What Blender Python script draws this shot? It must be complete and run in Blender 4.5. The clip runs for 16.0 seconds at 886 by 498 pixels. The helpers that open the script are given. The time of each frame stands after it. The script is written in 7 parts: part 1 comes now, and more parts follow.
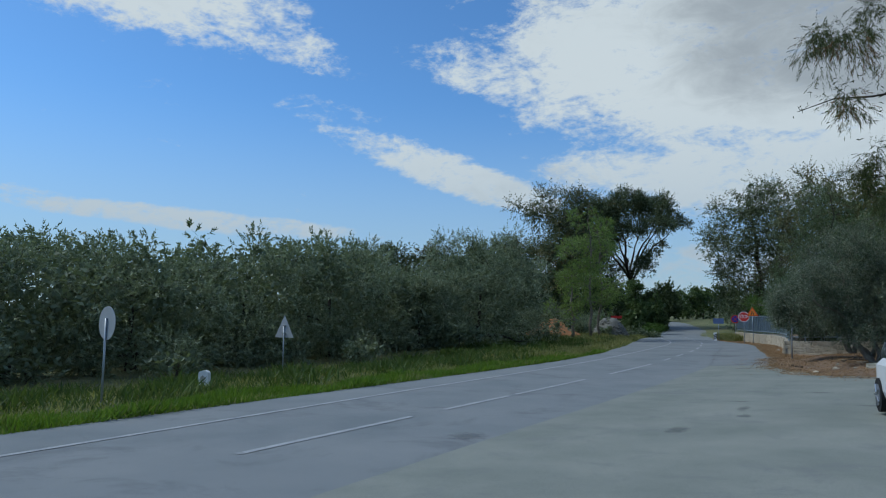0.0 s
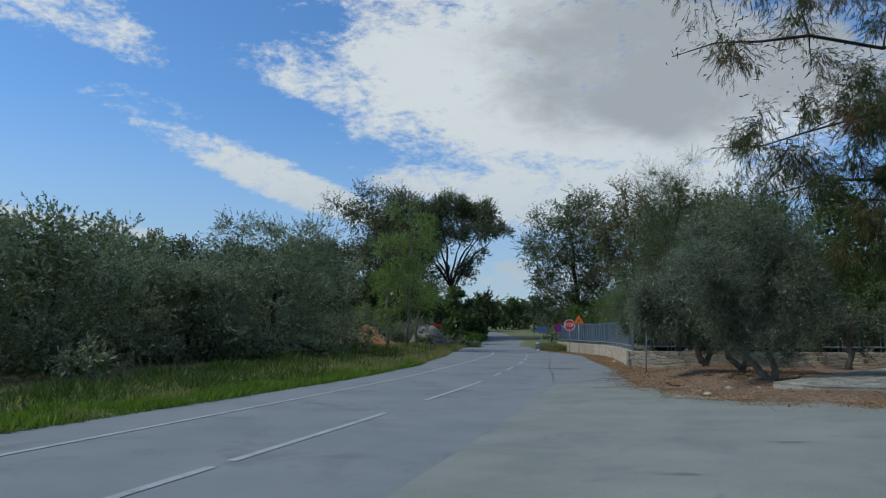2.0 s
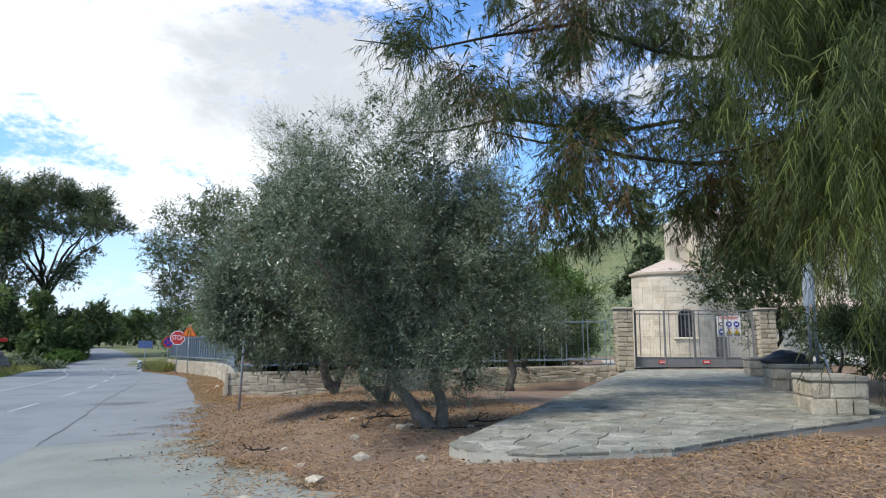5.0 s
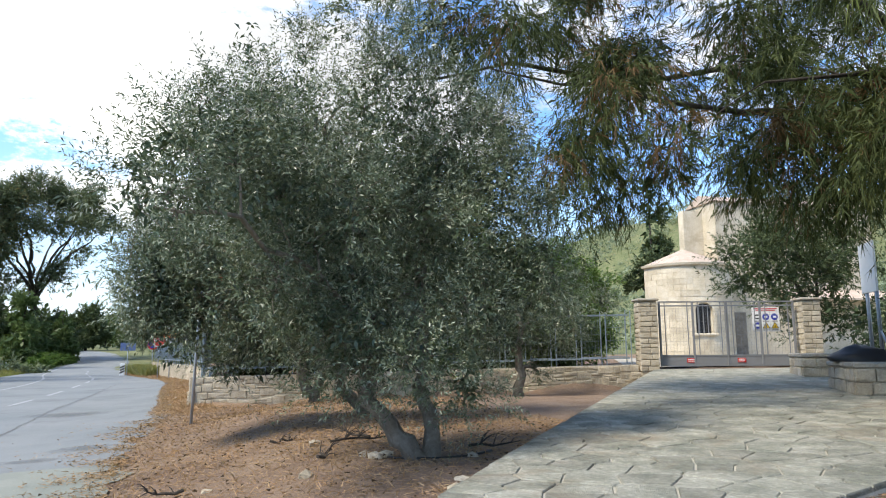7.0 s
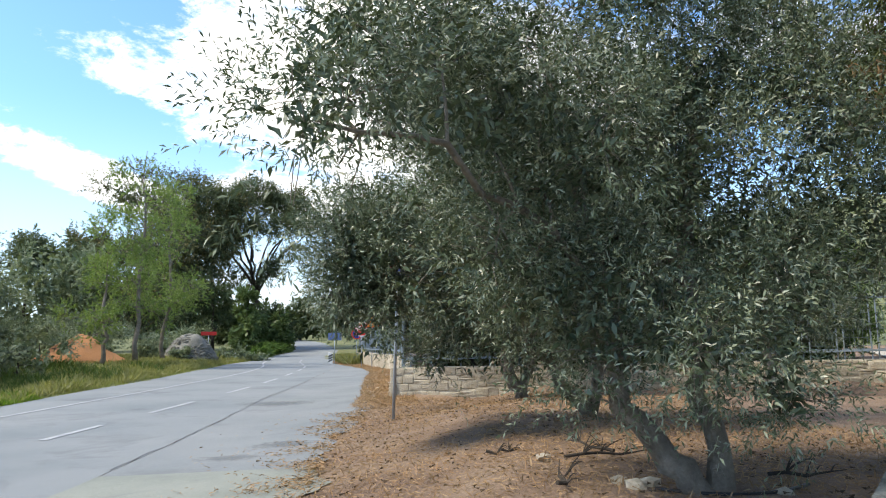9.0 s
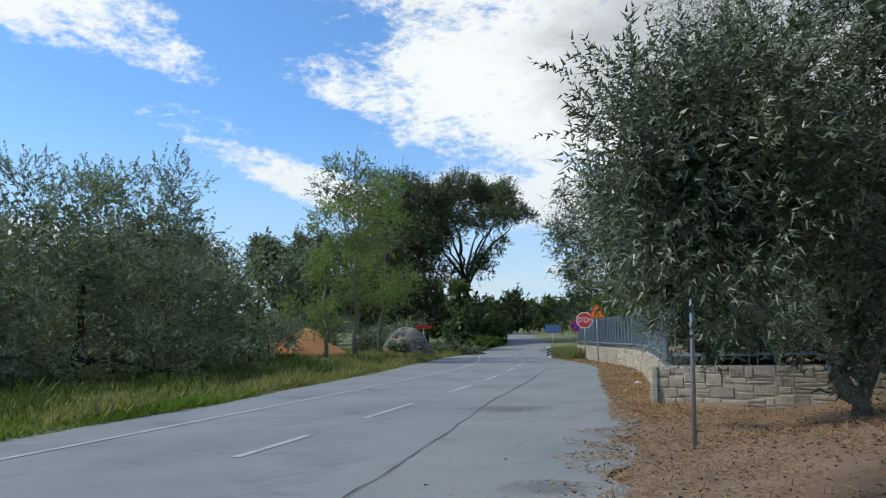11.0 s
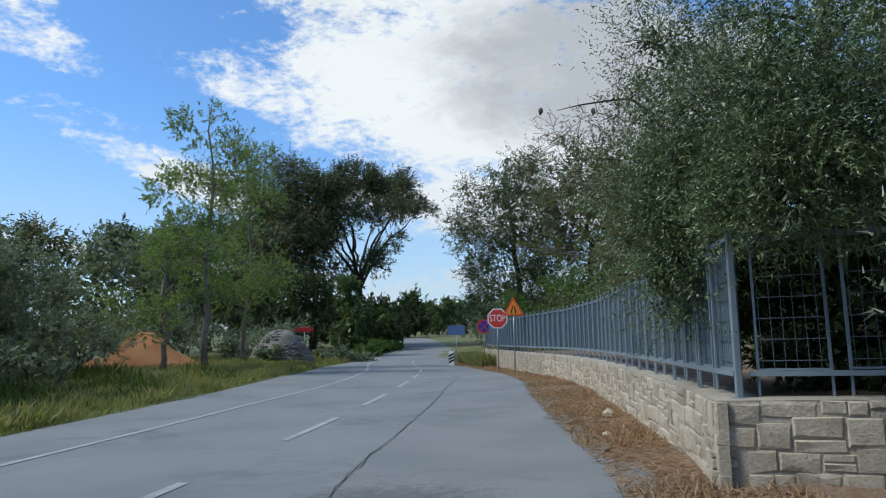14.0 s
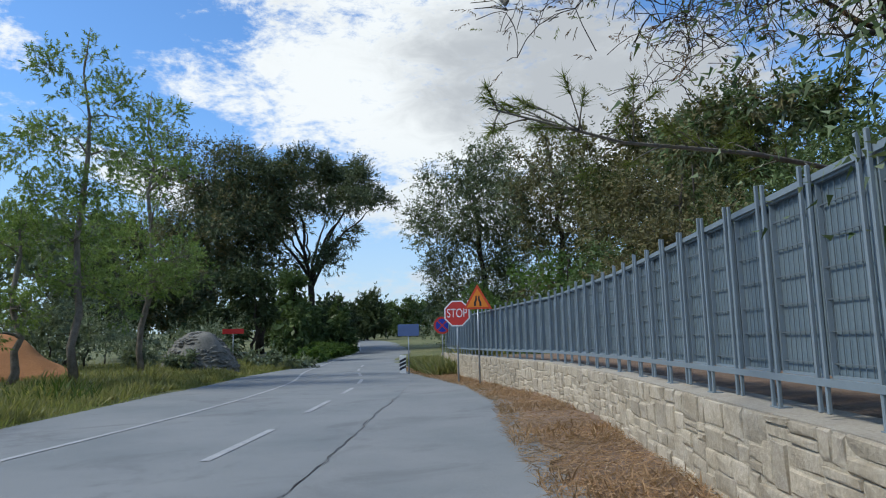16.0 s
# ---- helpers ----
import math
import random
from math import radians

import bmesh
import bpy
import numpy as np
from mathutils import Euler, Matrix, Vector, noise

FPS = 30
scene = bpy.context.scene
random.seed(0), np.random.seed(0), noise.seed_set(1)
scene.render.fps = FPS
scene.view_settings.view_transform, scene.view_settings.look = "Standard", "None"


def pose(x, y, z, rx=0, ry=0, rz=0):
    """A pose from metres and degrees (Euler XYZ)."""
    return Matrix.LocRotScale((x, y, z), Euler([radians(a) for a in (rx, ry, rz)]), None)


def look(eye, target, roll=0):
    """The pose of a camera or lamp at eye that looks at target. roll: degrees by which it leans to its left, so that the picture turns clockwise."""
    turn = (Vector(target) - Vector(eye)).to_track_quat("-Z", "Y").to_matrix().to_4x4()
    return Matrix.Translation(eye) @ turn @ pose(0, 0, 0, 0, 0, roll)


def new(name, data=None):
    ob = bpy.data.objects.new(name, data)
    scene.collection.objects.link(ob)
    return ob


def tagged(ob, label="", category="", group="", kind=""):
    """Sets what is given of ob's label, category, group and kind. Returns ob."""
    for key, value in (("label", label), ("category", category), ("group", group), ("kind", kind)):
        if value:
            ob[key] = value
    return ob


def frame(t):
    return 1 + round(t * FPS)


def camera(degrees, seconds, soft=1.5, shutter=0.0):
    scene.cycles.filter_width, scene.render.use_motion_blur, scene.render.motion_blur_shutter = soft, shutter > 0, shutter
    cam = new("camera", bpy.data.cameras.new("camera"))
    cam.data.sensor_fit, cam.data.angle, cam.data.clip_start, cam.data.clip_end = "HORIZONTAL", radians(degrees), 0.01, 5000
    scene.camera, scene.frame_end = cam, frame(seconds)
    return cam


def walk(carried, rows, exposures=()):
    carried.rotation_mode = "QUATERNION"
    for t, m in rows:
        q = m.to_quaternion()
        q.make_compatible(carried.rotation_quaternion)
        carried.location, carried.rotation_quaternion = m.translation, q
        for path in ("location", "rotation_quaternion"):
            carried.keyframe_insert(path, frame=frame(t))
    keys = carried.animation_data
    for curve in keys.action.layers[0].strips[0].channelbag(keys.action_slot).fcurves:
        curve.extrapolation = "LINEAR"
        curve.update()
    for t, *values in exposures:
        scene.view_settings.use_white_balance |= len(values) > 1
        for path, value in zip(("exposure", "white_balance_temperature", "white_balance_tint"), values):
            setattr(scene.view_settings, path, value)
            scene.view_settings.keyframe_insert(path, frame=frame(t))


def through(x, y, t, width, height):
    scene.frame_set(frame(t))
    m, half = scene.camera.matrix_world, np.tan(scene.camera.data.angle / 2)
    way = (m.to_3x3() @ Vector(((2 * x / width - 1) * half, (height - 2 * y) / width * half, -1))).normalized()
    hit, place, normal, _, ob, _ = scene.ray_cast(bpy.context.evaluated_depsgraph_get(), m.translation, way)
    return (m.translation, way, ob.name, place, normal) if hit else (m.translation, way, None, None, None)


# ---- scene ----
cam = camera(65.8, 16.0, 1.1)
PATH = [
    (0, (7.163, 13.788, 1.954), (6.152, 15.501, 2.159), 0.5),
    (0.5, (6.158, 16.508, 1.857), (5.267, 18.287, 2.063), 0.8),
    (1, (5.331, 18.834, 1.737), (4.549, 20.662, 1.953), 0.7),
    (1.5, (4.827, 20.716, 1.676), (4.155, 22.585, 1.907), 0.8),
    (2, (4.437, 22.757, 1.662), (3.896, 24.668, 1.903), 1.0),
    (2.5, (4.278, 24.783, 1.625), (3.893, 26.729, 1.876), 0.9),
    (3, (4.245, 26.838, 1.613), (4.043, 28.811, 1.87), 0.8),
    (3.5, (4.445, 28.725, 1.588), (4.431, 30.706, 1.86), 0.7),
    (4, (4.82, 30.474, 1.596), (4.99, 32.447, 1.882), 0.4),
    (4.5, (5.289, 32.061, 1.61), (5.621, 34.011, 1.902), 0.2),
    (5, (5.718, 33.364, 1.635), (6.164, 35.292, 1.93), 0.2),
    (5.2, (5.857, 33.733, 1.639), (6.329, 35.653, 1.933), 0.1),
    (7.3, (6.557, 36.516, 1.614), (6.982, 38.448, 1.909), -0.6),
    (7.5, (6.571, 36.701, 1.613), (6.957, 38.641, 1.908), -0.5),
    (8, (6.554, 37.126, 1.625), (6.831, 39.086, 1.914), -0.5),
    (8.5, (6.469, 37.653, 1.617), (6.588, 39.63, 1.895), -0.6),
    (9, (6.292, 38.242, 1.597), (6.193, 40.221, 1.867), -0.2),
    (9.5, (6.002, 39.058, 1.58), (5.655, 41.01, 1.849), -0.4),
    (10, (5.607, 40.019, 1.579), (5.02, 41.913, 1.841), -0.4),
    (10.2, (5.483, 40.36, 1.591), (4.832, 42.233, 1.851), -0.5),
    (12.3, (3.605, 44.837, 1.518), (2.921, 46.7, 1.768), -0.4),
    (12.5, (3.472, 45.428, 1.519), (2.825, 47.304, 1.771), -0.4),
    (13, (3.216, 46.894, 1.515), (2.66, 48.798, 1.77), -0.4),
    (13.5, (2.999, 48.405, 1.504), (2.528, 50.331, 1.765), -0.5),
    (14, (2.829, 50.065, 1.511), (2.437, 52.008, 1.774), -0.9),
    (14.5, (2.654, 51.775, 1.501), (2.315, 53.728, 1.766), -0.9),
    (15, (2.455, 53.555, 1.489), (2.157, 55.515, 1.752), -1.2),
    (15.5, (2.287, 55.315, 1.479), (2.002, 57.276, 1.748), -1.3),
    (16, (2.143, 57.288, 1.469), (1.851, 59.248, 1.737), -1.4),
]
EXPOSURES = [(0, -0.2, 6000, 0), (2.5, -0.1, 6350, 4), (3.5, 0.16, 6450, 5), (5, 0.86, 6600, 7), (7.4, 1.27, 7200, 7), (8, 1.3, 7300, 7), (9.5, 1.18, 7250, 6), (10.2, 0.76, 6950, 4), (12.4, 0.26, 6400, 4), (16, 0.38, 6500, 5)]
walk(cam, [(t, look(eye, target, roll)) for t, eye, target, roll in PATH], EXPOSURES)


# ---------------------------------------------------------------- world and sun
SUN_EL, SUN_AZ = radians(50), radians(-112)      # azimuth clockwise from +y


def links(tree):
    return tree.nodes, tree.links


def make_world():
    w = bpy.data.worlds.new("sky")
    scene.world = w
    w.use_nodes = True
    n, l = links(w.node_tree)
    n.clear()

    def math_node(op, a, b=None, c=None):
        m = n.new("ShaderNodeMath")
        m.operation = op
        for i, v in enumerate((a, b, c)):
            if v is None:
                continue
            if isinstance(v, (int, float)):
                m.inputs[i].default_value = v
            else:
                l.new(v, m.inputs[i])
        return m.outputs[0]

    def ramp(v, lo, hi, a=0.0, b=1.0):
        m = n.new("ShaderNodeMapRange")
        m.interpolation_type = "SMOOTHSTEP"
        l.new(v, m.inputs[0])
        for i, x in enumerate((lo, hi, a, b)):
            m.inputs[i + 1].default_value = x
        return m.outputs[0]

    tc = n.new("ShaderNodeTexCoord")
    sep = n.new("ShaderNodeSeparateXYZ")
    l.new(tc.outputs["Generated"], sep.inputs[0])
    x, y, z = sep.outputs
    az = math_node("MULTIPLY", math_node("ARCTAN2", x, y), 57.2958)
    el = math_node("MULTIPLY", math_node("ARCSINE", z), 57.2958)
    # cloud space: bearing and height in degrees, stretched sideways
    comb = n.new("ShaderNodeCombineXYZ")
    l.new(math_node("MULTIPLY", az, 0.5), comb.inputs[0])
    l.new(el, comb.inputs[1])

    def noise_at(scale, detail, rough, off, distort=0.0):
        t = n.new("ShaderNodeTexNoise")
        mp = n.new("ShaderNodeMapping")
        mp.inputs["Location"].default_value = (off, off * 0.7, off * 1.3)
        mp.inputs["Rotation"].default_value = (0, 0, radians(-14))
        l.new(comb.outputs[0], mp.inputs[0])
        l.new(mp.outputs[0], t.inputs["Vector"])
        t.inputs["Scale"].default_value = scale
        t.inputs["Detail"].default_value = detail
        t.inputs["Roughness"].default_value = rough
        t.inputs["Distortion"].default_value = distort
        return t.outputs["Fac"]

    big = noise_at(0.16, 3, 0.5, 3.1, 0.4)
    fine = noise_at(0.45, 8, 0.66, 7.7, 0.5)
    tiny = noise_at(1.25, 7, 0.62, 11.3, 0.3)

    def mass(a0, e0, ra, re, tilt, gain):
        """A soft cloud mass at a bearing and height, in degrees."""
        da, de = math_node("SUBTRACT", az, a0), math_node("SUBTRACT", el, e0)
        c, s = math.cos(radians(tilt)), math.sin(radians(tilt))
        u = math_node("ADD", math_node("MULTIPLY", da, c / ra), math_node("MULTIPLY", de, s / ra))
        v = math_node("ADD", math_node("MULTIPLY", da, -s / re), math_node("MULTIPLY", de, c / re))
        r = math_node("ADD", math_node("MULTIPLY", u, u), math_node("MULTIPLY", v, v))
        return ramp(r, 0.2, 1.5, gain, 0.0)

    masses = [(-4, 20, 25, 9.0, -4, 1.0), (-27, 20.5, 8.5, 2.4, -12, 0.72), (-4, 12.3, 19, 4.4, 0, 0.9), (-30, 12.2, 11.5, 1.8, -18, 0.86), (-12, 34, 30, 10, 0, 0.9),
              (-60, 26.5, 19, 4.6, -10, 0.95), (-46, 23, 8, 2.4, -20, 0.62), (-50, 7.6, 15, 1.0, -3, 0.8), (-66, 9, 9, 0.7, -4, 0.5),
              (36, 30, 24, 15, 0, 0.66), (70, 30, 40, 30, 0, 0.6), (140, 30, 60, 30, 0, 0.5), (-130, 30, 50, 30, 0, 0.4), (-41, 17, 6, 1.2, -8, 0.36), (-3, 4, 40, 2.2, 0, 0.5)]
    total = None
    for m in masses:
        v = mass(*m)
        total = v if total is None else math_node("MAXIMUM", total, v)
    dens = math_node("ADD", total, math_node("MULTIPLY", math_node("SUBTRACT", fine, 0.5), 1.5))
    dens = math_node("ADD", dens, math_node("MULTIPLY", math_node("SUBTRACT", big, 0.5), 0.5))
    dens = math_node("ADD", dens, math_node("MULTIPLY", math_node("SUBTRACT", tiny, 0.5), 0.75))
    fleck = noise_at(3.2, 5, 0.6, 4.9, 0.2)
    dens = math_node("ADD", dens, math_node("MULTIPLY", math_node("SUBTRACT", fleck, 0.5), 0.55))
    cover = ramp(dens, 0.3, 0.9)
    core = ramp(math_node("ADD", math_node("MAXIMUM", mass(3, 22, 17, 7, 0, 1.0), mass(34, 26, 26, 18, 0, 0.8)), math_node("ADD", math_node("MULTIPLY", math_node("SUBTRACT", big, 0.5), 1.6), math_node("MULTIPLY", math_node("SUBTRACT", fine, 0.5), 1.1))), 0.05, 1.15)
    tint = n.new("ShaderNodeMix")
    tint.data_type = "RGBA"
    l.new(core, tint.inputs["Factor"])
    tint.inputs["A"].default_value = (0.72, 0.74, 0.78, 1)
    tint.inputs["B"].default_value = (0.4, 0.42, 0.465, 1)
    sky = n.new("ShaderNodeTexSky")
    sky.sky_type = "NISHITA"
    sky.sun_disc = False
    sky.sun_elevation, sky.sun_rotation = SUN_EL, SUN_AZ
    sky.air_density, sky.dust_density, sky.ozone_density = 1.0, 0.3, 3.0
    gain = n.new("ShaderNodeVectorMath")
    gain.operation = "MULTIPLY"
    l.new(sky.outputs[0], gain.inputs[0])
    gain.inputs[1].default_value = (0.096, 0.127, 0.16)
    mix = n.new("ShaderNodeMix")
    mix.data_type = "RGBA"
    l.new(cover, mix.inputs["Factor"])
    l.new(gain.outputs[0], mix.inputs["A"])
    l.new(tint.outputs["Result"], mix.inputs["B"])
    # pale haze low over the land
    haze = n.new("ShaderNodeMix")
    haze.data_type = "RGBA"
    l.new(ramp(el, 1.0, 19.0, 0.72, 0.0), haze.inputs["Factor"])
    l.new(mix.outputs["Result"], haze.inputs["A"])
    haze.inputs["B"].default_value = (0.42, 0.5, 0.61, 1)
    bg = n.new("ShaderNodeBackground")
    bg.inputs["Strength"].default_value = 1.0
    l.new(haze.outputs["Result"], bg.inputs["Color"])
    out = n.new("ShaderNodeOutputWorld")
    l.new(bg.outputs[0], out.inputs[0])


make_world()
sun = new("sun", bpy.data.lights.new("sun", "SUN"))
sun.data.energy, sun.data.angle, sun.data.color = 2.7, radians(13), (1.0, 0.95, 0.88)
sun.matrix_world = look((math.sin(SUN_AZ) * math.cos(SUN_EL) * 100, math.cos(SUN_AZ) * math.cos(SUN_EL) * 100, math.sin(SUN_EL) * 100), (0, 0, 0))


# ---------------------------------------------------------------- materials
def base_material(name):
    m = bpy.data.materials.new(name)
    m.use_nodes = True
    n, l = links(m.node_tree)
    return m, n, l, n["Principled BSDF"]


def noise_node(n, l, vec, scale, detail=5, rough=0.6, distort=0.0):
    t = n.new("ShaderNodeTexNoise")
    l.new(vec, t.inputs["Vector"])
    t.inputs["Scale"].default_value, t.inputs["Detail"].default_value = scale, detail
    t.inputs["Roughness"].default_value, t.inputs["Distortion"].default_value = rough, distort
    return t.outputs["Fac"]


def stops(n, l, fac, cols):
    """A colour ramp over (position, colour) pairs."""
    r = n.new("ShaderNodeValToRGB")
    while len(r.color_ramp.elements) < len(cols):
        r.color_ramp.elements.new(0.5)
    for e, (p, c) in zip(r.color_ramp.elements, cols):
        e.position, e.color = p, (*c, 1)
    l.new(fac, r.inputs[0])
    return r.outputs[0]


def blend(n, l, fac, a, b, mode="MIX"):
    m = n.new("ShaderNodeMix")
    m.data_type, m.blend_type = "RGBA", mode
    for key, v in (("Factor", fac), ("A", a), ("B", b)):
        if isinstance(v, (int, float)):
            m.inputs[key].default_value = v
        elif isinstance(v, tuple):
            m.inputs[key].default_value = (*v, 1)
        else:
            l.new(v, m.inputs[key])
    return m.outputs["Result"]


def surface(name, cols, scale=1.0, fine=30.0, rough=0.85, bump=0.3, depth=0.01, metal=0.0, grain=0.35, per_object=0.0, stain=None, lo=0.3, hi=0.7):
    """Two-scale noise surface: broad patches between cols, fine grain over them, bump from the grain."""
    m, n, l, b = base_material(name)
    pos = n.new("ShaderNodeNewGeometry").outputs["Position"]
    broad = noise_node(n, l, pos, scale, 4, 0.6)
    k = len(cols)
    col = stops(n, l, broad, [(lo + (hi - lo) * i / max(1, k - 1), c) for i, c in enumerate(cols)])
    grainf = noise_node(n, l, pos, fine, 6, 0.7)
    col = blend(n, l, grain, col, stops(n, l, grainf, [(0.3, (0.25, 0.25, 0.25)), (0.55, (0.5, 0.5, 0.5)), (0.75, (0.8, 0.8, 0.8))]), "OVERLAY")
    if stain:
        sc, c, amount = stain
        col = blend(n, l, stops(n, l, noise_node(n, l, pos, sc, 7, 0.7, 0.6), [(0.54, (0, 0, 0)), (0.66, (amount,) * 3)]), col, c)
    if per_object:
        r = n.new("ShaderNodeObjectInfo").outputs["Random"]
        col = blend(n, l, 1.0, col, stops(n, l, r, [(0.0, (1 - per_object,) * 3), (1.0, (1 + per_object * 0.0,) * 3)]), "MULTIPLY")
    l.new(col, b.inputs["Base Color"])
    b.inputs["Roughness"].default_value, b.inputs["Metallic"].default_value = rough, metal
    b.inputs["Specular IOR Level"].default_value = 0.22 if rough > 0.7 else 0.5
    bp = n.new("ShaderNodeBump")
    bp.inputs["Strength"].default_value, bp.inputs["Distance"].default_value = bump, depth
    l.new(grainf, bp.inputs["Height"])
    l.new(bp.outputs[0], b.inputs["Normal"])
    return m


def paint(name, c, rough=0.5, metal=0.0, wear=0.12):
    """Painted or metal sheet with faint uneven dirt."""
    return surface(name, [tuple(v * (1 - wear) for v in c), c], scale=3, fine=60, rough=rough, bump=0.08, depth=0.002, metal=metal, grain=0.12)


def foliage(name, cols, rough=0.5, through=0.3, gloss=0.14):
    """Leaves: each island its own tone, light passing through."""
    m, n, l, b = base_material(name)
    isl = n.new("ShaderNodeNewGeometry")
    at = n.new("ShaderNodeAttribute")
    at.attribute_name = "tone"
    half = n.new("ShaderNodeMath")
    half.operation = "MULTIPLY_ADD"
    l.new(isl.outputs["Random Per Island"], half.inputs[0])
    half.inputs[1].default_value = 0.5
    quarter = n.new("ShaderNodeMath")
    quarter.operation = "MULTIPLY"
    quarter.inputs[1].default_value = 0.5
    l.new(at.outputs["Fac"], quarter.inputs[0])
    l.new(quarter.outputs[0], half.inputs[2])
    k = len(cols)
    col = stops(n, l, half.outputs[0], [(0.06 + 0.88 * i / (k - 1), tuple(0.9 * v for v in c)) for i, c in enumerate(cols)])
    patch = noise_node(n, l, isl.outputs["Position"], 0.7, 3, 0.6)
    col = blend(n, l, 0.5, col, stops(n, l, patch, [(0.3, (0.32, 0.36, 0.34)), (0.7, (0.66, 0.63, 0.56))]), "OVERLAY")
    l.new(col, b.inputs["Base Color"])
    b.inputs["Roughness"].default_value = rough
    b.inputs["Specular IOR Level"].default_value = gloss
    tr = n.new("ShaderNodeBsdfTranslucent")
    l.new(blend(n, l, 1.0, col, (1.3, 1.35, 0.7), "MULTIPLY"), tr.inputs["Color"])
    mx = n.new("ShaderNodeMixShader")
    mx.inputs[0].default_value = through
    l.new(b.outputs[0], mx.inputs[1])
    l.new(tr.outputs[0], mx.inputs[2])
    l.new(mx.outputs[0], n["Material Output"].inputs["Surface"])
    return m


def soft_stain(name, c, amount):
    """A worn or damp spot whose rim breaks up and fades into the paving."""
    m, n, l, b = base_material(name)
    tc = n.new("ShaderNodeTexCoord")
    pos = n.new("ShaderNodeNewGeometry").outputs["Position"]
    d = n.new("ShaderNodeVectorMath")
    d.operation = "DISTANCE"
    mp = n.new("ShaderNodeMapping")
    mp.inputs["Scale"].default_value = (1, 1, 0)
    l.new(tc.outputs["Generated"], mp.inputs[0])
    l.new(mp.outputs[0], d.inputs[0])
    d.inputs[1].default_value = (0.5, 0.5, 0)
    add = n.new("ShaderNodeMath")
    add.operation = "MULTIPLY_ADD"
    l.new(noise_node(n, l, pos, 7.0, 6, 0.7), add.inputs[0])
    add.inputs[1].default_value = 0.9
    l.new(d.outputs["Value"], add.inputs[2])
    f = n.new("ShaderNodeMapRange")
    f.interpolation_type = "SMOOTHSTEP"
    l.new(add.outputs[0], f.inputs[0])
    for i, v in enumerate((0.55, 0.88, amount, 0.0)):
        f.inputs[i + 1].default_value = v
    l.new(stops(n, l, noise_node(n, l, pos, 40, 5, 0.7), [(0.3, tuple(v * 0.7 for v in c)), (0.7, tuple(v * 1.3 for v in c))]), b.inputs["Base Color"])
    b.inputs["Roughness"].default_value = 0.9
    mx = n.new("ShaderNodeMixShader")
    l.new(f.outputs[0], mx.inputs[0])
    l.new(n.new("ShaderNodeBsdfTransparent").outputs[0], mx.inputs[1])
    l.new(b.outputs[0], mx.inputs[2])
    l.new(mx.outputs[0], n["Material Output"].inputs["Surface"])
    return m


M = {}
M["stain"] = soft_stain("stain", (0.12, 0.127, 0.128), 0.36)
M["asphalt"] = surface("asphalt", [(0.165, 0.184, 0.192), (0.197, 0.212, 0.218), (0.22, 0.233, 0.236)], 0.35, 90, 0.88, 0.5, 0.006, grain=0.4, stain=(0.5, (0.105, 0.112, 0.122), 0.5))
M["asphalt_old"] = surface("asphalt_old", [(0.165, 0.182, 0.188), (0.196, 0.209, 0.213), (0.221, 0.231, 0.233)], 0.4, 80, 0.9, 0.5, 0.006, grain=0.42, stain=(0.6, (0.13, 0.138, 0.145), 0.6))
M["concrete"] = surface("concrete", [(0.180, 0.196, 0.172), (0.220, 0.233, 0.205), (0.255, 0.265, 0.232)], 0.5, 60, 0.92, 0.6, 0.008, grain=0.45, stain=(0.8, (0.165, 0.172, 0.168), 0.7))
M["line"] = surface("line", [(0.27, 0.285, 0.3), (0.39, 0.4, 0.41)], 2.0, 50, 0.8, 0.2, 0.003, grain=0.5, stain=(5.0, (0.2, 0.21, 0.22), 0.8))
M["tar"] = surface("tar", [(0.03, 0.032, 0.035), (0.05, 0.052, 0.055)], 3, 60, 0.7, 0.3)
M["sand"] = surface("sand", [(0.36, 0.17, 0.075), (0.43, 0.21, 0.1)], 1.2, 20, 0.95, 0.7, 0.05, grain=0.45)
M["stone"] = surface("stone", [(0.4, 0.34, 0.25), (0.5, 0.435, 0.33), (0.56, 0.5, 0.4)], 3.0, 28, 0.9, 0.8, 0.02, grain=0.5, per_object=0.3, stain=(4.0, (0.2, 0.18, 0.15), 0.4))
M["mortar"] = surface("mortar", [(0.4, 0.35, 0.265), (0.52, 0.46, 0.36)], 2.0, 40, 0.95, 0.8, 0.02, grain=0.5)
M["cap"] = surface("cap", [(0.33, 0.3, 0.25), (0.42, 0.385, 0.32)], 1.5, 30, 0.93, 0.7, 0.02, grain=0.5, stain=(1.5, (0.24, 0.16, 0.1), 0.6))
M["flag"] = surface("flag", [(0.2, 0.205, 0.165), (0.31, 0.305, 0.25), (0.46, 0.44, 0.37)], 2.6, 22, 0.88, 1.0, 0.03, grain=0.65, per_object=0.3, stain=(0.9, (0.25, 0.185, 0.12), 0.5))
M["joint"] = surface("joint", [(0.3, 0.28, 0.23), (0.46, 0.43, 0.36)], 1.5, 40, 0.95, 0.6)
M["ashlar"] = surface("ashlar", [(0.48, 0.41, 0.3), (0.57, 0.5, 0.38), (0.63, 0.57, 0.46)], 1.2, 18, 0.9, 0.5, 0.02, grain=0.4, per_object=0.18, stain=(0.8, (0.36, 0.29, 0.2), 0.5))
M["rooftile"] = surface("rooftile", [(0.44, 0.34, 0.27), (0.54, 0.44, 0.36)], 2, 20, 0.9, 0.6, 0.03)
M["fence"] = paint("fence", (0.21, 0.26, 0.295), 0.45, 0.15)
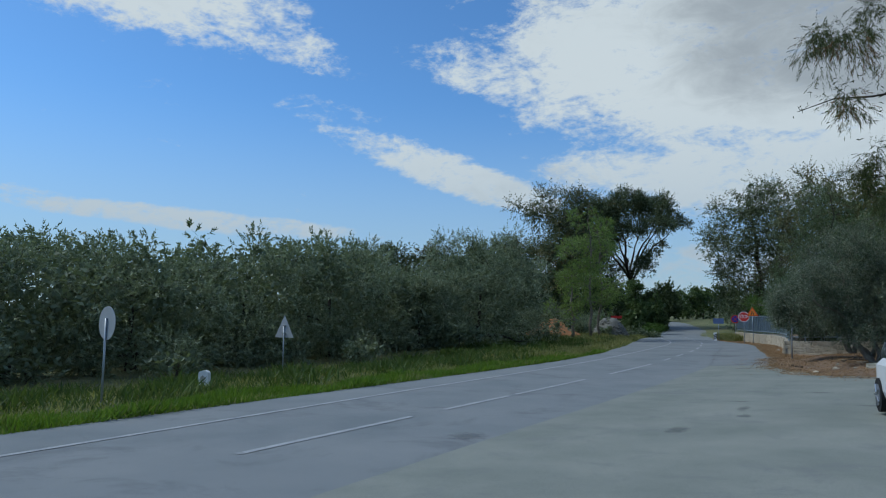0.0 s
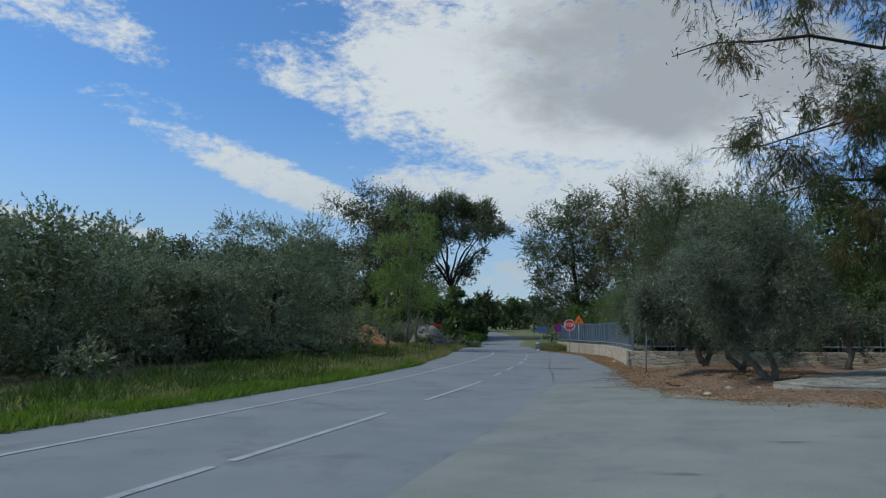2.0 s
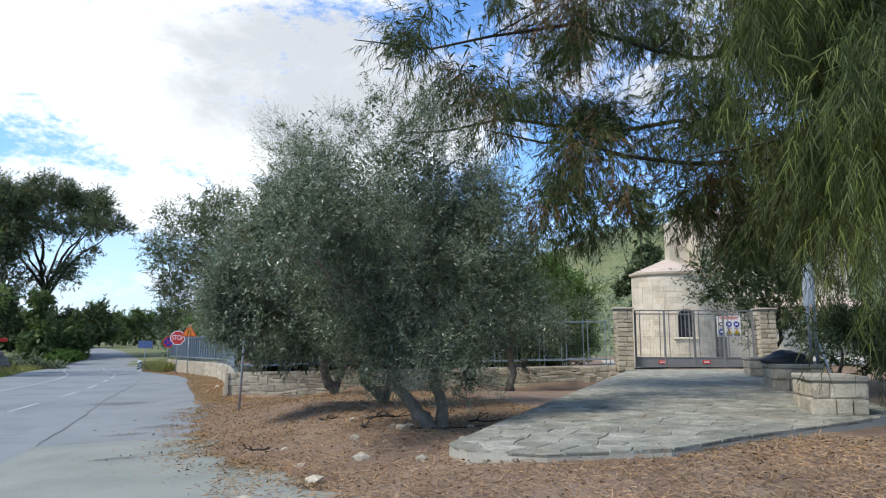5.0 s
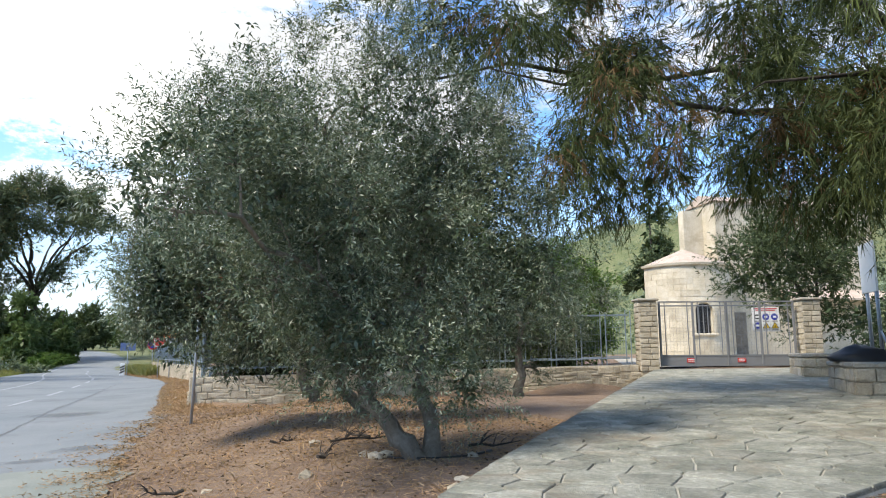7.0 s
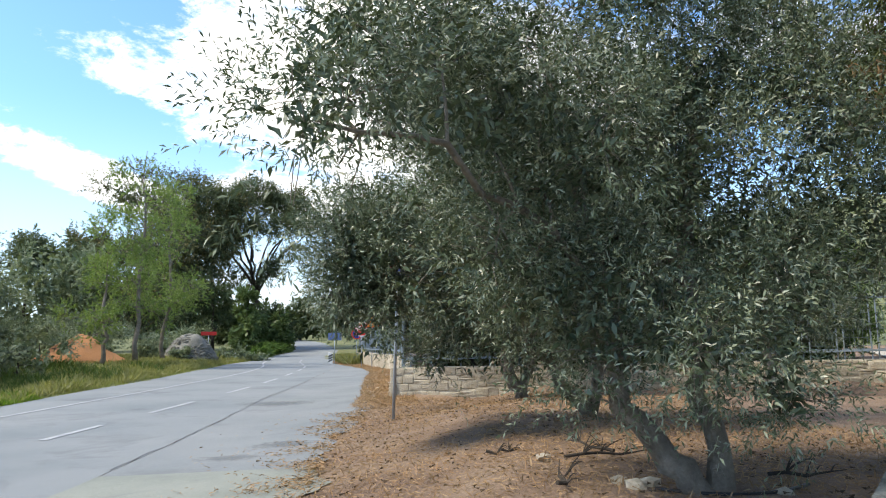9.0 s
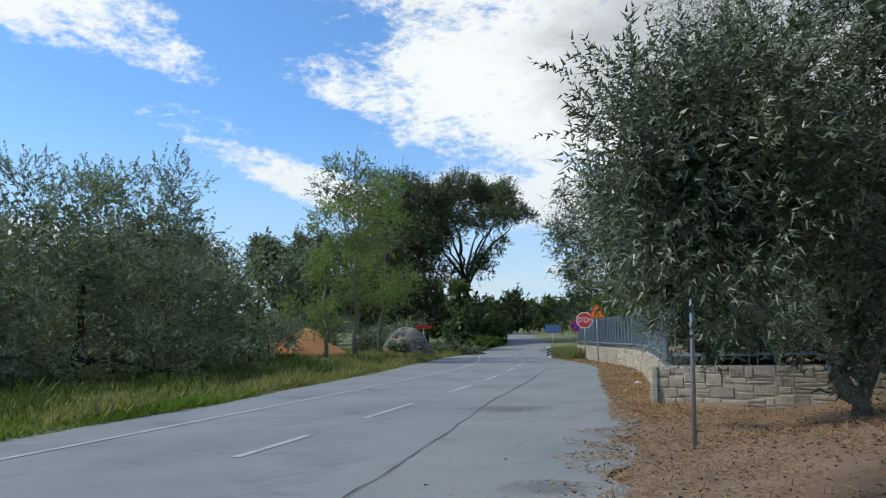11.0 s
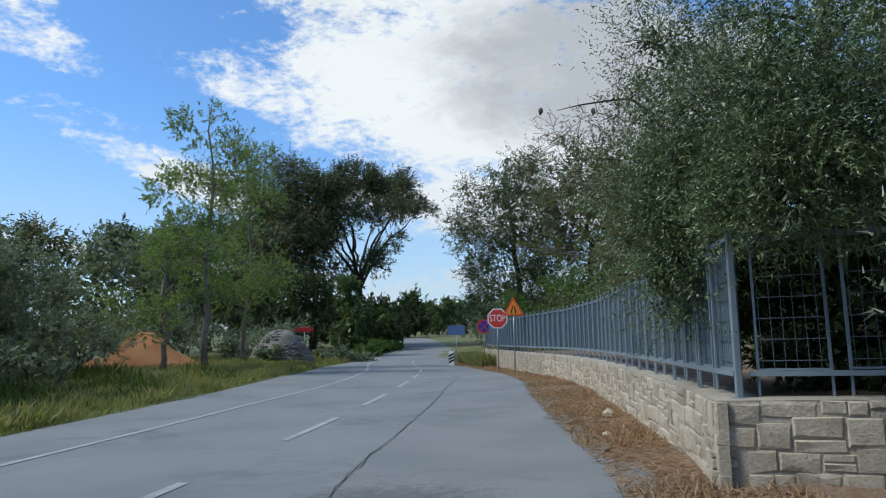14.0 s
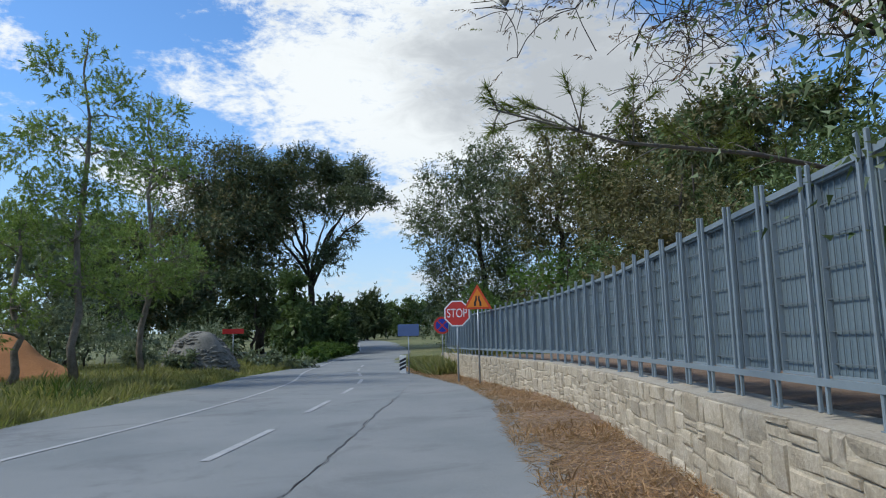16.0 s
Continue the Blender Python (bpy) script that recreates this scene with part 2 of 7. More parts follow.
M["fence_sheet"] = surface("fence_sheet", [(0.1, 0.142, 0.168), (0.135, 0.18, 0.205)], 1.5, 40, 0.7, 0.2, 0.004, grain=0.25)
M["wire"] = paint("wire", (0.13, 0.16, 0.18), 0.5, 0.2)
M["galv"] = paint("galv", (0.33, 0.36, 0.39), 0.45, 0.6)
M["gate"] = paint("gate", (0.2, 0.2, 0.205), 0.5, 0.2)
M["red"] = paint("red", (0.5, 0.018, 0.014), 0.4)
M["sign_red"] = paint("sign_red", (0.55, 0.03, 0.02), 0.35)
M["sign_blue"] = paint("sign_blue", (0.012, 0.03, 0.32), 0.35)
M["sign_white"] = paint("sign_white", (0.75, 0.75, 0.74), 0.4)
M["sign_orange"] = paint("sign_orange", (0.75, 0.22, 0.01), 0.4)
M["black"] = paint("black", (0.012, 0.012, 0.013), 0.5)
M["sign_back"] = paint("sign_back", (0.42, 0.44, 0.47), 0.45, 0.3)
M["panel_blue"] = paint("panel_blue", (0.1, 0.15, 0.3), 0.4)
M["bark"] = surface("bark", [(0.14, 0.12, 0.095), (0.25, 0.22, 0.18)], 4, 22, 0.95, 1.0, 0.03, grain=0.6)
M["bark_dark"] = surface("bark_dark", [(0.035, 0.03, 0.025), (0.075, 0.062, 0.05)], 3, 18, 0.95, 1.0, 0.03, grain=0.5)
M["bark_pale"] = surface("bark_pale", [(0.16, 0.14, 0.12), (0.26, 0.23, 0.19)], 3, 20, 0.9, 0.6, 0.02)
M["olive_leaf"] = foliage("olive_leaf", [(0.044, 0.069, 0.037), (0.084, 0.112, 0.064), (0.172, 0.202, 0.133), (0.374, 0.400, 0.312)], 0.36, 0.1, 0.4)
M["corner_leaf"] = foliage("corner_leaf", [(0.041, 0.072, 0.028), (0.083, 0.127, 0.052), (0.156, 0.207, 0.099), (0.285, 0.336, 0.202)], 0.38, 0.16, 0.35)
M["olive_far"] = foliage("olive_far", [(0.125, 0.158, 0.105), (0.185, 0.222, 0.15), (0.245, 0.285, 0.2), (0.34, 0.38, 0.28)], 0.55, 0.2)
M["shrub_leaf"] = foliage("shrub_leaf", [(0.062, 0.099, 0.037), (0.106, 0.151, 0.058), (0.167, 0.216, 0.097)], 0.42, 0.16)
M["bright_leaf"] = foliage("bright_leaf", [(0.07, 0.12, 0.03), (0.1, 0.17, 0.045), (0.15, 0.21, 0.08)], 0.5, 0.35)
M["young_leaf"] = foliage("young_leaf", [(0.123, 0.185, 0.062), (0.197, 0.272, 0.092), (0.283, 0.351, 0.148)], 0.5, 0.35)
M["pine_leaf"] = foliage("pine_leaf", [(0.038, 0.053, 0.020), (0.068, 0.085, 0.032), (0.119, 0.136, 0.051)], 0.6, 0.2)
M["bright_needle"] = foliage("bright_needle", [(0.11, 0.14, 0.04), (0.16, 0.19, 0.055), (0.2, 0.22, 0.08)], 0.55, 0.35)
M["pine_brown"] = foliage("pine_brown", [(0.1, 0.06, 0.03), (0.17, 0.1, 0.05), (0.12, 0.1, 0.05)], 0.6, 0.2)
M["gum_pale"] = foliage("gum_pale", [(0.08, 0.1, 0.062), (0.14, 0.168, 0.105), (0.23, 0.25, 0.155)], 0.5, 0.2)
M["gum_leaf"] = foliage("gum_leaf", [(0.064, 0.085, 0.049), (0.106, 0.132, 0.075), (0.170, 0.187, 0.106)], 0.5, 0.16)
M["rust_leaf"] = foliage("rust_leaf", [(0.12, 0.1, 0.054), (0.17, 0.165, 0.085), (0.23, 0.18, 0.09)], 0.5, 0.18)
M["wood_leaf"] = foliage("wood_leaf", [(0.045, 0.066, 0.034), (0.075, 0.102, 0.05), (0.12, 0.148, 0.076)], 0.55, 0.15)
M["grass"] = foliage("grass", [(0.085, 0.16, 0.02), (0.13, 0.22, 0.032), (0.19, 0.26, 0.065)], 0.5, 0.38)
M["weed"] = foliage("weed", [(0.15, 0.18, 0.065), (0.22, 0.245, 0.1), (0.32, 0.32, 0.16)], 0.55, 0.45)
M["weed_dark"] = foliage("weed_dark", [(0.05, 0.085, 0.022), (0.08, 0.125, 0.035), (0.13, 0.17, 0.06)], 0.55, 0.3)
M["grass_pale"] = foliage("grass_pale", [(0.13, 0.16, 0.05), (0.24, 0.24, 0.11), (0.4, 0.37, 0.22)], 0.6, 0.4)
M["straw"] = foliage("straw", [(0.22, 0.13, 0.075), (0.37, 0.235, 0.14), (0.52, 0.38, 0.25)], 0.8, 0.15)
M["rubble"] = surface("rubble", [(0.13, 0.13, 0.115), (0.24, 0.235, 0.21)], 1.2, 14, 0.95, 0.8, 0.05, grain=0.6)


# ---------------------------------------------------------------- mesh helpers
class Geo:
    """Collects vertices and faces for one mesh."""

    def __init__(self):
        self.v, self.f = [], []

    def add(self, verts, faces):
        k = len(self.v)
        self.v.extend(verts)
        self.f.extend(tuple(i + k for i in f) for f in faces)
        return self

    def box(self, x0, y0, z0, x1, y1, z1, m=None):
        vs = [Vector((x, y, z)) for x in (x0, x1) for y in (y0, y1) for z in (z0, z1)]
        if m:
            vs = [m @ v for v in vs]
        return self.add([tuple(v) for v in vs], [(0, 1, 3, 2), (4, 6, 7, 5), (0, 4, 5, 1), (2, 3, 7, 6), (0, 2, 6, 4), (1, 5, 7, 3)])

    def soft_box(self, x0, y0, z0, x1, y1, z1, c, m=None):
        """A box with its edges cut by c."""
        cx, cy, cz = (x0 + x1) / 2, (y0 + y1) / 2, (z0 + z1) / 2
        hx, hy, hz = abs(x1 - x0) / 2, abs(y1 - y0) / 2, abs(z1 - z0) / 2
        c = min(c, hx * 0.9, hy * 0.9, hz * 0.9)
        bm = bmesh.new()
        bmesh.ops.create_cube(bm, size=1, matrix=Matrix.Translation((cx, cy, cz)) @ Matrix.Diagonal((hx * 2, hy * 2, hz * 2, 1)))
        bmesh.ops.bevel(bm, geom=bm.edges[:], offset=c, segments=1, affect="EDGES")
        bm.verts.index_update()
        vs = [(m @ v.co) if m else v.co for v in bm.verts]
        self.add([tuple(v) for v in vs], [tuple(v.index for v in f.verts) for f in bm.faces])
        bm.free()
        return self

    def tube(self, pts, radii, sides=6, cap=True):
        pts = [Vector(p) for p in pts]
        rings, faces = [], []
        up = Vector((0.31, 0.2, 0.93))
        for i, p in enumerate(pts):
            d = (pts[min(i + 1, len(pts) - 1)] - pts[max(i - 1, 0)]).normalized()
            a = d.cross(up)
            if a.length < 0.05:
                a = d.cross(Vector((1, 0, 0)))
            a.normalize()
            b = d.cross(a)
            r = radii[i] if hasattr(radii, "__len__") else radii
            for k in range(sides):
                t = 2 * math.pi * k / sides
                rings.append(tuple(p + a * (math.cos(t) * r) + b * (math.sin(t) * r)))
        for i in range(len(pts) - 1):
            for k in range(sides):
                k2 = (k + 1) % sides
                faces.append((i * sides + k, i * sides + k2, (i + 1) * sides + k2, (i + 1) * sides + k))
        if cap:
            faces.append(tuple(range(sides))[::-1])
            faces.append(tuple((len(pts) - 1) * sides + k for k in range(sides)))
        return self.add(rings, faces)

    def disc(self, c, r, t, sides=28, squash=1.0, turn=0.0):
        """An upright plate in the xz plane, facing -y, centred at c, t thick."""
        cx, cy, cz = c
        ring = [(cx + math.cos(a) * r, cz + math.sin(a) * r * squash) for a in (turn + 2 * math.pi * k / sides for k in range(sides))]
        return self.plate(ring, cy, t)

    def plate(self, ring, y, t):
        n = len(ring)
        vs = [(x, y, z) for x, z in ring] + [(x, y + t, z) for x, z in ring]
        return self.add(vs, [tuple(range(n)), tuple(range(2 * n - 1, n - 1, -1))] + [(k, k + n, (k + 1) % n + n, (k + 1) % n) for k in range(n)])

    def mesh(self, name, mat=None, smooth=False):
        me = bpy.data.meshes.new(name)
        me.from_pydata([tuple(v) for v in self.v], [], self.f)
        me.update()
        if mat:
            me.materials.append(mat)
        if smooth:
            me.polygons.foreach_set("use_smooth", [True] * len(me.polygons))
        return me


def thing(name, label, category, at=(0, 0, 0), group="", rz=0.0):
    e = new(name)
    e.empty_display_size = 0.2
    e.matrix_world = pose(*at, 0, 0, rz)
    return tagged(e, label, category, group)


def part(name, geo, mat, parent, label="", smooth=False, at=None):
    me = geo if isinstance(geo, bpy.types.Mesh) else geo.mesh(name, mat, smooth)
    ob = new(name, me)
    ob.parent = parent
    if at is not None:
        ob.matrix_basis = at
    return tagged(ob, label)


def structure(name, geo, mat, label, category, smooth=False):
    return tagged(new(name, geo.mesh(name, mat, smooth) if isinstance(geo, Geo) else geo), label, category, kind="structure")


def quads_mesh(name, v, mat, tone=None):
    """A mesh of separate leaves from an array (n, corners, 3); tone, 0 to 1, sets each leaf's colour: its sprig's own,
    or the painted shade inside a crown.
    """
    v = np.ascontiguousarray(v, dtype=np.float32)
    k, c = v.shape[:2]
    me = bpy.data.meshes.new(name)
    me.vertices.add(k * c)
    me.loops.add(k * c)
    me.polygons.add(k)
    me.vertices.foreach_set("co", v.reshape(-1))
    me.loops.foreach_set("vertex_index", np.arange(k * c, dtype=np.int32))
    me.polygons.foreach_set("loop_start", np.arange(0, k * c, c, dtype=np.int32))
    me.polygons.foreach_set("loop_total", np.full(k, c, dtype=np.int32))
    me.update(calc_edges=True)
    layer = me.attributes.new("tone", "FLOAT", "POINT")
    layer.data.foreach_set("value", np.repeat(np.full(k, 0.5) if tone is None else tone, c).astype(np.float32))
    me.materials.append(mat)
    return me


def unit(a):
    return a / (np.linalg.norm(a, axis=-1, keepdims=True) + 1e-9)


def leaves(rng, p, d, length, width, fold=0.25, droop=0.15, simple=False):
    """Leaf quads at points p along directions d: base, side, tip, side, slightly folded and hanging."""
    k = len(p)
    ln = length * rng.uniform(0.6, 1.25, (k, 1))
    wd = width * rng.uniform(0.7, 1.2, (k, 1))
    side = unit(np.cross(d, rng.normal(size=(k, 3))))
    nrm = np.cross(d, side)
    if simple:
        return np.stack([p - side * wd / 2, p + side * wd / 2, p + d * ln - np.array((0, 0, 1.0)) * ln * droop], 1)
    mid = p + d * ln * 0.5
    tip = p + d * ln - np.array((0, 0, 1.0)) * ln * droop
    return np.stack([p, mid + side * wd / 2 + nrm * wd * fold, tip, mid - side * wd / 2 + nrm * wd * fold], 1)


# ---------------------------------------------------------------- plan
ROAD_Y = [-400, 0, 20, 36, 42, 46, 50, 54, 57, 60.3, 63.4, 69, 75, 80, 85, 93, 110, 135, 165, 190, 220, 300, 600]
ROAD_X = [20, 0.0, -0.52, -0.5, -0.6, -0.68, -0.98, -1.3, -1.5, -1.78, -2.02, -2.7, -3.6, -4.4, -5.3, -8.0, -12, -16.3, -25.0, -38, -58, -120, -320]
FENCE = [(4.25, 57.05), (3.95, 61.2), (3.62, 64.6), (3.25, 68.3), (2.35, 73.5), (1.0, 77.8), (-0.6, 83.0), (-2.9, 91.5)]


def smooth_curve(xs, ys, at):
    """A smooth line through the points: averages a straight one over a few metres."""
    at = np.asarray(at, dtype=float)
    return sum(np.interp(at + o, xs, ys) * w for o, w in ((-5, 0.12), (-2.5, 0.22), (0, 0.32), (2.5, 0.22), (5, 0.12)))


def road_x(y):
    return smooth_curve(ROAD_Y, ROAD_X, y)


def step(a, b, v):
    t = np.clip((np.asarray(v, dtype=float) - a) / (b - a), 0, 1)
    return t * t * (3 - 2 * t)


def left_edge(y):
    return np.interp(y, [0, 45, 56, 61, 69, 78, 88, 95, 102, 130, 600], [-4.6, -4.4, -4.65, -5.2, -5.6, -6.2, -6.0, -5.0, -4.1, -3.4, -3.3])


def dirt_edge(y):
    """x of the paving's right-hand edge, where dirt and litter begin."""
    return np.interp(y, [-10, 36.0, 36.7, 37.1, 37.6, 38.4, 39.2, 39.5, 39.9, 40.6, 41.5, 42.1, 42.8, 44.2, 46.2, 49.0, 52.0, 54, 57.5, 61.5, 67.7, 73, 79, 85, 90.5, 96, 100],
                     [34, 34, 20, 10.0, 9.1, 8.9, 8.5, 7.4, 6.5, 6.2, 6.1, 5.95, 5.4, 4.7, 4.5, 4.1, 3.9, 3.8, 3.4, 2.75, 1.9, 1.3, -0.1, -2.2, -4.2, -5.6, -6.3])


def right_edge(y):
    y = np.asarray(y, dtype=float)
    far = road_x(y) + np.interp(y, [97, 106, 600], [3.4, 2.2, 2.4])
    return np.where(y < 98, dirt_edge(y), far)


def height(x, y):
    """Height of the land."""
    x, y = np.asarray(x, dtype=float), np.asarray(y, dtype=float)
    s = x - road_x(y)
    rise = 3.2 * step(100, 230, y) + 12 * step(230, 700, y)
    h = 0.05 * np.clip(s - 2.6, 0, 8) * (1 - step(70, 100, y))
    t = 0.5 + 0.025 * ((x - 7.65) * 0.575 + (y - 41) * 0.82) - 0.13 * np.clip(7.5 - x, 0, 5)
    t = t - 0.5 * step(49.5, 55.0, y)
    zone = step(36.9, 40.4, y + 0.12 * np.clip(x - 8, 0, 20)) * step(-0.3, 2.2, x - dirt_edge(y)) * (1 - step(86, 98, y))
    low = 0.48 + 0.62 * step(0.2, 1.2, ((x - 9.5) * 11.15 - (y - 43.9) * 7.8) / 13.6)
    h = h + (np.clip(np.minimum(t, low), 0.12, 1.1) - h) * zone
    garden = step(56.9, 57.3, y + 0.14 * (x - 4.2)) * step(-0.1, 0.3, x - np.interp(y, [p[1] for p in FENCE], [p[0] for p in FENCE])) * (1 - step(88, 96, y))
    h = h + (np.clip(0.86 + 0.012 * (x - 4), 0.8, 1.15) - h) * garden
    h = h + 0.5 * step(1.0, 4.5, left_edge(y) - s) * (1 - step(16, 24, left_edge(y) - s)) * step(70, 80, y) * (1 - step(104, 116, y))
    ditch = np.interp(y, [0, 45, 65, 100, 140], [0.15, 0.2, 0.15, 0.1, 0.1])
    h = h - ditch * step(0.0, 4.0, left_edge(y) - s) - 0.5 * step(4.0, 10.0, left_edge(y) - s) * (1 - step(46, 60, y))
    h = h + 2.5 * step(30, 110, np.abs(s)) * step(20, 60, y) * step(0, 1, x) * step(70, 140, y + x)
    hill = 44 * step(0, 1, 1 - np.hypot((x - 150) / 130, (y - 240) / 150) + 0.12 * np.sin(x * 0.05) * np.sin(y * 0.04))
    return h + rise + hill


def ground_z(x, y):
    return float(height(x, y))


# ---------------------------------------------------------------- ground, road and paving
def ground_material():
    m, n, l, b = base_material("ground")
    pos = n.new("ShaderNodeNewGeometry").outputs["Position"]
    at = n.new("ShaderNodeAttribute")
    at.attribute_name = "zone"
    dirt = stops(n, l, noise_node(n, l, pos, 0.9, 6, 0.65), [(0.3, (0.15, 0.096, 0.066)), (0.5, (0.225, 0.15, 0.1)), (0.7, (0.3, 0.215, 0.15))])
    green = stops(n, l, noise_node(n, l, pos, 0.5, 6, 0.65), [(0.3, (0.08, 0.1, 0.035)), (0.5, (0.13, 0.145, 0.055)), (0.7, (0.2, 0.185, 0.09))])
    col = blend(n, l, at.outputs["Fac"], dirt, green)
    g = noise_node(n, l, pos, 28, 6, 0.75)
    col = blend(n, l, 0.6, col, stops(n, l, g, [(0.32, (0.2, 0.2, 0.2)), (0.55, (0.5, 0.5, 0.5)), (0.72, (0.85, 0.85, 0.85))]), "OVERLAY")
    l.new(col, b.inputs["Base Color"])
    b.inputs["Roughness"].default_value = 0.95
    bp = n.new("ShaderNodeBump")
    bp.inputs["Strength"].default_value, bp.inputs["Distance"].default_value = 0.9, 0.04
    l.new(g, bp.inputs["Height"])
    l.new(bp.outputs[0], b.inputs["Normal"])
    return m


def grid_mesh(name, X, Y, Z, mat):
    r, c = X.shape
    me = bpy.data.meshes.new(name)
    idx = np.arange(r * c).reshape(r, c)
    f = np.stack([idx[:-1, :-1], idx[:-1, 1:], idx[1:, 1:], idx[1:, :-1]], -1).reshape(-1, 4)
    me.vertices.add(r * c)
    me.loops.add(f.size)
    me.polygons.add(len(f))
    me.vertices.foreach_set("co", np.stack([X, Y, Z], -1).astype(np.float32).reshape(-1))
    me.loops.foreach_set("vertex_index", f.astype(np.int32).reshape(-1))
    me.polygons.foreach_set("loop_start", np.arange(0, f.size, 4, dtype=np.int32))
    me.polygons.foreach_set("loop_total", np.full(len(f), 4, dtype=np.int32))
    me.update(calc_edges=True)
    me.polygons.foreach_set("use_smooth", [True] * len(f))
    me.materials.append(mat)
    return me


def build_ground():
    xs = np.concatenate([[-3000, -1200, -600, -300, -200, -140, -100, -75, -60, -48], np.arange(-40, -12, 1.0), np.arange(-12, 24, 0.36), np.arange(24, 60, 2.0), [64, 75, 90, 120, 160, 220, 300, 420, 600, 1000, 3000]])
    ys = np.concatenate([[-3000, -800, -300, -120, -60, -30, -15], np.arange(-8, 30, 1.0), np.arange(30, 100, 0.45), np.arange(100, 170, 1.5), [175, 185, 200, 220, 250, 300, 360, 450, 600, 900, 1500, 3000]])
    X, Y = np.meshgrid(xs, ys)
    Z = height(X, Y)
    # the paving lies in a shallow bed
    s = X - road_x(Y)
    bed = step(0.0, 0.35, s - left_edge(Y)) * step(0.0, 0.35, right_edge(Y) - X)
    rough = np.array([noise.noise(Vector((x * 0.9, y * 0.9, 0))) * 0.035 + noise.noise(Vector((x * 0.23, y * 0.23, 5))) * 0.08 for x, y in zip(X.ravel(), Y.ravel())]).reshape(X.shape)
    Z = Z + rough * (1 - bed) - 0.09 * bed
    # level bed under the flagstones
    me = grid_mesh("ground", X, Y, Z, ground_material())
    green = 1 - step(-4.0, -3.0, s) * (1 - step(36, 48, X)) * (1 - step(84, 96, Y))
    layer = me.attributes.new("zone", "FLOAT", "POINT")
    layer.data.foreach_set("value", green.astype(np.float32).ravel())
    return tagged(new("ground", me), "uneven dirt and grass ground beside the road", "ground", kind="structure")


def ribbon(name, y0, y1, dy, xl, xr, cols, lift, mat, jag=0.0):
    ys = np.arange(y0, y1 + dy / 2, dy)
    a, b = np.asarray(xl(ys), dtype=float), np.asarray(xr(ys), dtype=float)
    if jag:
        b = b + jag * np.array([noise.noise(Vector((y * 1.3, 2.2, 0))) + 0.6 * noise.noise(Vector((y * 4.1, 7.2, 0))) for y in ys])
    u = np.linspace(0, 1, cols)
    X = a[:, None] + (b - a)[:, None] * u[None]
    Y = np.repeat(ys[:, None], cols, 1)
    return grid_mesh(name, X, Y, height(X, Y) + lift, mat)


def joint_x(y):
    """The joint between the road's running surface and the paving beside it."""
    return road_x(y) + np.interp(y, [0, 36, 46, 52, 58.8, 71.6, 90, 98, 600], [2.45, 2.5, 2.5, 2.15, 1.65, 1.6, 2.2, 3.0, 2.3])


ground = build_ground()
structure("road", ribbon("road", -60, 420, 0.8, lambda y: road_x(y) + left_edge(y), joint_x, 14, 0.0, M["asphalt"], 0.03), M["asphalt"], "worn blue-grey asphalt country road", "road")
structure("road_widening", ribbon("road_widening", 46.6, 98, 0.3, joint_x, right_edge, 12, -0.004, M["asphalt_old"], 0.35), None, "old patched grey asphalt beside the road", "road")
structure("forecourt", ribbon("forecourt", -60, 46.6, 0.2, joint_x, right_edge, 40, 0.004, M["concrete"], 0.5), None, "pale worn concrete forecourt with dark stains", "pavement")


def strip(y0, y1, off, w, lift=0.008, n=None):
    """A painted strip along the road."""
    k = n or max(2, int((y1 - y0) / 0.8) + 1)
    ys = np.linspace(y0, y1, k)
    g = Geo()
    xs = road_x(ys) + (off(ys) if callable(off) else off)
    vs = []
    for x, y in zip(xs, ys):
        for e in (-w / 2, w / 2):
            vs.append((x + e, y, ground_z(x + e, y) + lift))
    g.add(vs, [(2 * i, 2 * i + 1, 2 * i + 3, 2 * i + 2) for i in range(k - 1)])
    return g


def edge_line(y):
    return np.interp(y, [0, 20, 30, 40, 66, 72, 76, 90, 600], [-2.6, -2.65, -2.9, -2.95, -2.98, -2.75, -2.7, -3.0, -2.9])


structure("edge_line", strip(-40, 200, edge_line, 0.13), M["line"], "worn white edge line painted on asphalt", "road marking")
for y0 in (-13, -9.0, -4.5, 0.0, 8.4):
    structure("lane_dash", strip(y0, y0 + 3.0, 0, 0.12), M["line"], "worn white centre dash on asphalt", "road marking")
for y0, y1 in ((12.0, 16.0), (21.0, 25.6), (26.9, 30.2), (30.6, 36.2), (39.1, 46.1), (49.6, 51.7), (54.1, 57.1), (60.3, 63.4), (65.9, 69.1), (72.0, 75.0), (77.4, 80.0), (82.1, 85.1), (88.2, 91), (94, 97), (100, 103)):
    structure("lane_dash", strip(y0, y1, 0.0, 0.14), M["line"], "worn white centre dash on asphalt", "road marking")


def tar_crack():
    g = Geo()
    rng = random.Random(4)
    ys = np.arange(47, 76, 0.35)
    pts = [(float(joint_x(y)) + rng.uniform(-0.05, 0.05), y) for y in ys]
    vs = []
    for x, y in pts:
        w = rng.uniform(0.003, 0.01)
        vs += [(x - w, y, ground_z(x, y) + 0.007), (x + w, y, ground_z(x, y) + 0.007)]
    g.add(vs, [(2 * i, 2 * i + 1, 2 * i + 3, 2 * i + 2) for i in range(len(pts) - 1)])
    structure("tar_joint", g, M["tar"], "dark cracked tar joint in the asphalt", "road crack")


tar_crack()


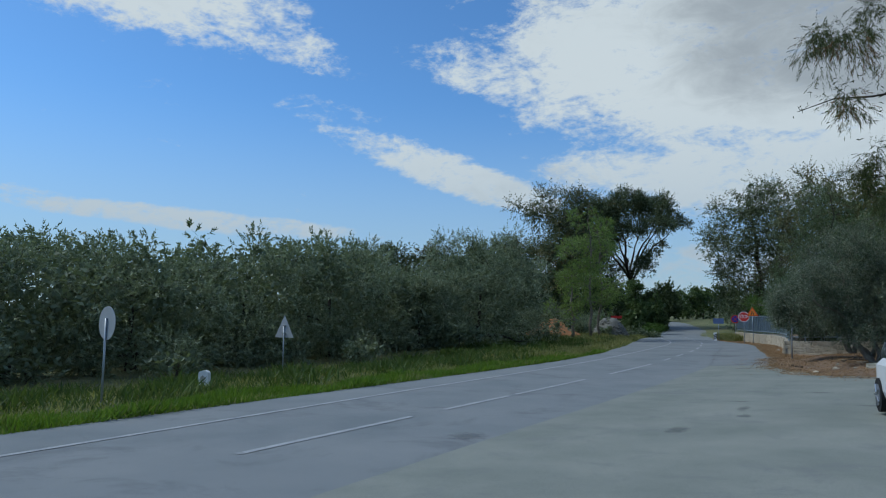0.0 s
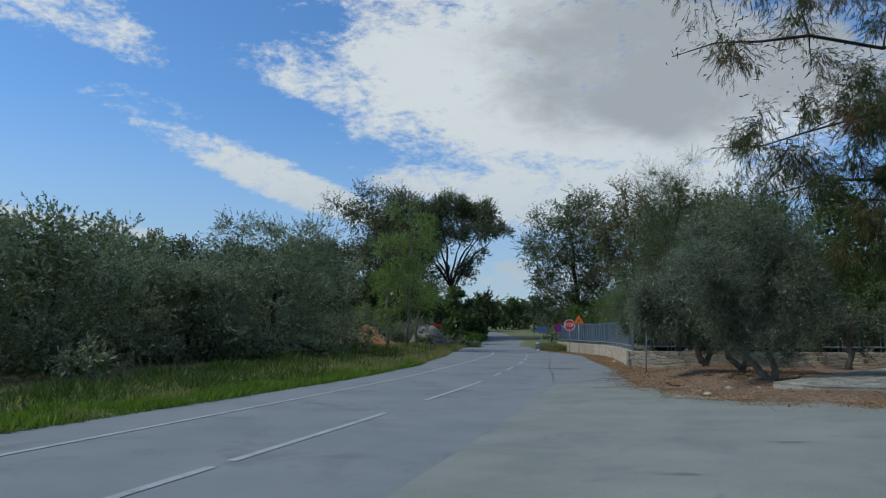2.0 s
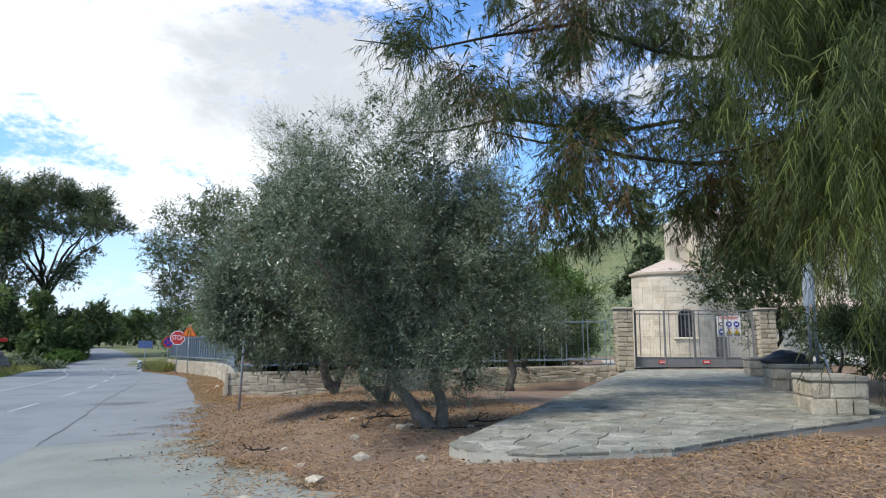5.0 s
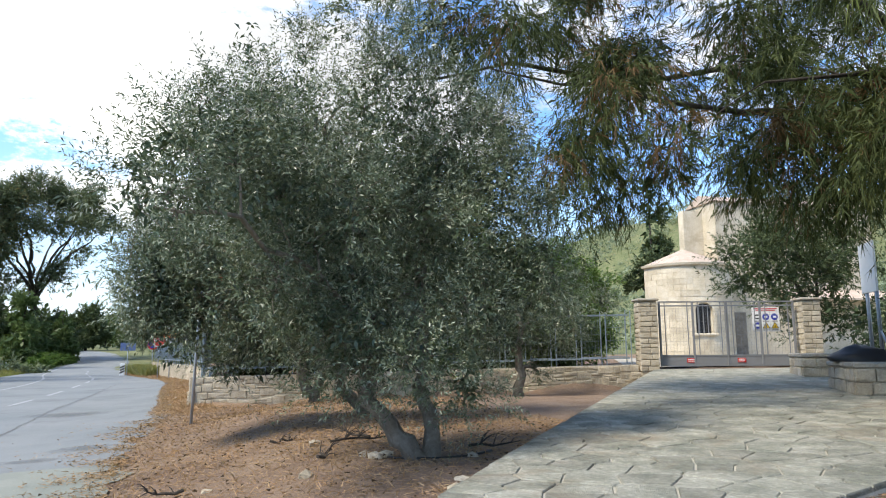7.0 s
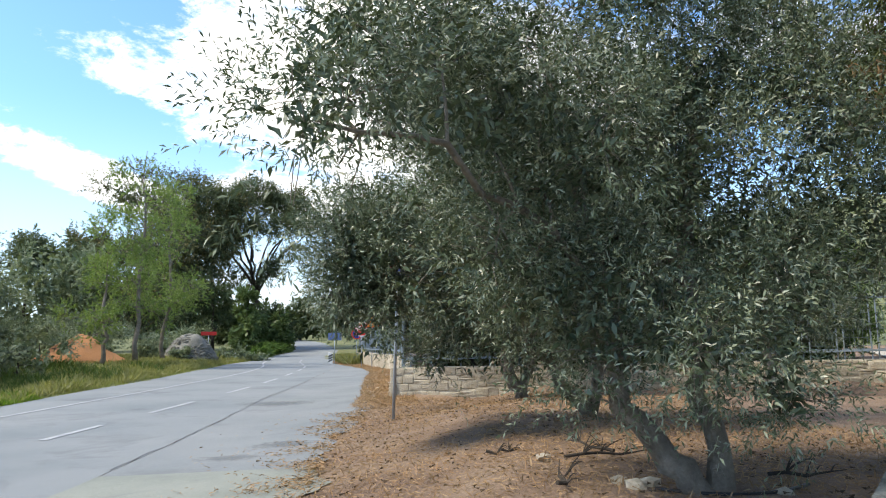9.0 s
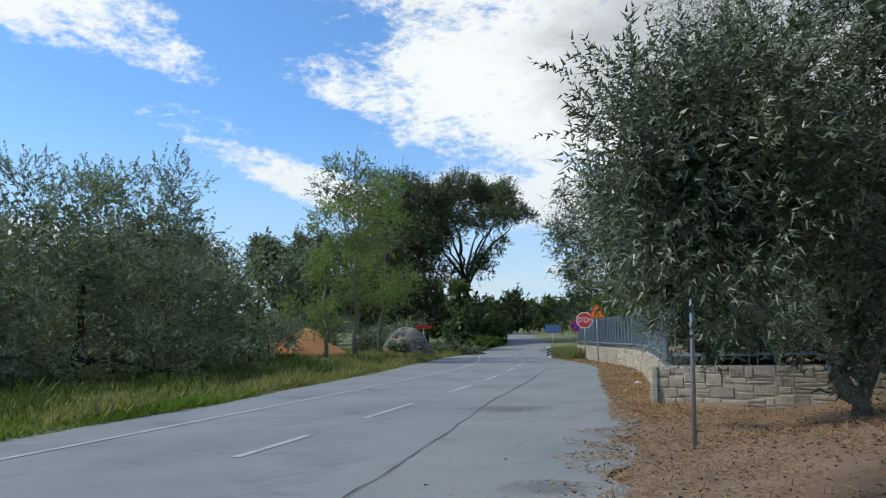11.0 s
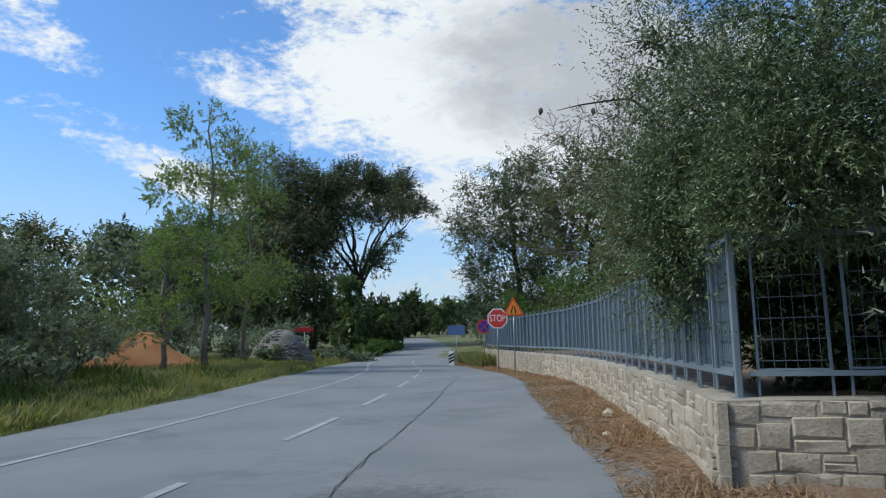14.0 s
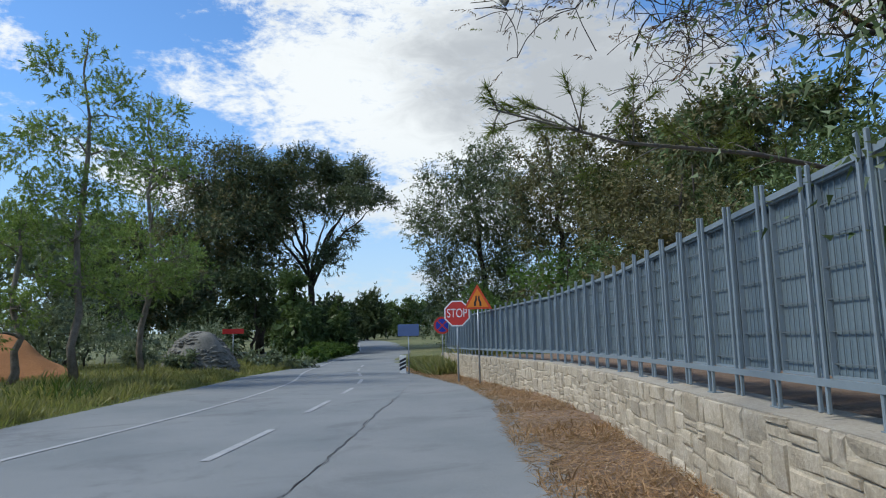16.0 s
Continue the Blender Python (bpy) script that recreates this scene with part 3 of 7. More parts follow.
def blot(x, y, rx, ry, seed, mat, name, label, lift=0.008):
    """A patch or stain with an uneven outline."""
    rng = random.Random(seed)
    k = 22
    ring = []
    for i in range(k):
        a = 2 * math.pi * i / k
        r = 1 + rng.uniform(-0.22, 0.22)
        ring.append((x + math.cos(a) * rx * r, y + math.sin(a) * ry * r))
    g = Geo().add([(px, py, ground_z(px, py) + lift) for px, py in ring] + [(x, y, ground_z(x, y) + lift)], [(i, (i + 1) % k, k) for i in range(k)])
    structure(name, g, mat, label, "road patch")


blot(1.1, 56.6, 1.3, 1.1, 3, M["stain"], "asphalt_patch", "dark worn repair patch in old asphalt", 0.003)
blot(3.35, 48.7, 0.7, 0.5, 4, M["stain"], "asphalt_patch", "dark worn spot in old asphalt", 0.003)
blot(2.9, 47.6, 0.6, 0.35, 5, M["stain"], "asphalt_patch", "dark worn spot in old asphalt", 0.003)
blot(1.55, 24.1, 0.45, 0.55, 9, M["stain"], "drain_patch", "dark cracked spot in the forecourt concrete")
for i, (x, y, rx, ry) in enumerate(((5.2, 29.5, 0.12, 0.5), (5.35, 28.2, 0.16, 0.3), (4.9, 31, 0.3, 0.12), (6.5, 33.5, 0.35, 0.1), (7.6, 30.5, 0.4, 0.12), (3.4, 44.4, 0.5, 0.14), (8.8, 27.0, 0.5, 0.12), (4.6, 26.0, 0.2, 0.45), (2.2, 63, 0.25, 0.5))):
    blot(x, y, rx * 1.2, ry * 1.2, 20 + i, M["stain"], "pavement_stain", "dark worn spot in the paving")


# ---------------------------------------------------------------- trees
def bezier(a, b, c, k):
    return [a * ((1 - t) ** 2) + b * (2 * t * (1 - t)) + c * (t * t) for t in (i / (k - 1) for i in range(k))]


def in_blobs(rng, blobs, k, shell=0.55):
    """Points spread through a union of ellipsoids, mostly towards their outsides."""
    vol = np.array([b[3] * b[4] * b[5] for b in blobs])
    pick = rng.choice(len(blobs), k, p=vol / vol.sum())
    d = unit(rng.normal(size=(k, 3)))
    r = rng.uniform(shell ** 3, 1, k) ** (1 / 3)
    b = np.array(blobs)[pick]
    return b[:, :3] + d * r[:, None] * b[:, 3:6], d


def lobed(rng, blobs, clumps, lobes, lobe_r, shell):
    """Clump places gathered into rounded lobes, with gaps of shade between them."""
    lc, ld = in_blobs(rng, blobs, lobes, shell)
    lr = lobe_r * rng.uniform(0.6, 1.35, lobes)
    share = lr ** 2
    home = rng.choice(lobes, clumps, p=share / share.sum())
    d = unit(rng.normal(size=(clumps, 3)) + ld[home] * 0.7 + np.array((0, 0, 0.3)))
    c = lc[home] + d * (lr[home] * rng.uniform(0.35, 1.0, clumps) ** 0.6)[:, None] * np.array((1, 1, 0.9))
    return c, d, lc, lr


def tree(name, label, at, trunks, blobs, mat, bark, clumps, per, spread, leaf, seed, category="tree", group="", twig=0.018, shell=0.5, hang=0.0, droop=0.15, along=0.6, lobes=None, lobe_r=None, sides=6, tuft=12, splay=0.75, core=0.0, simple=True, core_leaf=2.2, inner_r=0.68, lift=0.3):
    """trunks: lists of (x, y, z, r) from the ground; blobs: crown ellipsoids (x, y, z, rx, ry, rz), all from the tree's foot."""
    rng = np.random.default_rng(seed)
    t = thing(name, label, category, at, group)
    wood = Geo()
    nodes = []
    for tr in trunks:
        pts = [Vector(p[:3]) for p in tr]
        fine, rad = [], []
        for i in range(len(pts) - 1):
            for u in (0, 0.33, 0.66):
                p = pts[i].lerp(pts[i + 1], u)
                j = tr[i][3] + (tr[i + 1][3] - tr[i][3]) * u
                fine.append(p + Vector(rng.normal(size=3)) * (j * 0.18 + (pts[i + 1] - pts[i]).length * 0.03) * (1 if i + u > 0 else 0))
                rad.append(j * rng.uniform(0.9, 1.12))
        fine.append(pts[-1])
        rad.append(tr[-1][3])
        rad[0] *= 1.25
        wood.tube(fine, rad, max(sides, 7))
        nodes += [(p, r) for p, r in zip(fine, rad)][len(fine) // 3:]
    nl = lobes or max(6, clumps // 12)
    size_of = float(np.mean([(b[3] + b[4] + b[5]) / 3 for b in blobs]))
    c, d, lc, lr = lobed(rng, blobs, clumps, nl, lobe_r or size_of * 0.42, shell)
    # limbs reach for the lobes first, then twigs leave the nearest wood for the clumps
    goals = np.vstack([lc, c])
    order = np.concatenate([np.argsort(np.linalg.norm(lc - np.array(nodes[0][0]), axis=1)), nl + rng.permutation(clumps)])
    npos = np.array([p for p, r in nodes])
    nrad = [r for p, r in nodes]
    for q, i in enumerate(order):
        tgt = Vector(goals[i])
        k = int(np.argmin(np.linalg.norm(npos - goals[i], axis=1) + (npos[:, 2] > goals[i, 2] + 0.4) * 0.8))
        a = Vector(npos[k])
        big = q < nl
        r0 = nrad[k] * 0.62 if big else min(nrad[k] * 0.75, twig * 1.2)
        seg = 5 if big else 3
        mid = a.lerp(tgt, 0.5) + Vector((rng.normal() * 0.1, rng.normal() * 0.1, 0.16 if hang == 0 else 0.1)) * (tgt - a).length
        pts = bezier(a, mid, tgt, seg)
        r1 = max(twig * 0.35, r0 * 0.28)
        rads = [r0 + (r1 - r0) * j / (seg - 1) for j in range(seg)]
        wood.tube(pts, rads, 5 if big else 3, cap=False)
        if big:
            npos = np.vstack([npos, [tuple(p) for p in pts[2:]]])
            nrad += rads[2:]
    part("trunk", wood, bark, t, smooth=True)
    # leaves, turned round short sprigs
    each = max(1, per // tuft)
    sprigs = clumps * each
    home = np.repeat(np.arange(clumps), each)
    size = spread * rng.uniform(0.6, 1.3, clumps)[home][:, None]
    off = rng.normal(size=(sprigs, 3)) * size * 0.36
    way = unit(d[home] * along + unit(off) * 0.45 + rng.normal(size=(sprigs, 3)) * 0.35 + np.array((0, 0, lift - hang)))
    root = c[home] + off
    reach = size * rng.uniform(0.6, 1.3, (sprigs, 1))
    if hang:
        root[:, 2] -= np.abs(rng.normal(size=sprigs)) * size[:, 0] * hang * 0.6
    k = sprigs * tuft
    who = np.repeat(np.arange(sprigs), tuft)
    step_no = np.tile(np.arange(tuft), sprigs)
    u = ((step_no + rng.uniform(0, 1, k)) / tuft)[:, None]
    sa = unit(np.cross(way, rng.normal(size=(sprigs, 3))))
    sb = np.cross(way, sa)
    ang = (step_no * 2.4 + rng.normal(size=k) * 0.4)[:, None]
    perp = sa[who] * np.cos(ang) + sb[who] * np.sin(ang)
    p = root[who] + way[who] * reach[who] * u + rng.normal(size=(k, 3)) * leaf[0] * 0.06
    dirs = unit(way[who] * (0.55 + 0.4 * u) + perp * splay * (1.1 - 0.4 * u) + rng.normal(size=(k, 3)) * 0.12)
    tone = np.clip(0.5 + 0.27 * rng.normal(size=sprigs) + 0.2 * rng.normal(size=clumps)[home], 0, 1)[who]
    who = home[who]
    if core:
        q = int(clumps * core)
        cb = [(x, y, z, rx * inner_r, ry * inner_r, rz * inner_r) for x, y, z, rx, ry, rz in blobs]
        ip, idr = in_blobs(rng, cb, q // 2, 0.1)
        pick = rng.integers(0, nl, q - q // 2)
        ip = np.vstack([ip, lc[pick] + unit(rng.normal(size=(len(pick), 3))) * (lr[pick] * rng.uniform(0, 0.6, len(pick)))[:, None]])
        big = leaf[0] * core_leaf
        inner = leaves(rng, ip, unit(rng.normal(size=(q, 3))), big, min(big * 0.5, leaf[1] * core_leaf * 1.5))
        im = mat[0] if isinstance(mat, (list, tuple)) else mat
        # low fixed tone: shade inside the crown is painted into these leaves
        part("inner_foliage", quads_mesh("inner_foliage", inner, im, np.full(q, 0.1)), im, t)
    mats = mat if isinstance(mat, (list, tuple)) else [mat]
    cut = np.floor(rng.uniform(0, len(mats), clumps)).astype(int)[who] if len(mats) > 1 else np.zeros(k, int)
    for i, mm in enumerate(mats):
        sel = cut == i
        if sel.any():
            part("crown", quads_mesh("crown", leaves(rng, p[sel], dirs[sel], leaf[0], leaf[1], droop=droop, simple=simple), mm, tone[sel]), mm, t)
    return t


def olive_near(at, seed, trunks, blobs, clumps, per, label, lobes=None, lobe_r=0.36, fine=False):
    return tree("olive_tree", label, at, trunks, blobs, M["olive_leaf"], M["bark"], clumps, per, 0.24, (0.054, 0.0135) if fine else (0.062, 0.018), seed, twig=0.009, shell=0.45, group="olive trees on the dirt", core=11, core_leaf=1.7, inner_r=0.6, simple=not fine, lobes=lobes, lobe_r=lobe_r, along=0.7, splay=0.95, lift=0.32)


olive_near((7.9, 43.55, ground_z(7.9, 43.55) - 0.05), 11,
           [[(0.05, 0, 0, 0.13), (-0.22, 0.05, 0.28, 0.1), (-0.46, 0.12, 0.7, 0.08), (-0.5, 0.3, 1.5, 0.065), (-0.8, 0.5, 2.6, 0.06), (-1.0, 0.6, 3.8, 0.03)],
            [(0.16, 0.02, 0, 0.1), (0.17, 0.1, 0.5, 0.085), (0.05, 0.2, 1.0, 0.075), (0.2, 0.5, 2.2, 0.07), (0.4, 0.7, 3.6, 0.03)],
            [(-0.5, 0.3, 1.4, 0.04), (-1.1, -0.5, 1.95, 0.032), (-1.8, -1.4, 2.3, 0.022), (-2.4, -2.1, 2.25, 0.008)]],
           [(-0.8, 0.3, 2.3, 1.2, 1.2, 1.15), (0.3, 0.3, 2.2, 0.85, 1.0, 1.1), (-0.4, 0.4, 3.35, 1.25, 1.2, 1.0), (-1.5, 0.3, 2.9, 0.9, 0.9, 0.9), (0.5, 0.5, 3.4, 0.75, 0.8, 0.8),
            (-0.2, 0.4, 4.25, 0.85, 0.8, 0.6), (-1.3, 0.4, 4.1, 0.7, 0.7, 0.55), (-0.5, -0.35, 1.3, 1.1, 0.7, 0.45), (0.45, -0.2, 1.35, 0.65, 0.7, 0.5), (-1.4, 0.0, 1.6, 0.8, 0.8, 0.5),
            (-0.9, 0.5, 5.0, 0.3, 0.3, 0.5), (-1.9, 0.4, 4.7, 0.3, 0.3, 0.45), (0.2, 0.4, 4.9, 0.4, 0.4, 0.45), (0.7, 0.5, 4.5, 0.4, 0.4, 0.5),
            (0.85, 0.3, 2.2, 0.7, 0.8, 0.9), (0.95, 0.4, 3.3, 0.7, 0.7, 0.8)]
           + [(-1.2, -0.7, 2.6, 0.6, 0.6, 0.45), (-1.7, -1.2, 2.5, 0.5, 0.5, 0.35), (-2.1, -1.7, 2.4, 0.45, 0.45, 0.28), (-2.4, -2.05, 2.25, 0.35, 0.35, 0.2), (-1.6, -1.0, 3.1, 0.55, 0.55, 0.4), (-2.1, -1.6, 2.9, 0.4, 0.4, 0.3), (-2.35, -2.0, 2.6, 0.35, 0.35, 0.25)] * 3
           + [(-0.4, -0.75, 1.15, 0.75, 0.45, 0.35), (0.2, -0.7, 1.1, 0.5, 0.4, 0.35), (-0.9, -0.6, 1.4, 0.6, 0.5, 0.4), (1.15, 0.2, 2.3, 0.5, 0.7, 0.9), (1.15, 0.3, 3.3, 0.5, 0.6, 0.8)] * 2,
           1450, 96, "dense grey-green olive tree with two leaning trunks", lobes=165, fine=True)
olive_near((7.85, 48.9, ground_z(7.85, 48.9) - 0.05), 12,
           [[(0.1, 0, 0, 0.12), (-0.25, -0.1, 0.55, 0.1), (-0.75, -0.4, 1.2, 0.08), (-1.3, -0.9, 2.4, 0.055), (-1.5, -1.2, 3.6, 0.025)], [(0.1, 0, 0, 0.1), (0.25, -0.1, 0.9, 0.08), (0.3, -0.6, 2.2, 0.05)]],
           [(max(x, rx - (2.4 if y > -2 else 3.45)), y, z, rx, ry, rz) for x, y, z, rx, ry, rz in
            [(-1.35, -1.3, 2.1, 1.5, 1.5, 1.2), (0.15, -1.1, 2.3, 1.4, 1.4, 1.3), (-0.85, -1.3, 3.5, 1.6, 1.4, 1.1), (0.05, -1.1, 4.1, 1.3, 1.2, 1.0), (-1.95, -1.5, 3.2, 1.2, 1.2, 1.2), (-2.0, -1.3, 2.0, 1.1, 1.2, 0.95), (-2.35, -1.5, 1.35, 0.85, 0.9, 0.65), (-2.1, -1.3, 2.8, 0.9, 0.9, 0.9), (-2.2, -1.3, 2.2, 0.7, 0.9, 0.9), (-2.05, -1.1, 2.8, 1.0, 1.0, 1.0), (-2.35, -1.5, 1.5, 0.8, 0.9, 0.7), (-1.25, -1.0, 4.9, 1.2, 1.1, 0.8), (0.35, -1.1, 5.1, 0.9, 0.9, 0.8), (0.55, -1.5, 1.5, 1.1, 1.0, 0.7), (-1.65, -1.8, 1.05, 1.0, 0.8, 0.5), (-2.35, -1.6, 1.0, 0.6, 0.7, 0.4), (-2.75, -2.4, 1.4, 0.6, 0.6, 0.7), (-2.75, -2.4, 2.3, 0.6, 0.7, 0.7), (-2.7, -2.3, 2.8, 0.5, 0.7, 0.6), (-2.75, -2.4, 1.3, 0.6, 0.6, 0.6), (-2.75, -2.3, 2.2, 0.6, 0.7, 0.7), *[(-3.0, -2.45, 2.2, 0.4, 0.4, 0.65)] * 60, *[(-2.3, -1.3, 2.4, 0.3, 0.7, 0.7)] * 5, *[(-2.2, -1.4, 1.8, 0.35, 0.8, 0.6)] * 3]],
           1350, 84, "leaning grey-green olive tree on brown dirt", lobes=170)
olive_near((7.2, 54.6, ground_z(7.2, 54.6) - 0.05), 13,
           [[(0.1, 0, 0, 0.17), (-0.15, 0.0, 0.6, 0.14), (-0.4, 0.0, 1.4, 0.11), (-0.6, 0.1, 2.8, 0.06)], [(0.1, 0.1, 0, 0.13), (0.4, 0.1, 1.2, 0.1), (0.6, 0.1, 2.4, 0.05)]],
           [(-1.5, -1.2, 2.0, 1.4, 1.4, 1.2), (-1.1, -2.2, 1.9, 1.1, 1.2, 1.0), (0.3, 0, 2.5, 1.8, 1.5, 1.4), (-0.6, 0, 3.8, 1.7, 1.5, 1.2), (-1.4, -1.6, 3.2, 1.2, 1.3, 1.0)]
           + [(-2.15, -1.5, 1.5, 0.5, 0.5, 0.5), (-2.1, -1.5, 2.3, 0.55, 0.5, 0.6), (-1.7, -1.5, 1.3, 0.5, 0.5, 0.4)] * 6,
           700, 84, "low-branched grey-green olive tree beside the stone wall", lobes=100)
olive_near((12.5, 53.6, ground_z(12.5, 53.6) - 0.05), 14,
           [[(0, 0, 0, 0.14), (0.1, 0.0, 0.8, 0.12), (0.0, 0.0, 2.4, 0.05)]],
           [(0, 0, 1.9, 1.8, 1.2, 1.3), (1.5, 0.6, 1.9, 1.5, 1.0, 1.2), (-1.6, 0.4, 2.2, 1.4, 1.1, 1.3)],
           340, 84, "bushy grey-green olive tree beside the stone wall")


def olive_far(x, y, h, r, seed, label="tall grey-green olive tree in the roadside grove", mat="olive_far", low=0.0, fine=False):
    rng = random.Random(seed)
    bl = [(0, 0, h * 0.42 - low, r, r, h * 0.36)]
    bl.append((0, 0, h * 0.22, r * 0.95, r * 0.95, h * 0.2))
    for i in range(6):
        a = rng.uniform(0, 6.28)
        rr = r * rng.uniform(0.35, 0.75)
        bl.append((math.cos(a) * rr, math.sin(a) * rr, h * rng.uniform(0.5, 0.82), r * rng.uniform(0.35, 0.55), r * rng.uniform(0.35, 0.55), h * rng.uniform(0.13, 0.2)))
    if fine:
        bl += [(0, 0, h * 0.66, r * 0.85, r * 0.85, h * 0.22)] * 2
    lean = rng.uniform(-0.4, 0.4)
    near = x > -27
    bl.append((0, 0, h * 0.12, r * 1.05, r * 1.05, h * 0.13))
    tree("olive_tree", label, (x, y, ground_z(x, y) - 0.1), [[(0, 0, 0, 0.28), (lean * 0.4, 0.1, 1.0, 0.22), (lean, -0.1, 2.2, 0.16), (lean * 1.4, 0, h * 0.6, 0.07)]], bl, M[mat], M["bark_dark"], 700 if fine else 600 if near else 320, 60 if fine else 48 if near else 24, 0.6 if near else 0.8, ((0.15, 0.06) if fine else (0.18, 0.085)) if near else (0.32, 0.16), seed,
         twig=0.02, shell=0.8, group="roadside olive grove", droop=0.15, core=7, core_leaf=1.9, along=0.6, inner_r=0.74, lobes=60 if near else 40, lobe_r=r * 0.25, splay=0.7, lift=0.2)


GROVE = [(-22, 11, 6.0, 4.0), (-22, 19.5, 6.4, 4.0), (-22.5, 28, 6.8, 4.2), (-23.5, 35.5, 7.0, 4.2), (-24, 43, 7.4, 4.2), (-23, 50, 7.3, 4.2), (-24.5, 57.5, 7.8, 4.2), (-18.6, 63.0, 9.4, 4.8), (-20.5, 57.0, 5.6, 2.8), (-22.5, 68.5, 7.4, 3.7), (-25, 77, 7.6, 4.0),
         (-31, 22, 7.4, 4.4), (-32, 32, 8.2, 4.5), (-32, 42, 8.2, 4.5), (-31, 51, 8.6, 4.4), (-31, 61, 9.2, 4.4), (-33, 71, 10.4, 4.5), (-33, 82, 11, 4.6), (-30, 92, 10.6, 4.6), (-42, 60, 10.2, 5), (-42, 45, 9.8, 5), (-44, 76, 10.4, 5)]
for i, (x, y, h, r) in enumerate(GROVE):
    olive_far(x, y, h, r, 100 + i, fine=54 < y < 69 and x > -23)


def bush(x, y, h, r, seed, mat="shrub_leaf", label="rounded green bush", leaf=(0.15, 0.06), clumps=80, per=24, cat="bush", group=""):
    rng = random.Random(seed)
    bl = [(0, 0, h * 0.48, r, r, h * 0.48)] + [(rng.uniform(-0.6, 0.6) * r, rng.uniform(-0.6, 0.6) * r, h * rng.uniform(0.5, 0.75), r * 0.5, r * 0.5, h * 0.27) for _ in range(4)]
    return tree("bush", label, (x, y, ground_z(x, y) - 0.05), [[(0, 0, 0, 0.06), (0.1, 0, h * 0.3, 0.045), (0, 0.1, h * 0.6, 0.02)]], bl, M[mat], M["bark_dark"], clumps, per, r * 0.26, leaf, seed, cat, group, twig=0.012, shell=0.45, core=4, simple=True)


for i, (x, y, h, r) in enumerate(((-16.5, 24, 1.8, 1.8), (-17, 33, 1.7, 1.9), (-17.5, 46, 1.8, 1.9), (-15.5, 70, 2.4, 2.2), (-18.5, 76, 2.6, 2.4), (-22, 82, 3.0, 2.6), (-23, 89, 3.0, 2.6), (-26, 96, 3.4, 2.8), (-22, 103, 3.4, 2.6), (-17, 57, 2.2, 1.9), (-24, 88, 2.6, 2.4), (-26.5, 83, 2.8, 2.6), (-22.5, 97, 2.6, 2.4), (-20.5, 103, 2.4, 2.2), (-26, 92, 3.2, 2.8), (-29, 78, 3.0, 2.8), (-30, 100, 3.4, 3.0), (-25, 107, 3.2, 2.8), (-33, 90, 3.4, 3.0), (-27, 73, 2.8, 2.6), (-33, 108, 3.6, 3.2), (-20, 92, 1.7, 1.5), (-15.2, 98.2, 1.1, 1.2), (-13.6, 99.6, 0.8, 1.0), (-16.6, 90.6, 0.8, 0.9), (-10.5, 150, 4.5, 3.5), (-14, 164, 5, 4), (-8, 128, 3.5, 3.0))):
    bush(x, y, h, r, 300 + i, "olive_far", "grey-green scrub bush at the verge", (0.15, 0.05), group="verge scrub")


def young_tree(x, y, h, seed, label):
    bl = [(-0.3, 0, h * 0.62, 2.3, 2.0, h * 0.2), (0.6, 0.1, h * 0.72, 1.8, 1.7, h * 0.16), *[(-0.2, 0.1, h * 0.86, 1.3, 1.2, h * 0.12)] * 2, (0.4, 0.1, h * 0.78, 1.7, 1.6, h * 0.12), (-0.8, 0.1, h * 0.74, 1.6, 1.5, h * 0.12), (-1.0, 0.2, h * 0.4, 2.7, 2.4, h * 0.15), (0.9, -0.3, h * 0.36, 2.1, 1.9, h * 0.14), (0.3, -0.2, h * 0.26, 1.7, 1.6, h * 0.1), (-1.8, 0, h * 0.34, 2.0, 1.7, h * 0.12)]
    tree("young_poplar", label, (x, y, ground_z(x, y) - 0.05), [[(0, 0, 0, 0.14), (0.05, 0, h * 0.25, 0.12), (-0.05, 0.05, h * 0.6, 0.08), (0, 0, h * 0.97, 0.015)]], bl, M["young_leaf"], M["bark"], int(h * h * 3.5), 46, 0.36, (0.14, 0.062), seed,
         "tree", "young roadside trees", twig=0.016, shell=0.15, droop=0.3, simple=True)


young_tree(-14.9, 80.2, 14.0, 401, "tall slender young tree with light green leaves")
young_tree(-15.8, 85.9, 13.6, 402, "tall slender young tree with sparse light leaves")
young_tree(-16.4, 79.0, 6.5, 403, "small slender sapling with yellow-green leaves")


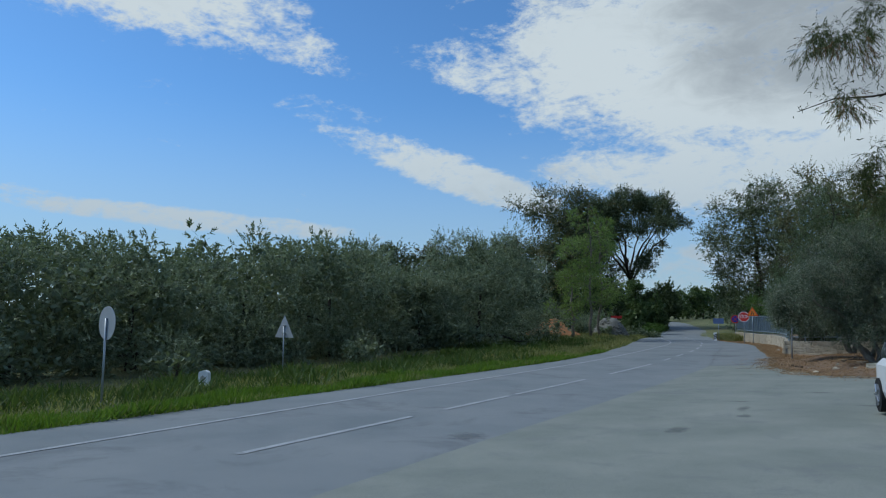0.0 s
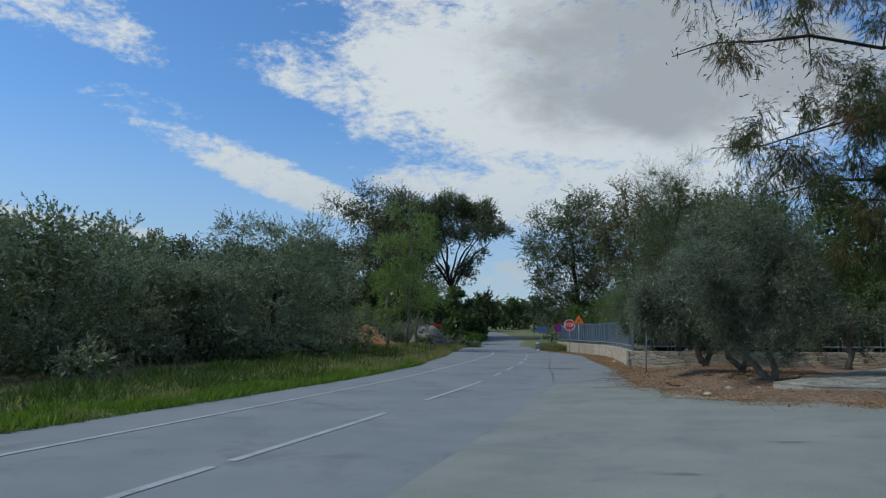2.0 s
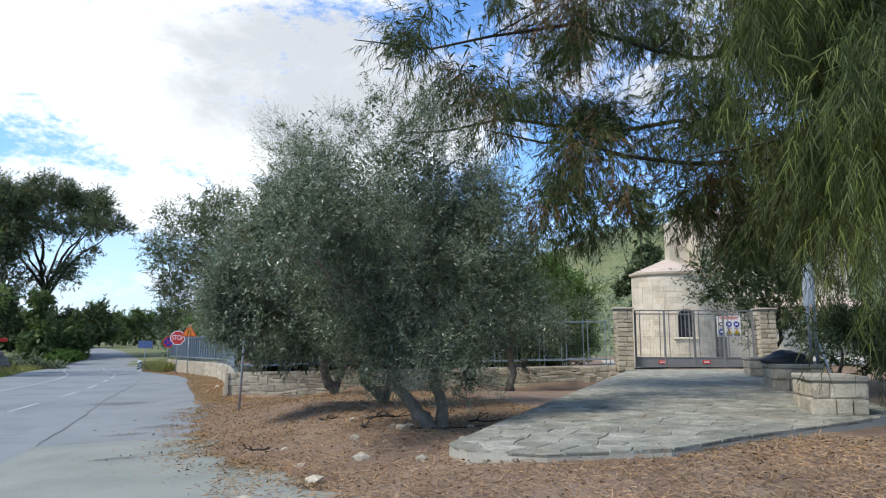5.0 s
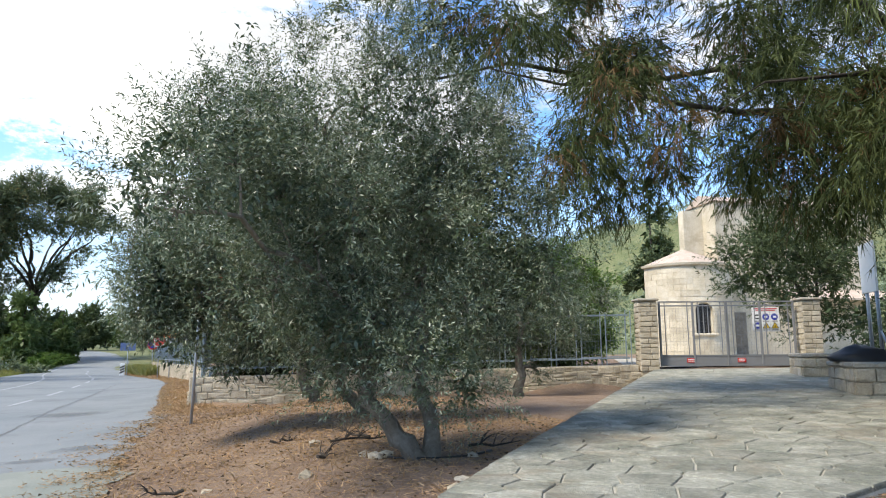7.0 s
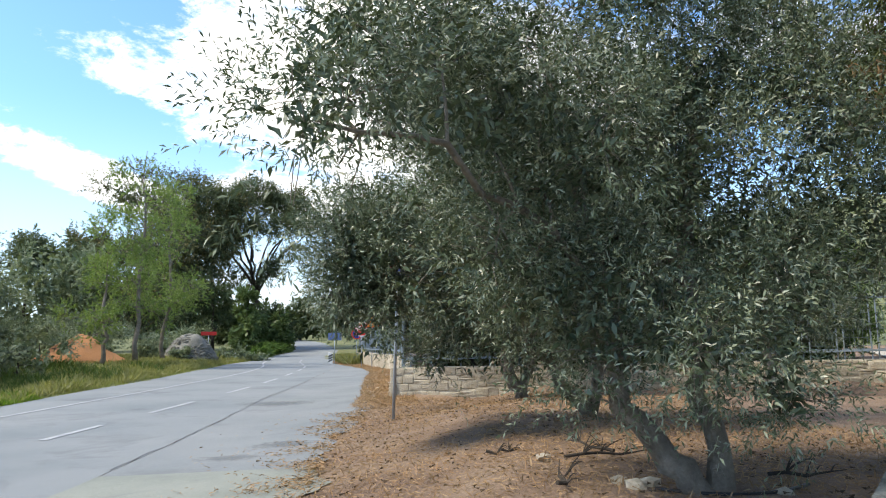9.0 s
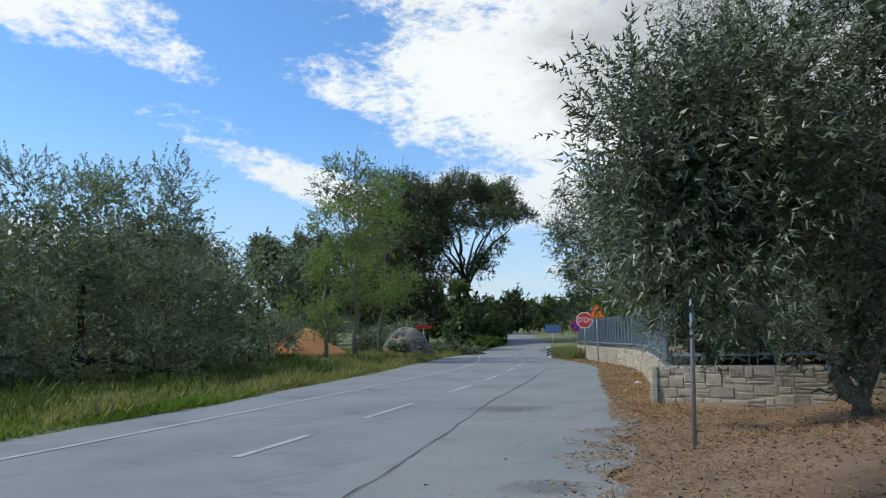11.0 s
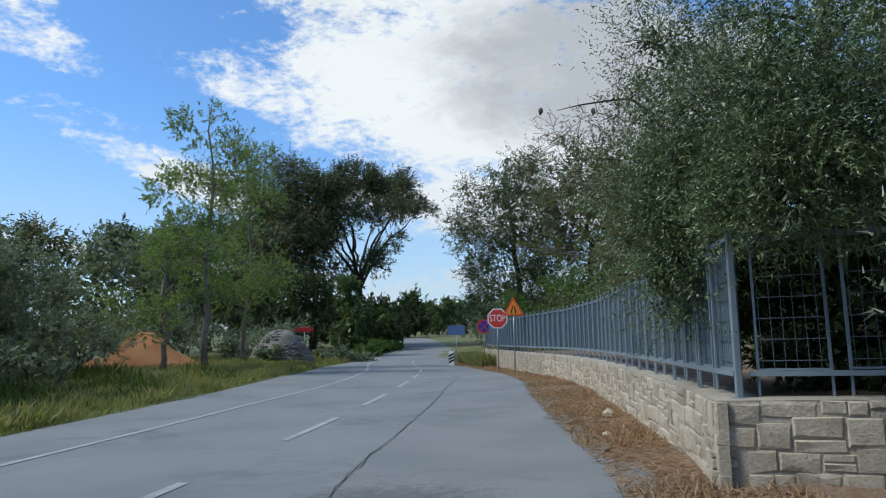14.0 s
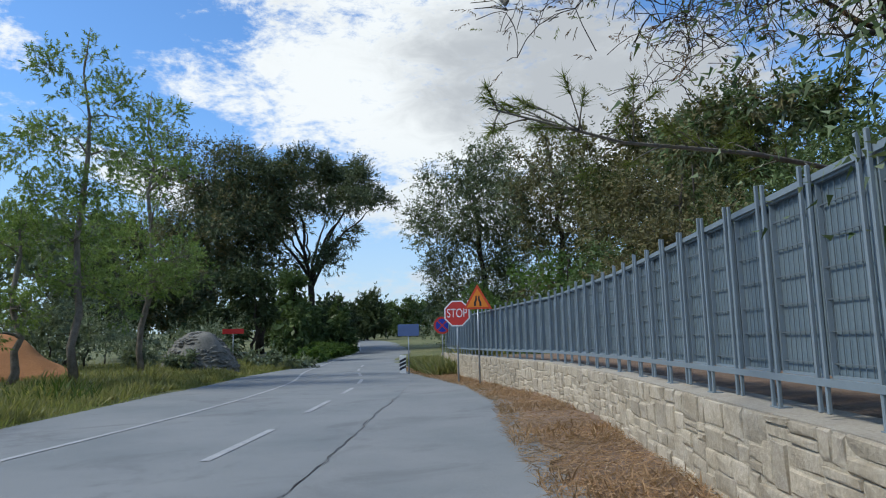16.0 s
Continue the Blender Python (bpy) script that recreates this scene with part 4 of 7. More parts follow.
def big_tree(x, y, h, r, seed, mats, label, trunks=None, clumps=620, per=28, leaf=(0.46, 0.2), base=0.42, name="gum_tree", group="tall trees down the road", core=1.3, full=False):
    rng = random.Random(seed)
    bl = []
    for i in range(13):
        a = rng.uniform(0, 6.28)
        rr = r * rng.uniform(0.2, 0.85)
        zz = rng.uniform(base, 0.9)
        bl.append((math.cos(a) * rr * (1.15 - zz * 0.4), math.sin(a) * rr, h * zz, r * rng.uniform(0.3, 0.48), r * rng.uniform(0.3, 0.48), h * rng.uniform(0.07, 0.12)))
    if full:
        bl += [(0, 0, h * z, r * w, r * w, h * 0.13) for z, w in ((0.14, 0.6), (0.28, 0.75), (0.42, 0.85), (0.56, 0.85), (0.7, 0.75), (0.82, 0.55))]
    tr = trunks or [[(0, 0, 0, h * 0.02), (0.3, 0, h * 0.25, h * 0.016), (rng.uniform(-1, 1), 0, h * 0.55, h * 0.01), (rng.uniform(-2, 2), 0, h * 0.85, h * 0.004)]]
    tree(name, label, (x, y, ground_z(x, y) - 0.2), tr, bl, mats, M["bark_dark"], clumps, per, r * 0.14, leaf, seed, "tree", group, twig=0.05, shell=0.45, droop=0.3, tuft=7, core=core * 1.6, core_leaf=1.4, lobes=max(12, clumps // 11), lobe_r=r * 0.19)


def fork_tree(x, y, h, seed):
    """Airy tree with a flat wide crown on forked bare limbs."""
    rng = random.Random(seed)
    limbs = [[(0, 0, 0, 0.5), (0.1, 0, 5, 0.42), (0.0, 0, 9, 0.36)]]
    bl = []
    for k in range(9):
        a = 2 * math.pi * k / 9 + rng.uniform(-0.3, 0.3)
        rr = rng.uniform(6.0, 9.6)
        zz = h * rng.uniform(0.7, 0.86) - 0.25 * rr * 0.5
        ex, ey = math.cos(a) * rr, math.sin(a) * rr
        limbs.append([(0, 0, 8.0 + k * 0.25, 0.22), (ex * 0.3, ey * 0.3, 8.5 + (zz - 8) * 0.45, 0.17), (ex * 0.7, ey * 0.7, 8 + (zz - 8) * 0.8, 0.1), (ex, ey, zz, 0.04)])
        bl.append((ex * 0.95, ey * 0.95, zz + 0.4, rng.uniform(1.7, 2.7), rng.uniform(1.7, 2.7), rng.uniform(1.0, 1.6)))
    for k in range(9):
        a, rr = rng.uniform(0, 6.28), rng.uniform(0, 5.5)
        bl.append((math.cos(a) * rr, math.sin(a) * rr, h * 0.93 - rr * 0.28, rng.uniform(1.8, 2.8), rng.uniform(1.8, 2.8), rng.uniform(0.9, 1.3)))
    for k in range(7):
        a, rr = rng.uniform(0, 6.28), rng.uniform(5, 8.5)
        bl.append((math.cos(a) * rr, math.sin(a) * rr, h * rng.uniform(0.56, 0.7), rng.uniform(1.4, 2.2), rng.uniform(1.4, 2.2), rng.uniform(0.9, 1.3)))
    for k in range(4):
        a = rng.uniform(0, 6.28)
        bl.append((math.cos(a) * 5, math.sin(a) * 4, h * rng.uniform(0.42, 0.58), 1.6, 1.6, 1.1))
    tree("gum_tree", "tall spreading dark tree with bare forked limbs", (x, y, ground_z(x, y) - 0.2), limbs, bl, M["gum_leaf"], M["bark_dark"], 1150, 42, 0.8, (0.36, 0.14), seed, "tree", "tall trees down the road", twig=0.04, shell=0.4, droop=0.3, tuft=7, core=1.4, core_leaf=1.5, lobes=100, lobe_r=1.15)


fork_tree(-27.5, 141, 26.2, 501)
big_tree(-37.0, 132.5, 26.6, 9.4, 502, [M["gum_leaf"], M["gum_leaf"], M["rust_leaf"]], "tall dark tree with rust-tinged crown", base=0.36, core=2.5, clumps=1000, leaf=(0.4, 0.17))
big_tree(-33.0, 138, 25.5, 7.4, 503, [M["gum_leaf"], M["gum_leaf"], M["rust_leaf"]], "tall dark tree with rust-tinged crown", base=0.4, clumps=850, core=2, leaf=(0.4, 0.17))
big_tree(-46, 134, 17.5, 7.5, 509, [M["gum_leaf"], M["rust_leaf"]], "dark rust-tinged tree behind the olive grove", base=0.2, core=2)
big_tree(-34, 126, 12.5, 6.5, 504, [M["gum_leaf"], M["gum_leaf"], M["rust_leaf"]], "dark leafy tree under taller trees", base=0.15, core=2)
big_tree(-44, 118, 13.5, 7, 505, M["gum_leaf"], "dark leafy tree under taller trees", base=0.12, core=2)
big_tree(-53, 108, 14, 7.5, 506, [M["gum_leaf"], M["rust_leaf"]], "dark leafy tree behind the olive grove", base=0.12, core=2)
big_tree(-58, 96, 13.5, 8, 507, M["gum_leaf"], "dark leafy tree behind the olive grove", base=0.12, core=2)
big_tree(-27, 122, 9, 5, 508, M["wood_leaf"], "dark leafy tree under taller trees", base=0.12, clumps=260, core=2)
big_tree(-5.6, 140, 26.5, 8.6, 510, [M["gum_pale"], M["gum_pale"], M["gum_leaf"]], "tall grey-green gum tree beside the road", base=0.1, clumps=1300, leaf=(0.36, 0.15), core=4, full=True)
big_tree(4, 134, 27, 8.4, 511, [M["rust_leaf"], M["gum_pale"]], "tall brownish gum tree beside the road", base=0.1, clumps=1000, leaf=(0.38, 0.16), core=4, full=True)
big_tree(10, 120, 23, 7.5, 512, [M["rust_leaf"], M["pine_leaf"]], "tall brownish tree behind the fence", base=0.1, clumps=700, core=4, full=True)
big_tree(13.4, 102, 16, 6.6, 513, [M["rust_leaf"], M["gum_pale"], M["shrub_leaf"]], "tall brown-green tree behind the fence", base=0.16)
big_tree(20, 92, 15, 6.0, 514, [M["shrub_leaf"], M["pine_leaf"]], "tall green tree in the garden", base=0.16)


def cypress(x, y, h, r, seed, mat="wood_leaf", label="narrow dark green cypress", clumps=200, per=40, leaf=(0.36, 0.15)):
    bl = [(0, 0, h * 0.3, r, r, h * 0.3), (0, 0, h * 0.55, r * 0.8, r * 0.8, h * 0.28), (0, 0, h * 0.8, r * 0.45, r * 0.45, h * 0.2)]
    tree("cypress_tree", label, (x, y, ground_z(x, y) - 0.1), [[(0, 0, 0, 0.18), (0, 0, h * 0.5, 0.12), (0, 0, h * 0.95, 0.03)]], bl, M[mat], M["bark_dark"], clumps, per, r * 0.28, leaf, seed, "tree", "", twig=0.02, shell=0.5, along=0.4, core=3, simple=True)


cypress(-19.2, 113.5, 9.0, 1.5, 520, "shrub_leaf")
cypress(-22.8, 126, 7.6, 1.7, 521, "shrub_leaf", label="broad dark green roadside tree")
cypress(-20.0, 129, 7, 1.5, 522, "shrub_leaf", label="broad dark green roadside tree")
cypress(-24, 140, 8, 2.4, 523, label="broad dark green roadside tree")
for i, (x, y, h, r) in enumerate(((-36, 172, 9.0, 4.0), (-42, 168, 10.5, 4.2), (-30, 178, 8.0, 4.0), (-37, 158, 7.0, 2.8))):
    cypress(x, y, h, r, 530 + i, label="broad dark green roadside tree", clumps=170, per=30, leaf=(0.6, 0.28))
cypress(36.4, 88, 14.6, 1.35, 524)
for i in range(34):
    rng = random.Random(700 + i)
    y = (197 if i < 22 else 228) + rng.uniform(-5, 5)
    x = (-72 + i * 3.7 if i < 22 else -70 + (i - 22) * 4.6) + rng.uniform(-1, 1)
    if abs(x - float(road_x(y))) < 5:
        continue
    big_tree(x, y, rng.uniform(7, 9.5), rng.uniform(4.0, 5.5), 700 + i, M["shrub_leaf"], "rounded green tree closing the view down the road", base=0.2, clumps=110, per=21, leaf=(0.55, 0.3), name="roadside_tree", group="trees closing the view", core=2, full=True)


# garden behind the fence
def garden_tree(x, y, h, r, seed, mat, label, leaf=(0.09, 0.03), clumps=420, per=95, blobs=None, name="garden_tree", core=6, core_leaf=1.8, lobes=None, lobe_r=None):
    rng = random.Random(seed)
    bl = blobs or [(0, 0, h * 0.45, r, r, h * 0.34), (0, 0, h * 0.2, r * 0.95, r * 0.95, h * 0.2)] + [(rng.uniform(-0.7, 0.7) * r, rng.uniform(-0.7, 0.7) * r, h * rng.uniform(0.5, 0.85), r * 0.5, r * 0.5, h * 0.16) for _ in range(6)]
    tree(name, label, (x, y, ground_z(x, y) - 0.05), [[(0, 0, 0, 0.12), (0.15, 0, 1.0, 0.1), (-0.1, 0.1, h * 0.45, 0.07), (0.1, 0, h * 0.85, 0.03)], [(0.1, 0.1, 0, 0.1), (0.5, 0.2, 1.2, 0.08), (0.8, 0.3, h * 0.5, 0.04)]], bl, M[mat], M["bark_dark"], clumps, int(per * 0.8), r * 0.17, leaf, seed, "tree", "garden trees behind the fence", twig=0.012, shell=0.45, splay=0.95, core=core, core_leaf=core_leaf, lobes=lobes, lobe_r=lobe_r)


garden_tree(6.4, 59.6, 10.4, 2.9, 601, "corner_leaf", "dense bushy green tree overhanging the fence corner", (0.05, 0.018), 2200, 80, core=17, core_leaf=1.35, lobes=225, lobe_r=0.46,
            blobs=[(-2.55, -1.0, 2.2, 0.5, 1.1, 1.1)] * 26 + [(-2.45, -0.9, 1.4, 0.45, 1.0, 0.5)] * 26 + [(-2.25, -1.1, 3.6, 0.65, 1.3, 1.3)] * 7 + [*[(-1.6, -0.8, 5.0, 0.8, 1.4, 1.2), (-1.2, -1.2, 6.2, 0.9, 1.2, 1.1), (-1.0, -0.5, 7.2, 0.8, 1.3, 1.2), (0.2, -1.6, 5.0, 1.4, 1.0, 1.2), (0.2, -1.3, 6.6, 1.4, 1.0, 1.2), (-0.5, -0.6, 8.6, 1.0, 1.0, 1.0)] * 3, (-1.0, -2.5, 3.2, 1.6, 0.8, 1.2), (-1.2, -2.2, 2.0, 1.5, 0.8, 1.0), (-0.6, -3.0, 2.4, 1.8, 0.55, 1.1), (-0.6, -3.0, 2.3, 1.8, 0.55, 1.1), (2.0, -3.2, 2.3, 1.8, 0.55, 1.1), *[(-2.0, -2.6, 2.4, 0.7, 0.65, 0.85)] * 7, *[(-0.8, -2.9, 2.4, 1.2, 0.5, 0.85)] * 6, *[(-1.7, -3.0, 3.0, 0.8, 0.6, 0.7)] * 5, *[(-0.2, -3.2, 3.0, 1.0, 0.5, 0.7)] * 4, *[(1.4, -3.3, 3.1, 1.0, 0.5, 0.7)] * 3, *[(-1.9, -3.2, 2.75, 0.4, 0.35, 0.5)] * 6, *[(-1.6, -2.2, 2.7, 0.5, 0.7, 0.45)] * 4, *[(1.2, -3.1, 2.4, 1.2, 0.5, 0.85)] * 4, (0.4, -2.2, 1.8, 2.2, 1.1, 1.2), (2.8, -2.0, 1.9, 2.2, 1.2, 1.3), (0.8, -0.6, 3.6, 2.2, 2.0, 1.8), (-0.9, 0, 4.6, 1.6, 1.6, 1.5), (0.4, 0, 5.8, 2.1, 1.8, 1.6), (2.6, -0.6, 3.2, 2.0, 1.8, 1.7), (0.2, 0, 7.6, 1.8, 1.6, 1.5), (2.6, 0, 5.6, 1.9, 1.8, 1.6), (0.6, 0.2, 9.0, 1.5, 1.4, 1.3)])
garden_tree(10.0, 66.5, 11.5, 3.4, 611, "shrub_leaf", "tall leafy yellow-green tree in the garden", (0.12, 0.05), 420, 75)
garden_tree(5.8, 58.7, 2.2, 1.3, 615, "wood_leaf", "dark low shrub behind the fence corner", (0.09, 0.035), 220, 60, core=22, core_leaf=2.2)
garden_tree(6.0, 57.5, 3.6, 1.6, 619, "corner_leaf", "leafy green shrub hanging over the fence corner", (0.048, 0.017), 660, 92, core=12, core_leaf=1.35, lobes=70, lobe_r=0.33,
            blobs=[*[(-1.5, -0.7, 2.0, 0.35, 0.6, 0.4)] * 9, *[(-1.1, -1.25, 1.95, 0.5, 0.3, 0.4)] * 9, *[(0.1, -1.4, 2.0, 0.9, 0.3, 0.35)] * 6, *[(1.5, -1.6, 2.0, 0.9, 0.3, 0.35)] * 4, *[(-0.95, -1.0, 2.6, 0.55, 0.5, 0.5)] * 2, *[(0.2, -1.3, 2.7, 0.9, 0.4, 0.7)] * 2, *[(1.4, -1.5, 2.7, 0.9, 0.4, 0.7)] * 2, (2.6, -1.65, 2.7, 0.9, 0.4, 0.8), *[(-1.0, -1.0, 2.5, 0.4, 0.45, 0.4)] * 2, (0.9, -1.1, 2.2, 1.0, 0.4, 0.4), (-1.2, 0.3, 2.9, 0.5, 0.7, 0.6)])
garden_tree(7.4, 58.3, 2.3, 1.4, 616, "wood_leaf", "dark low shrub behind the wire fence", (0.09, 0.035), 220, 60, core=22, core_leaf=2.2)
garden_tree(9.6, 58.3, 2.6, 1.6, 612, "wood_leaf", "dark low shrub behind the wire fence", (0.1, 0.04), 200, 50, core=20, core_leaf=2.2)
garden_tree(11.0, 57.3, 2.3, 1.3, 617, "shrub_leaf", "dense low shrub behind the wire fence", (0.09, 0.035), 220, 60, core=22, core_leaf=2.2)
garden_tree(14.9, 57.0, 2.9, 1.6, 618, "shrub_leaf", "dense low shrub behind the wire fence", (0.09, 0.035), 220, 60, core=22, core_leaf=2.2)
garden_tree(12.7, 57.3, 2.6, 1.6, 613, "wood_leaf", "dark low shrub behind the wire fence", (0.1, 0.04), 200, 50, core=20, core_leaf=2.2)
garden_tree(11.0, 60.0, 6.4, 3.2, 602, "olive_leaf", "dense bushy grey-green tree behind the wire fence", (0.11, 0.045), 420, 60, core=16)
garden_tree(16.8, 60.4, 5.0, 1.8, 603, "bright_leaf", "rounded bright green shrub behind the wall", (0.1, 0.045), 520, 80, core=16)
garden_tree(14.2, 58.6, 5.0, 2.7, 614, "shrub_leaf", "dense mid-green shrub behind the wall", (0.1, 0.04), 560, 80, core=18, core_leaf=2.2)
garden_tree(6.2, 78, 6.3, 2.7, 604, "rust_leaf", "tall brownish-green tree behind the fence", (0.12, 0.05), 460, 60)
garden_tree(4.6, 84, 5.2, 2.6, 605, "shrub_leaf", "bushy mid-green tree behind the fence", (0.14, 0.045), 230, 55)
garden_tree(3.2, 91, 5.6, 2.8, 606, "bright_leaf", "bushy light green tree beyond the fence", (0.15, 0.05), 220, 50)
garden_tree(8.0, 71, 4.5, 2.6, 607, "shrub_leaf", "leafy mid-green tree behind the fence", (0.11, 0.045), 340, 60)
garden_tree(9.5, 92, 11, 4.0, 608, "pine_leaf", "tall yellow-green tree behind the fence", (0.2, 0.06), 260, 50)
garden_tree(16, 78, 11, 4.5, 609, "shrub_leaf", "tall leafy green tree in the garden", (0.18, 0.07), 320, 50)
garden_tree(-0.4, 101, 4.8, 2.6, 620, "bright_leaf", "bushy light green tree beyond the fence", (0.16, 0.06), 240, 50)
bush(-1.6, 95.5, 2.2, 1.7, 330, "grass_pale", "dry yellowish bush beside the fence end", (0.14, 0.03))


def pine(at, seed, trunks, blobs, clumps, per, label, mats, hang=0.7, spread=0.5, needle=(0.2, 0.009), name="pine_tree", shell=0.25, core=0.0, lobes=None, lobe_r=None):
    return tree(name, label, at, trunks, blobs, mats, M["bark_dark"], clumps, per, spread, needle, seed, "tree", "pines", twig=0.016, shell=shell, hang=hang, droop=0.35, along=0.3, tuft=14, splay=0.5, core=core, core_leaf=1.6, lobes=lobes, lobe_r=lobe_r, inner_r=0.85)


PINE = (21.5, 47.2)
pine((*PINE, 0.0), 801,
     [[(0, 0, 0, 0.3), (0.1, 0.1, 3, 0.26), (-0.3, 0, 7, 0.2), (-0.4, 0, 11, 0.13), (-0.2, 0, 15.5, 0.04)], [(-0.2, 0, 4.4, 0.14), (-4.5, -0.8, 5.6, 0.07), (-9.0, -1.4, 5.6, 0.045), (-12.0, -1.2, 6.0, 0.012)], [(-0.3, 0, 6.2, 0.13), (-5, -0.5, 8.6, 0.07), (-10, -0.8, 8.4, 0.045), (-14.6, -0.6, 7.9, 0.01)], [(-0.3, 0, 7.5, 0.12), (-5.5, -0.5, 11, 0.09), (-11.5, -1.4, 11.2, 0.05), (-15.8, -1.6, 10.8, 0.015)], [(-0.3, 0, 5.5, 0.1), (-5, 1, 7.2, 0.07), (-10, 0.6, 6.8, 0.045), (-13.6, 0.4, 6.3, 0.012)], [(-0.3, 0, 5.2, 0.1), (-5, -2.5, 5.8, 0.06), (-9.6, -4.4, 4.7, 0.015)]],
     [(-15.0, -1.6, 10.9, 1.3, 1.5, 1.1), (-13.0, -1.2, 10.6, 2.0, 2.0, 2.0), (-14.0, -0.6, 7.9, 0.9, 1.2, 0.5), (-13.4, 0.2, 6.4, 0.8, 1.0, 0.5), (-11.4, -1.0, 8.2, 2.2, 2.2, 1.9), (-11.0, -1.4, 5.4, 1.4, 1.6, 1.3), (-9.2, -1.4, 5.6, 1.9, 2.0, 1.5), (-8.6, -1.0, 10.0, 3.4, 3.0, 3.0), (-6.2, -1.2, 7.0, 2.8, 2.8, 2.3), (-5.0, -1.5, 5.4, 2.2, 2.2, 1.3), (-4, -0.6, 11.4, 4, 3.5, 3.4), (-2.2, -1.2, 7.2, 3, 3, 2.6), (1, 0, 10, 4, 3.5, 3.5), (-7.6, -1.8, 4.5, 1.8, 1.6, 1.0), (-10.2, -2.0, 4.4, 1.0, 1.0, 0.9), (-9.9, -4.4, 4.1, 1.1, 1.0, 0.8), (-8.6, -4.2, 4.7, 1.3, 1.1, 1.0), (-10.9, -2.2, 4.0, 0.6, 0.6, 0.8), (-7.4, -3.6, 4.6, 1.3, 1.2, 1.0), (-9.2, -1.4, 5.6, 1.9, 2.0, 1.5), (-11.0, -1.4, 5.4, 1.4, 1.6, 1.3), (-7.6, -1.8, 4.5, 1.8, 1.6, 1.0), (-5.0, -1.5, 5.4, 2.2, 2.2, 1.3), (-11.4, -1.0, 8.2, 2.2, 2.2, 1.9), (-6.2, -1.2, 7.0, 2.8, 2.8, 2.3), (-14.2, -1.4, 13.0, 1.6, 1.8, 1.5), (-11.5, -1.0, 13.4, 2.4, 2.2, 1.9), (-8, -0.5, 14.2, 3, 3, 2.2), (-4, 0, 15.2, 3.4, 3, 2.2)], 1150, 240,
     "tall pine with long overhanging branches and hanging needles", [M["pine_leaf"]] * 6 + [M["pine_brown"]], hang=0.8, spread=0.5, needle=(0.17, 0.02), shell=0.3, core=6, lobes=150, lobe_r=0.62)
PINE_LOW = (18.2, 41.6)
pine((*PINE_LOW, 0.0), 802, [[(0, 0, 0, 0.2), (0.3, 0.1, 2.5, 0.16), (0.2, 0.2, 6, 0.1), (0.2, 0.2, 9.5, 0.03)], [(0.2, 0.1, 3.4, 0.1), (-2.6, -0.8, 5.2, 0.06), (-6.0, -1.4, 4.6, 0.015)], [(0.2, 0.1, 4.8, 0.1), (-3, -0.8, 7.0, 0.06), (-6, -1.2, 6.6, 0.015)]],
     [(-5.9, -1.5, 4.7, 1.2, 1.2, 1.0), (-4.2, -1.4, 5.2, 1.8, 1.5, 1.5), (-5.2, -1.1, 6.9, 1.7, 1.5, 1.2), (-2.2, -0.6, 6.3, 2.4, 2.0, 2.0), (-3.0, -0.6, 8.4, 2.6, 2.0, 1.4), (0.6, 0, 7.5, 2.6, 2.4, 2.4), (-1.6, -0.8, 5.4, 1.8, 1.6, 1.4), (-3.6, -1.0, 7.4, 2.0, 1.6, 1.3)], 560, 270,
     "pine with long drooping yellow-green needles beside the paved way", [M["pine_leaf"]] * 4 + [M["bright_needle"]], hang=1.9, spread=0.6, needle=(0.24, 0.013), core=12, lobes=88, lobe_r=0.7)
garden_tree(24.6, 57.2, 6.6, 3.0, 610, "wood_leaf", "dark evergreen tree beside the gate pillar", (0.14, 0.05), 460, 70,
            blobs=[(0, 0, 3.6, 3.0, 2.4, 1.7), (-1.8, -0.6, 4.0, 1.8, 1.6, 1.2), (1.2, 0, 5.2, 2.2, 2.0, 1.5), (1.5, -0.5, 1.6, 2.0, 1.4, 1.4)])
dead_pine = pine((6.8, 66.0, ground_z(6.8, 66) - 0.1), 803, [[(0, 0, 0, 0.2), (-0.3, -0.4, 2.4, 0.16), (-0.6, -0.8, 4.6, 0.1), (-0.8, -1, 7.4, 0.04)], [(-0.5, -0.7, 3.9, 0.03), (-2.4, -1.6, 4.4, 0.02), (-4.4, -2.2, 4.2, 0.006)], [(-0.6, -0.8, 4.8, 0.045), (-2.8, -2.4, 5.4, 0.025), (-4.3, -2.9, 5.1, 0.006)], [(-0.6, -0.8, 3.3, 0.045), (-1.8, -2.9, 3.9, 0.028), (-3.0, -4.6, 4.4, 0.006)]],
     [(-2.6, -1.8, 4.6, 2.2, 2.2, 1.3), (-1.2, -0.8, 6.2, 2.2, 2.2, 1.4), (-3.8, -2.4, 4.2, 1.4, 1.6, 0.9), (-2.2, -3.2, 4.0, 1.6, 1.4, 1.1), (-3.6, -2.4, 3.6, 1.4, 1.2, 0.6), *[(-1.9, -3.0, 3.5, 1.2, 1.2, 0.8)] * 2, (-2.6, -2.2, 4.4, 1.4, 1.2, 0.9)], 1900, 14,
     "half-dead pine with bare twigs and cones over the fence", [M["pine_brown"], M["pine_brown"], M["bright_needle"]], hang=0.0, spread=0.22, needle=(0.045, 0.012), lobes=300, lobe_r=0.36)


